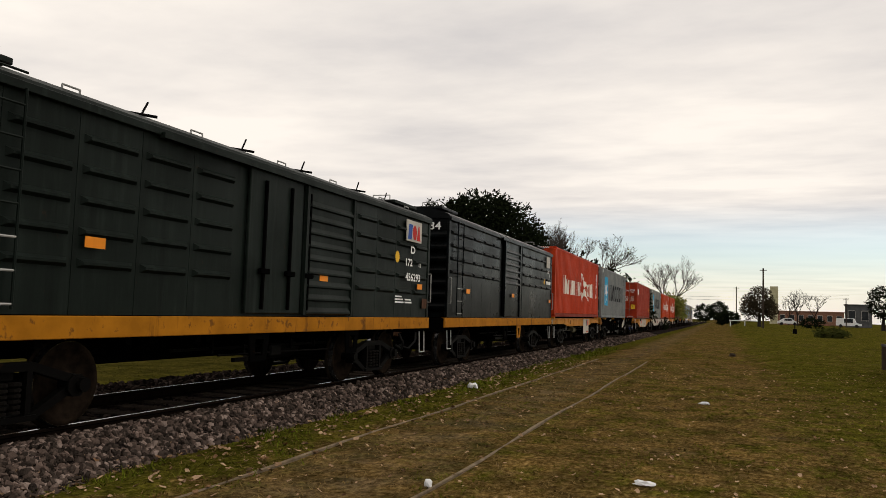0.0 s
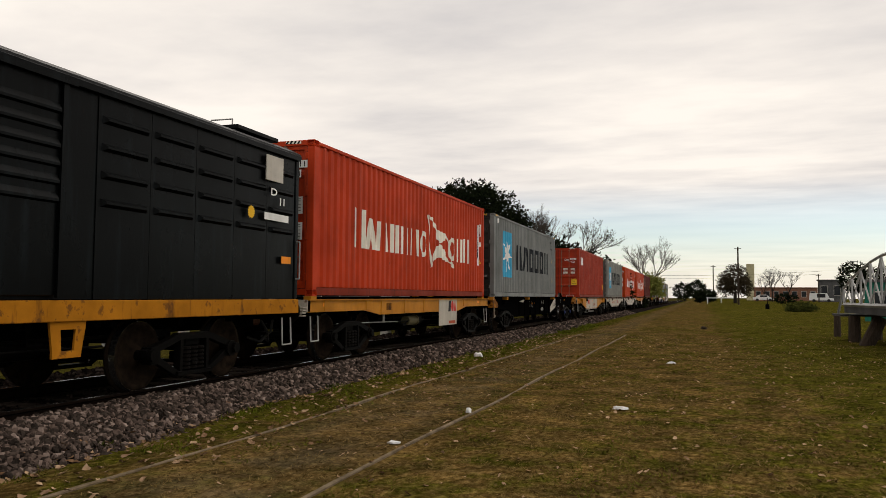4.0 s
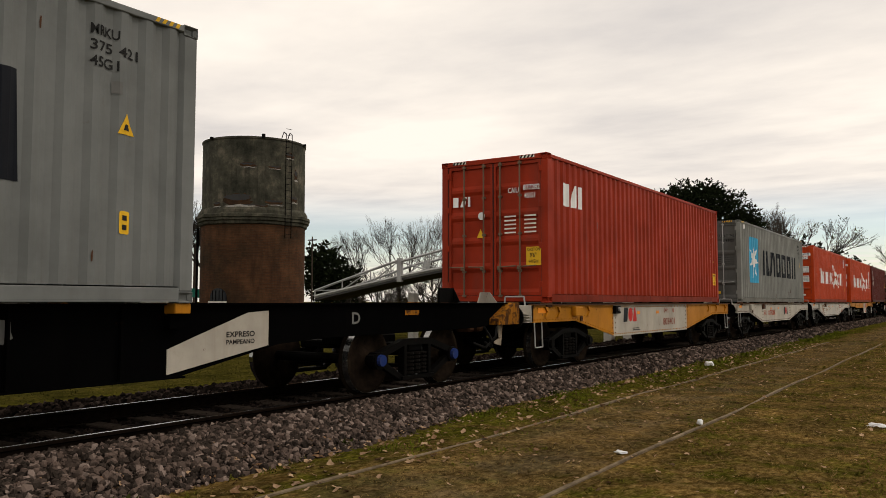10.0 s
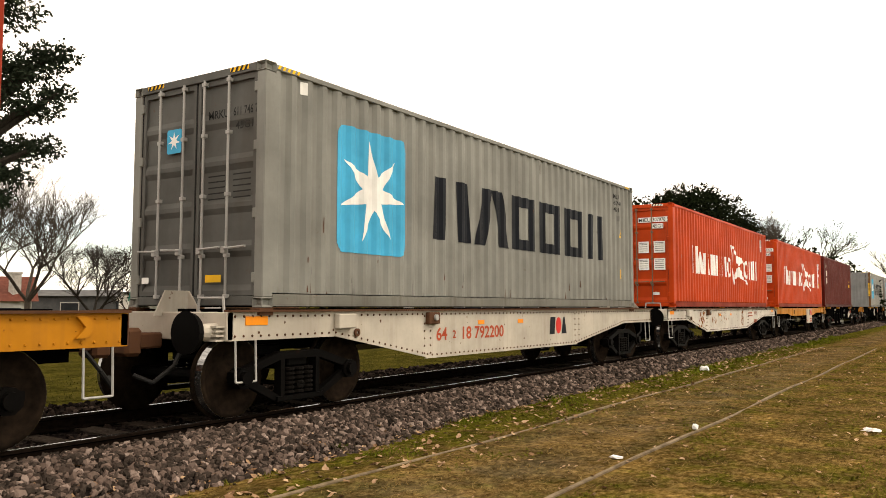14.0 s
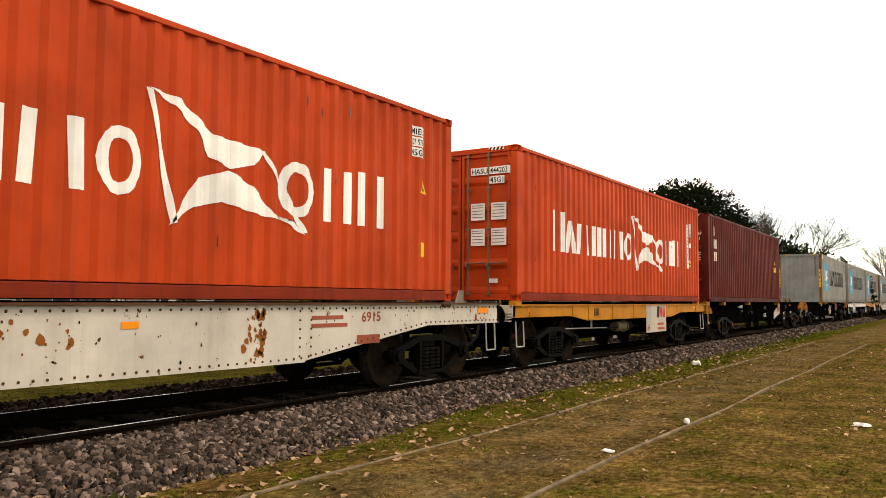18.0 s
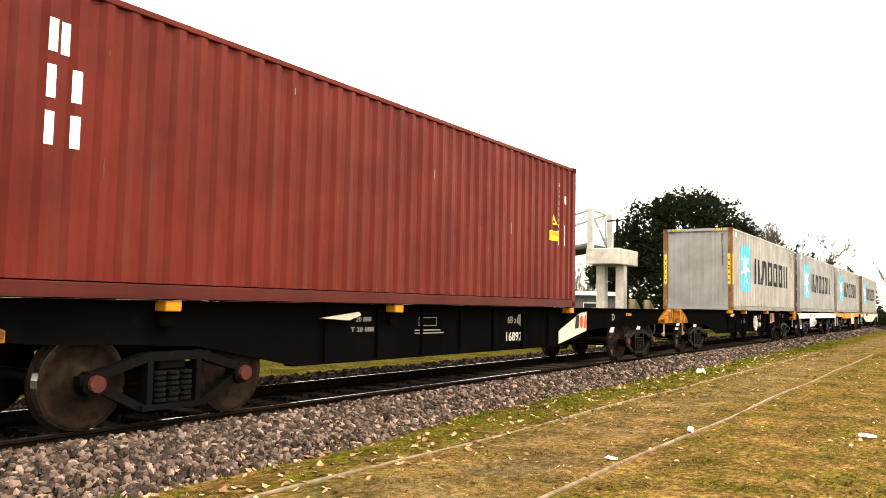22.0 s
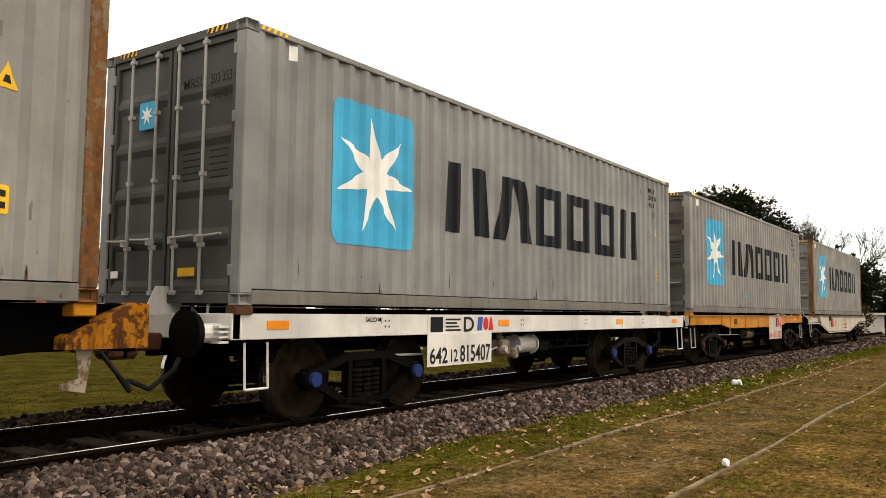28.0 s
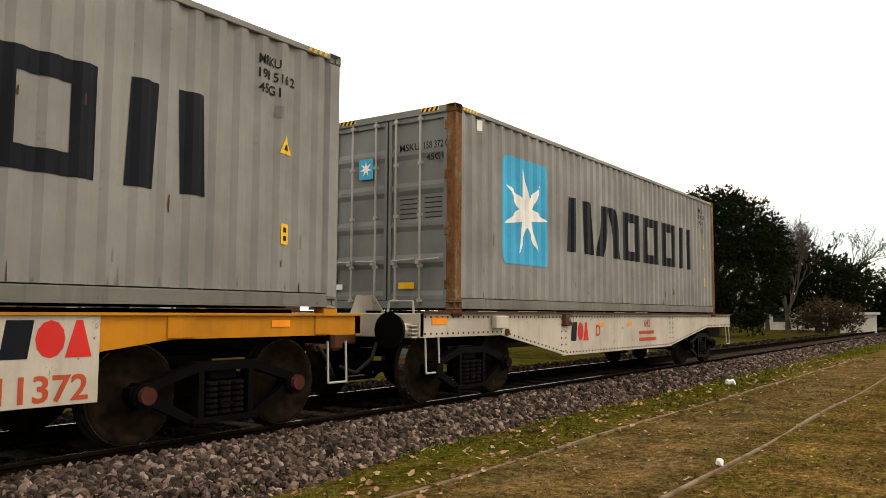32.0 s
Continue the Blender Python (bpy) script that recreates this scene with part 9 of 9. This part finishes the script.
def make_bird(rows):
    """A small dark bird with spread wings; it faces +y."""
    b = thing("bird", "small slate-grey bird in flight", "bird", pose(*rows[0][1:]), "birds")
    part("body", lathe(bmesh.new(), [(-0.13, 0.008), (-0.08, 0.035), (0.0, 0.052), (0.07, 0.04), (0.11, 0.026), (0.14, 0.028), (0.165, 0.01)], "x", 10), FEATHER, b, smooth=True).matrix_basis = pose(0, 0, 0, 0, 0, 90)
    part("tail", prism(bmesh.new(), [(-0.02, -0.11), (0.02, -0.11), (0.05, -0.23), (-0.05, -0.23)], "z", -0.006, 0.004), FEATHER, b)
    for s in (1, -1):
        wing = part("wing", prism(bmesh.new(), [(0.0, 0.05), (s * 0.15, 0.08), (s * 0.33, -0.02), (s * 0.16, -0.07), (0.0, -0.06)][::s], "z", -0.004, 0.004), FEATHER, b)
        wing.matrix_basis = pose(s * 0.03, 0, 0.02)
        BIRDS.append((wing, s, None))
    BIRDS.append((b, 0, rows))


make_bird([(0, -95.0, 8.0, 9.0), (6.4, -31.84, 33.9, 15.27), (6.8, -30.72, 33.7, 16.44), (7.2, -30.74, 33.09, 17.41), (7.6, -32.86, 31.39, 18.61), (9.0, -42.0, 22.0, 26.0), (32, -60.0, -90.0, 30.0)])
make_bird([(0, -110.0, -50.0, 18.0), (10.8, -27.41, 16.96, 10.37), (11.0, -26.29, 17.77, 9.93), (11.2, -25.29, 18.35, 9.67), (12.0, -21.5, 20.5, 7.0), (13.5, -18.0, 21.0, 3.2), (14.2, -16.5, 19.0, 3.5), (15.5, -18.0, 14.0, 4.0), (32, -120.0, -60.0, 9.0)])


# ---- what moves: the train, and the wheels under it ----
def run_at(t):
    for (t0, s0), (t1, s1) in zip(RUN, RUN[1:]):
        if t <= t1:
            return s0 + (s1 - s0) * (t - t0) / (t1 - t0)
    return RUN[-1][1]


def look_along(r, q):
    """A bird's pose on its way from one row to the next."""
    turn = math.degrees(math.atan2(-(q[1] - r[1]), q[2] - r[2])) if q is not r else 180.0
    return pose(r[1], r[2], r[3], 8, 0, turn)


def motions():
    for ob, s, z in TRAIN:
        walk(ob, [(t, pose(TRACK_X, s - r, z)) for t, r in RUN])
    for ob, s, rows in BIRDS:
        if rows:
            walk(ob, [(r[0], look_along(r, q)) for r, q in zip(rows, rows[1:] + rows[-1:])])
        else:
            walk(ob, [(0.05 * k, pose(s * 0.03, 0, 0.02, 0, -s * 38 * math.sin(1.75 * k), 0)) for k in range(641)])
    n = 321
    spin = []
    for k in range(n):
        t = 32.0 * k / (n - 1)
        spin.append((t, math.degrees((run_at(t) - RUN[0][1]) / WR)))
    for ws in WHEELSETS:
        y = ws.matrix_basis.translation.y
        walk(ws, [(t, pose(0, y, WR, a + y * 40)) for t, a in spin])


motions()
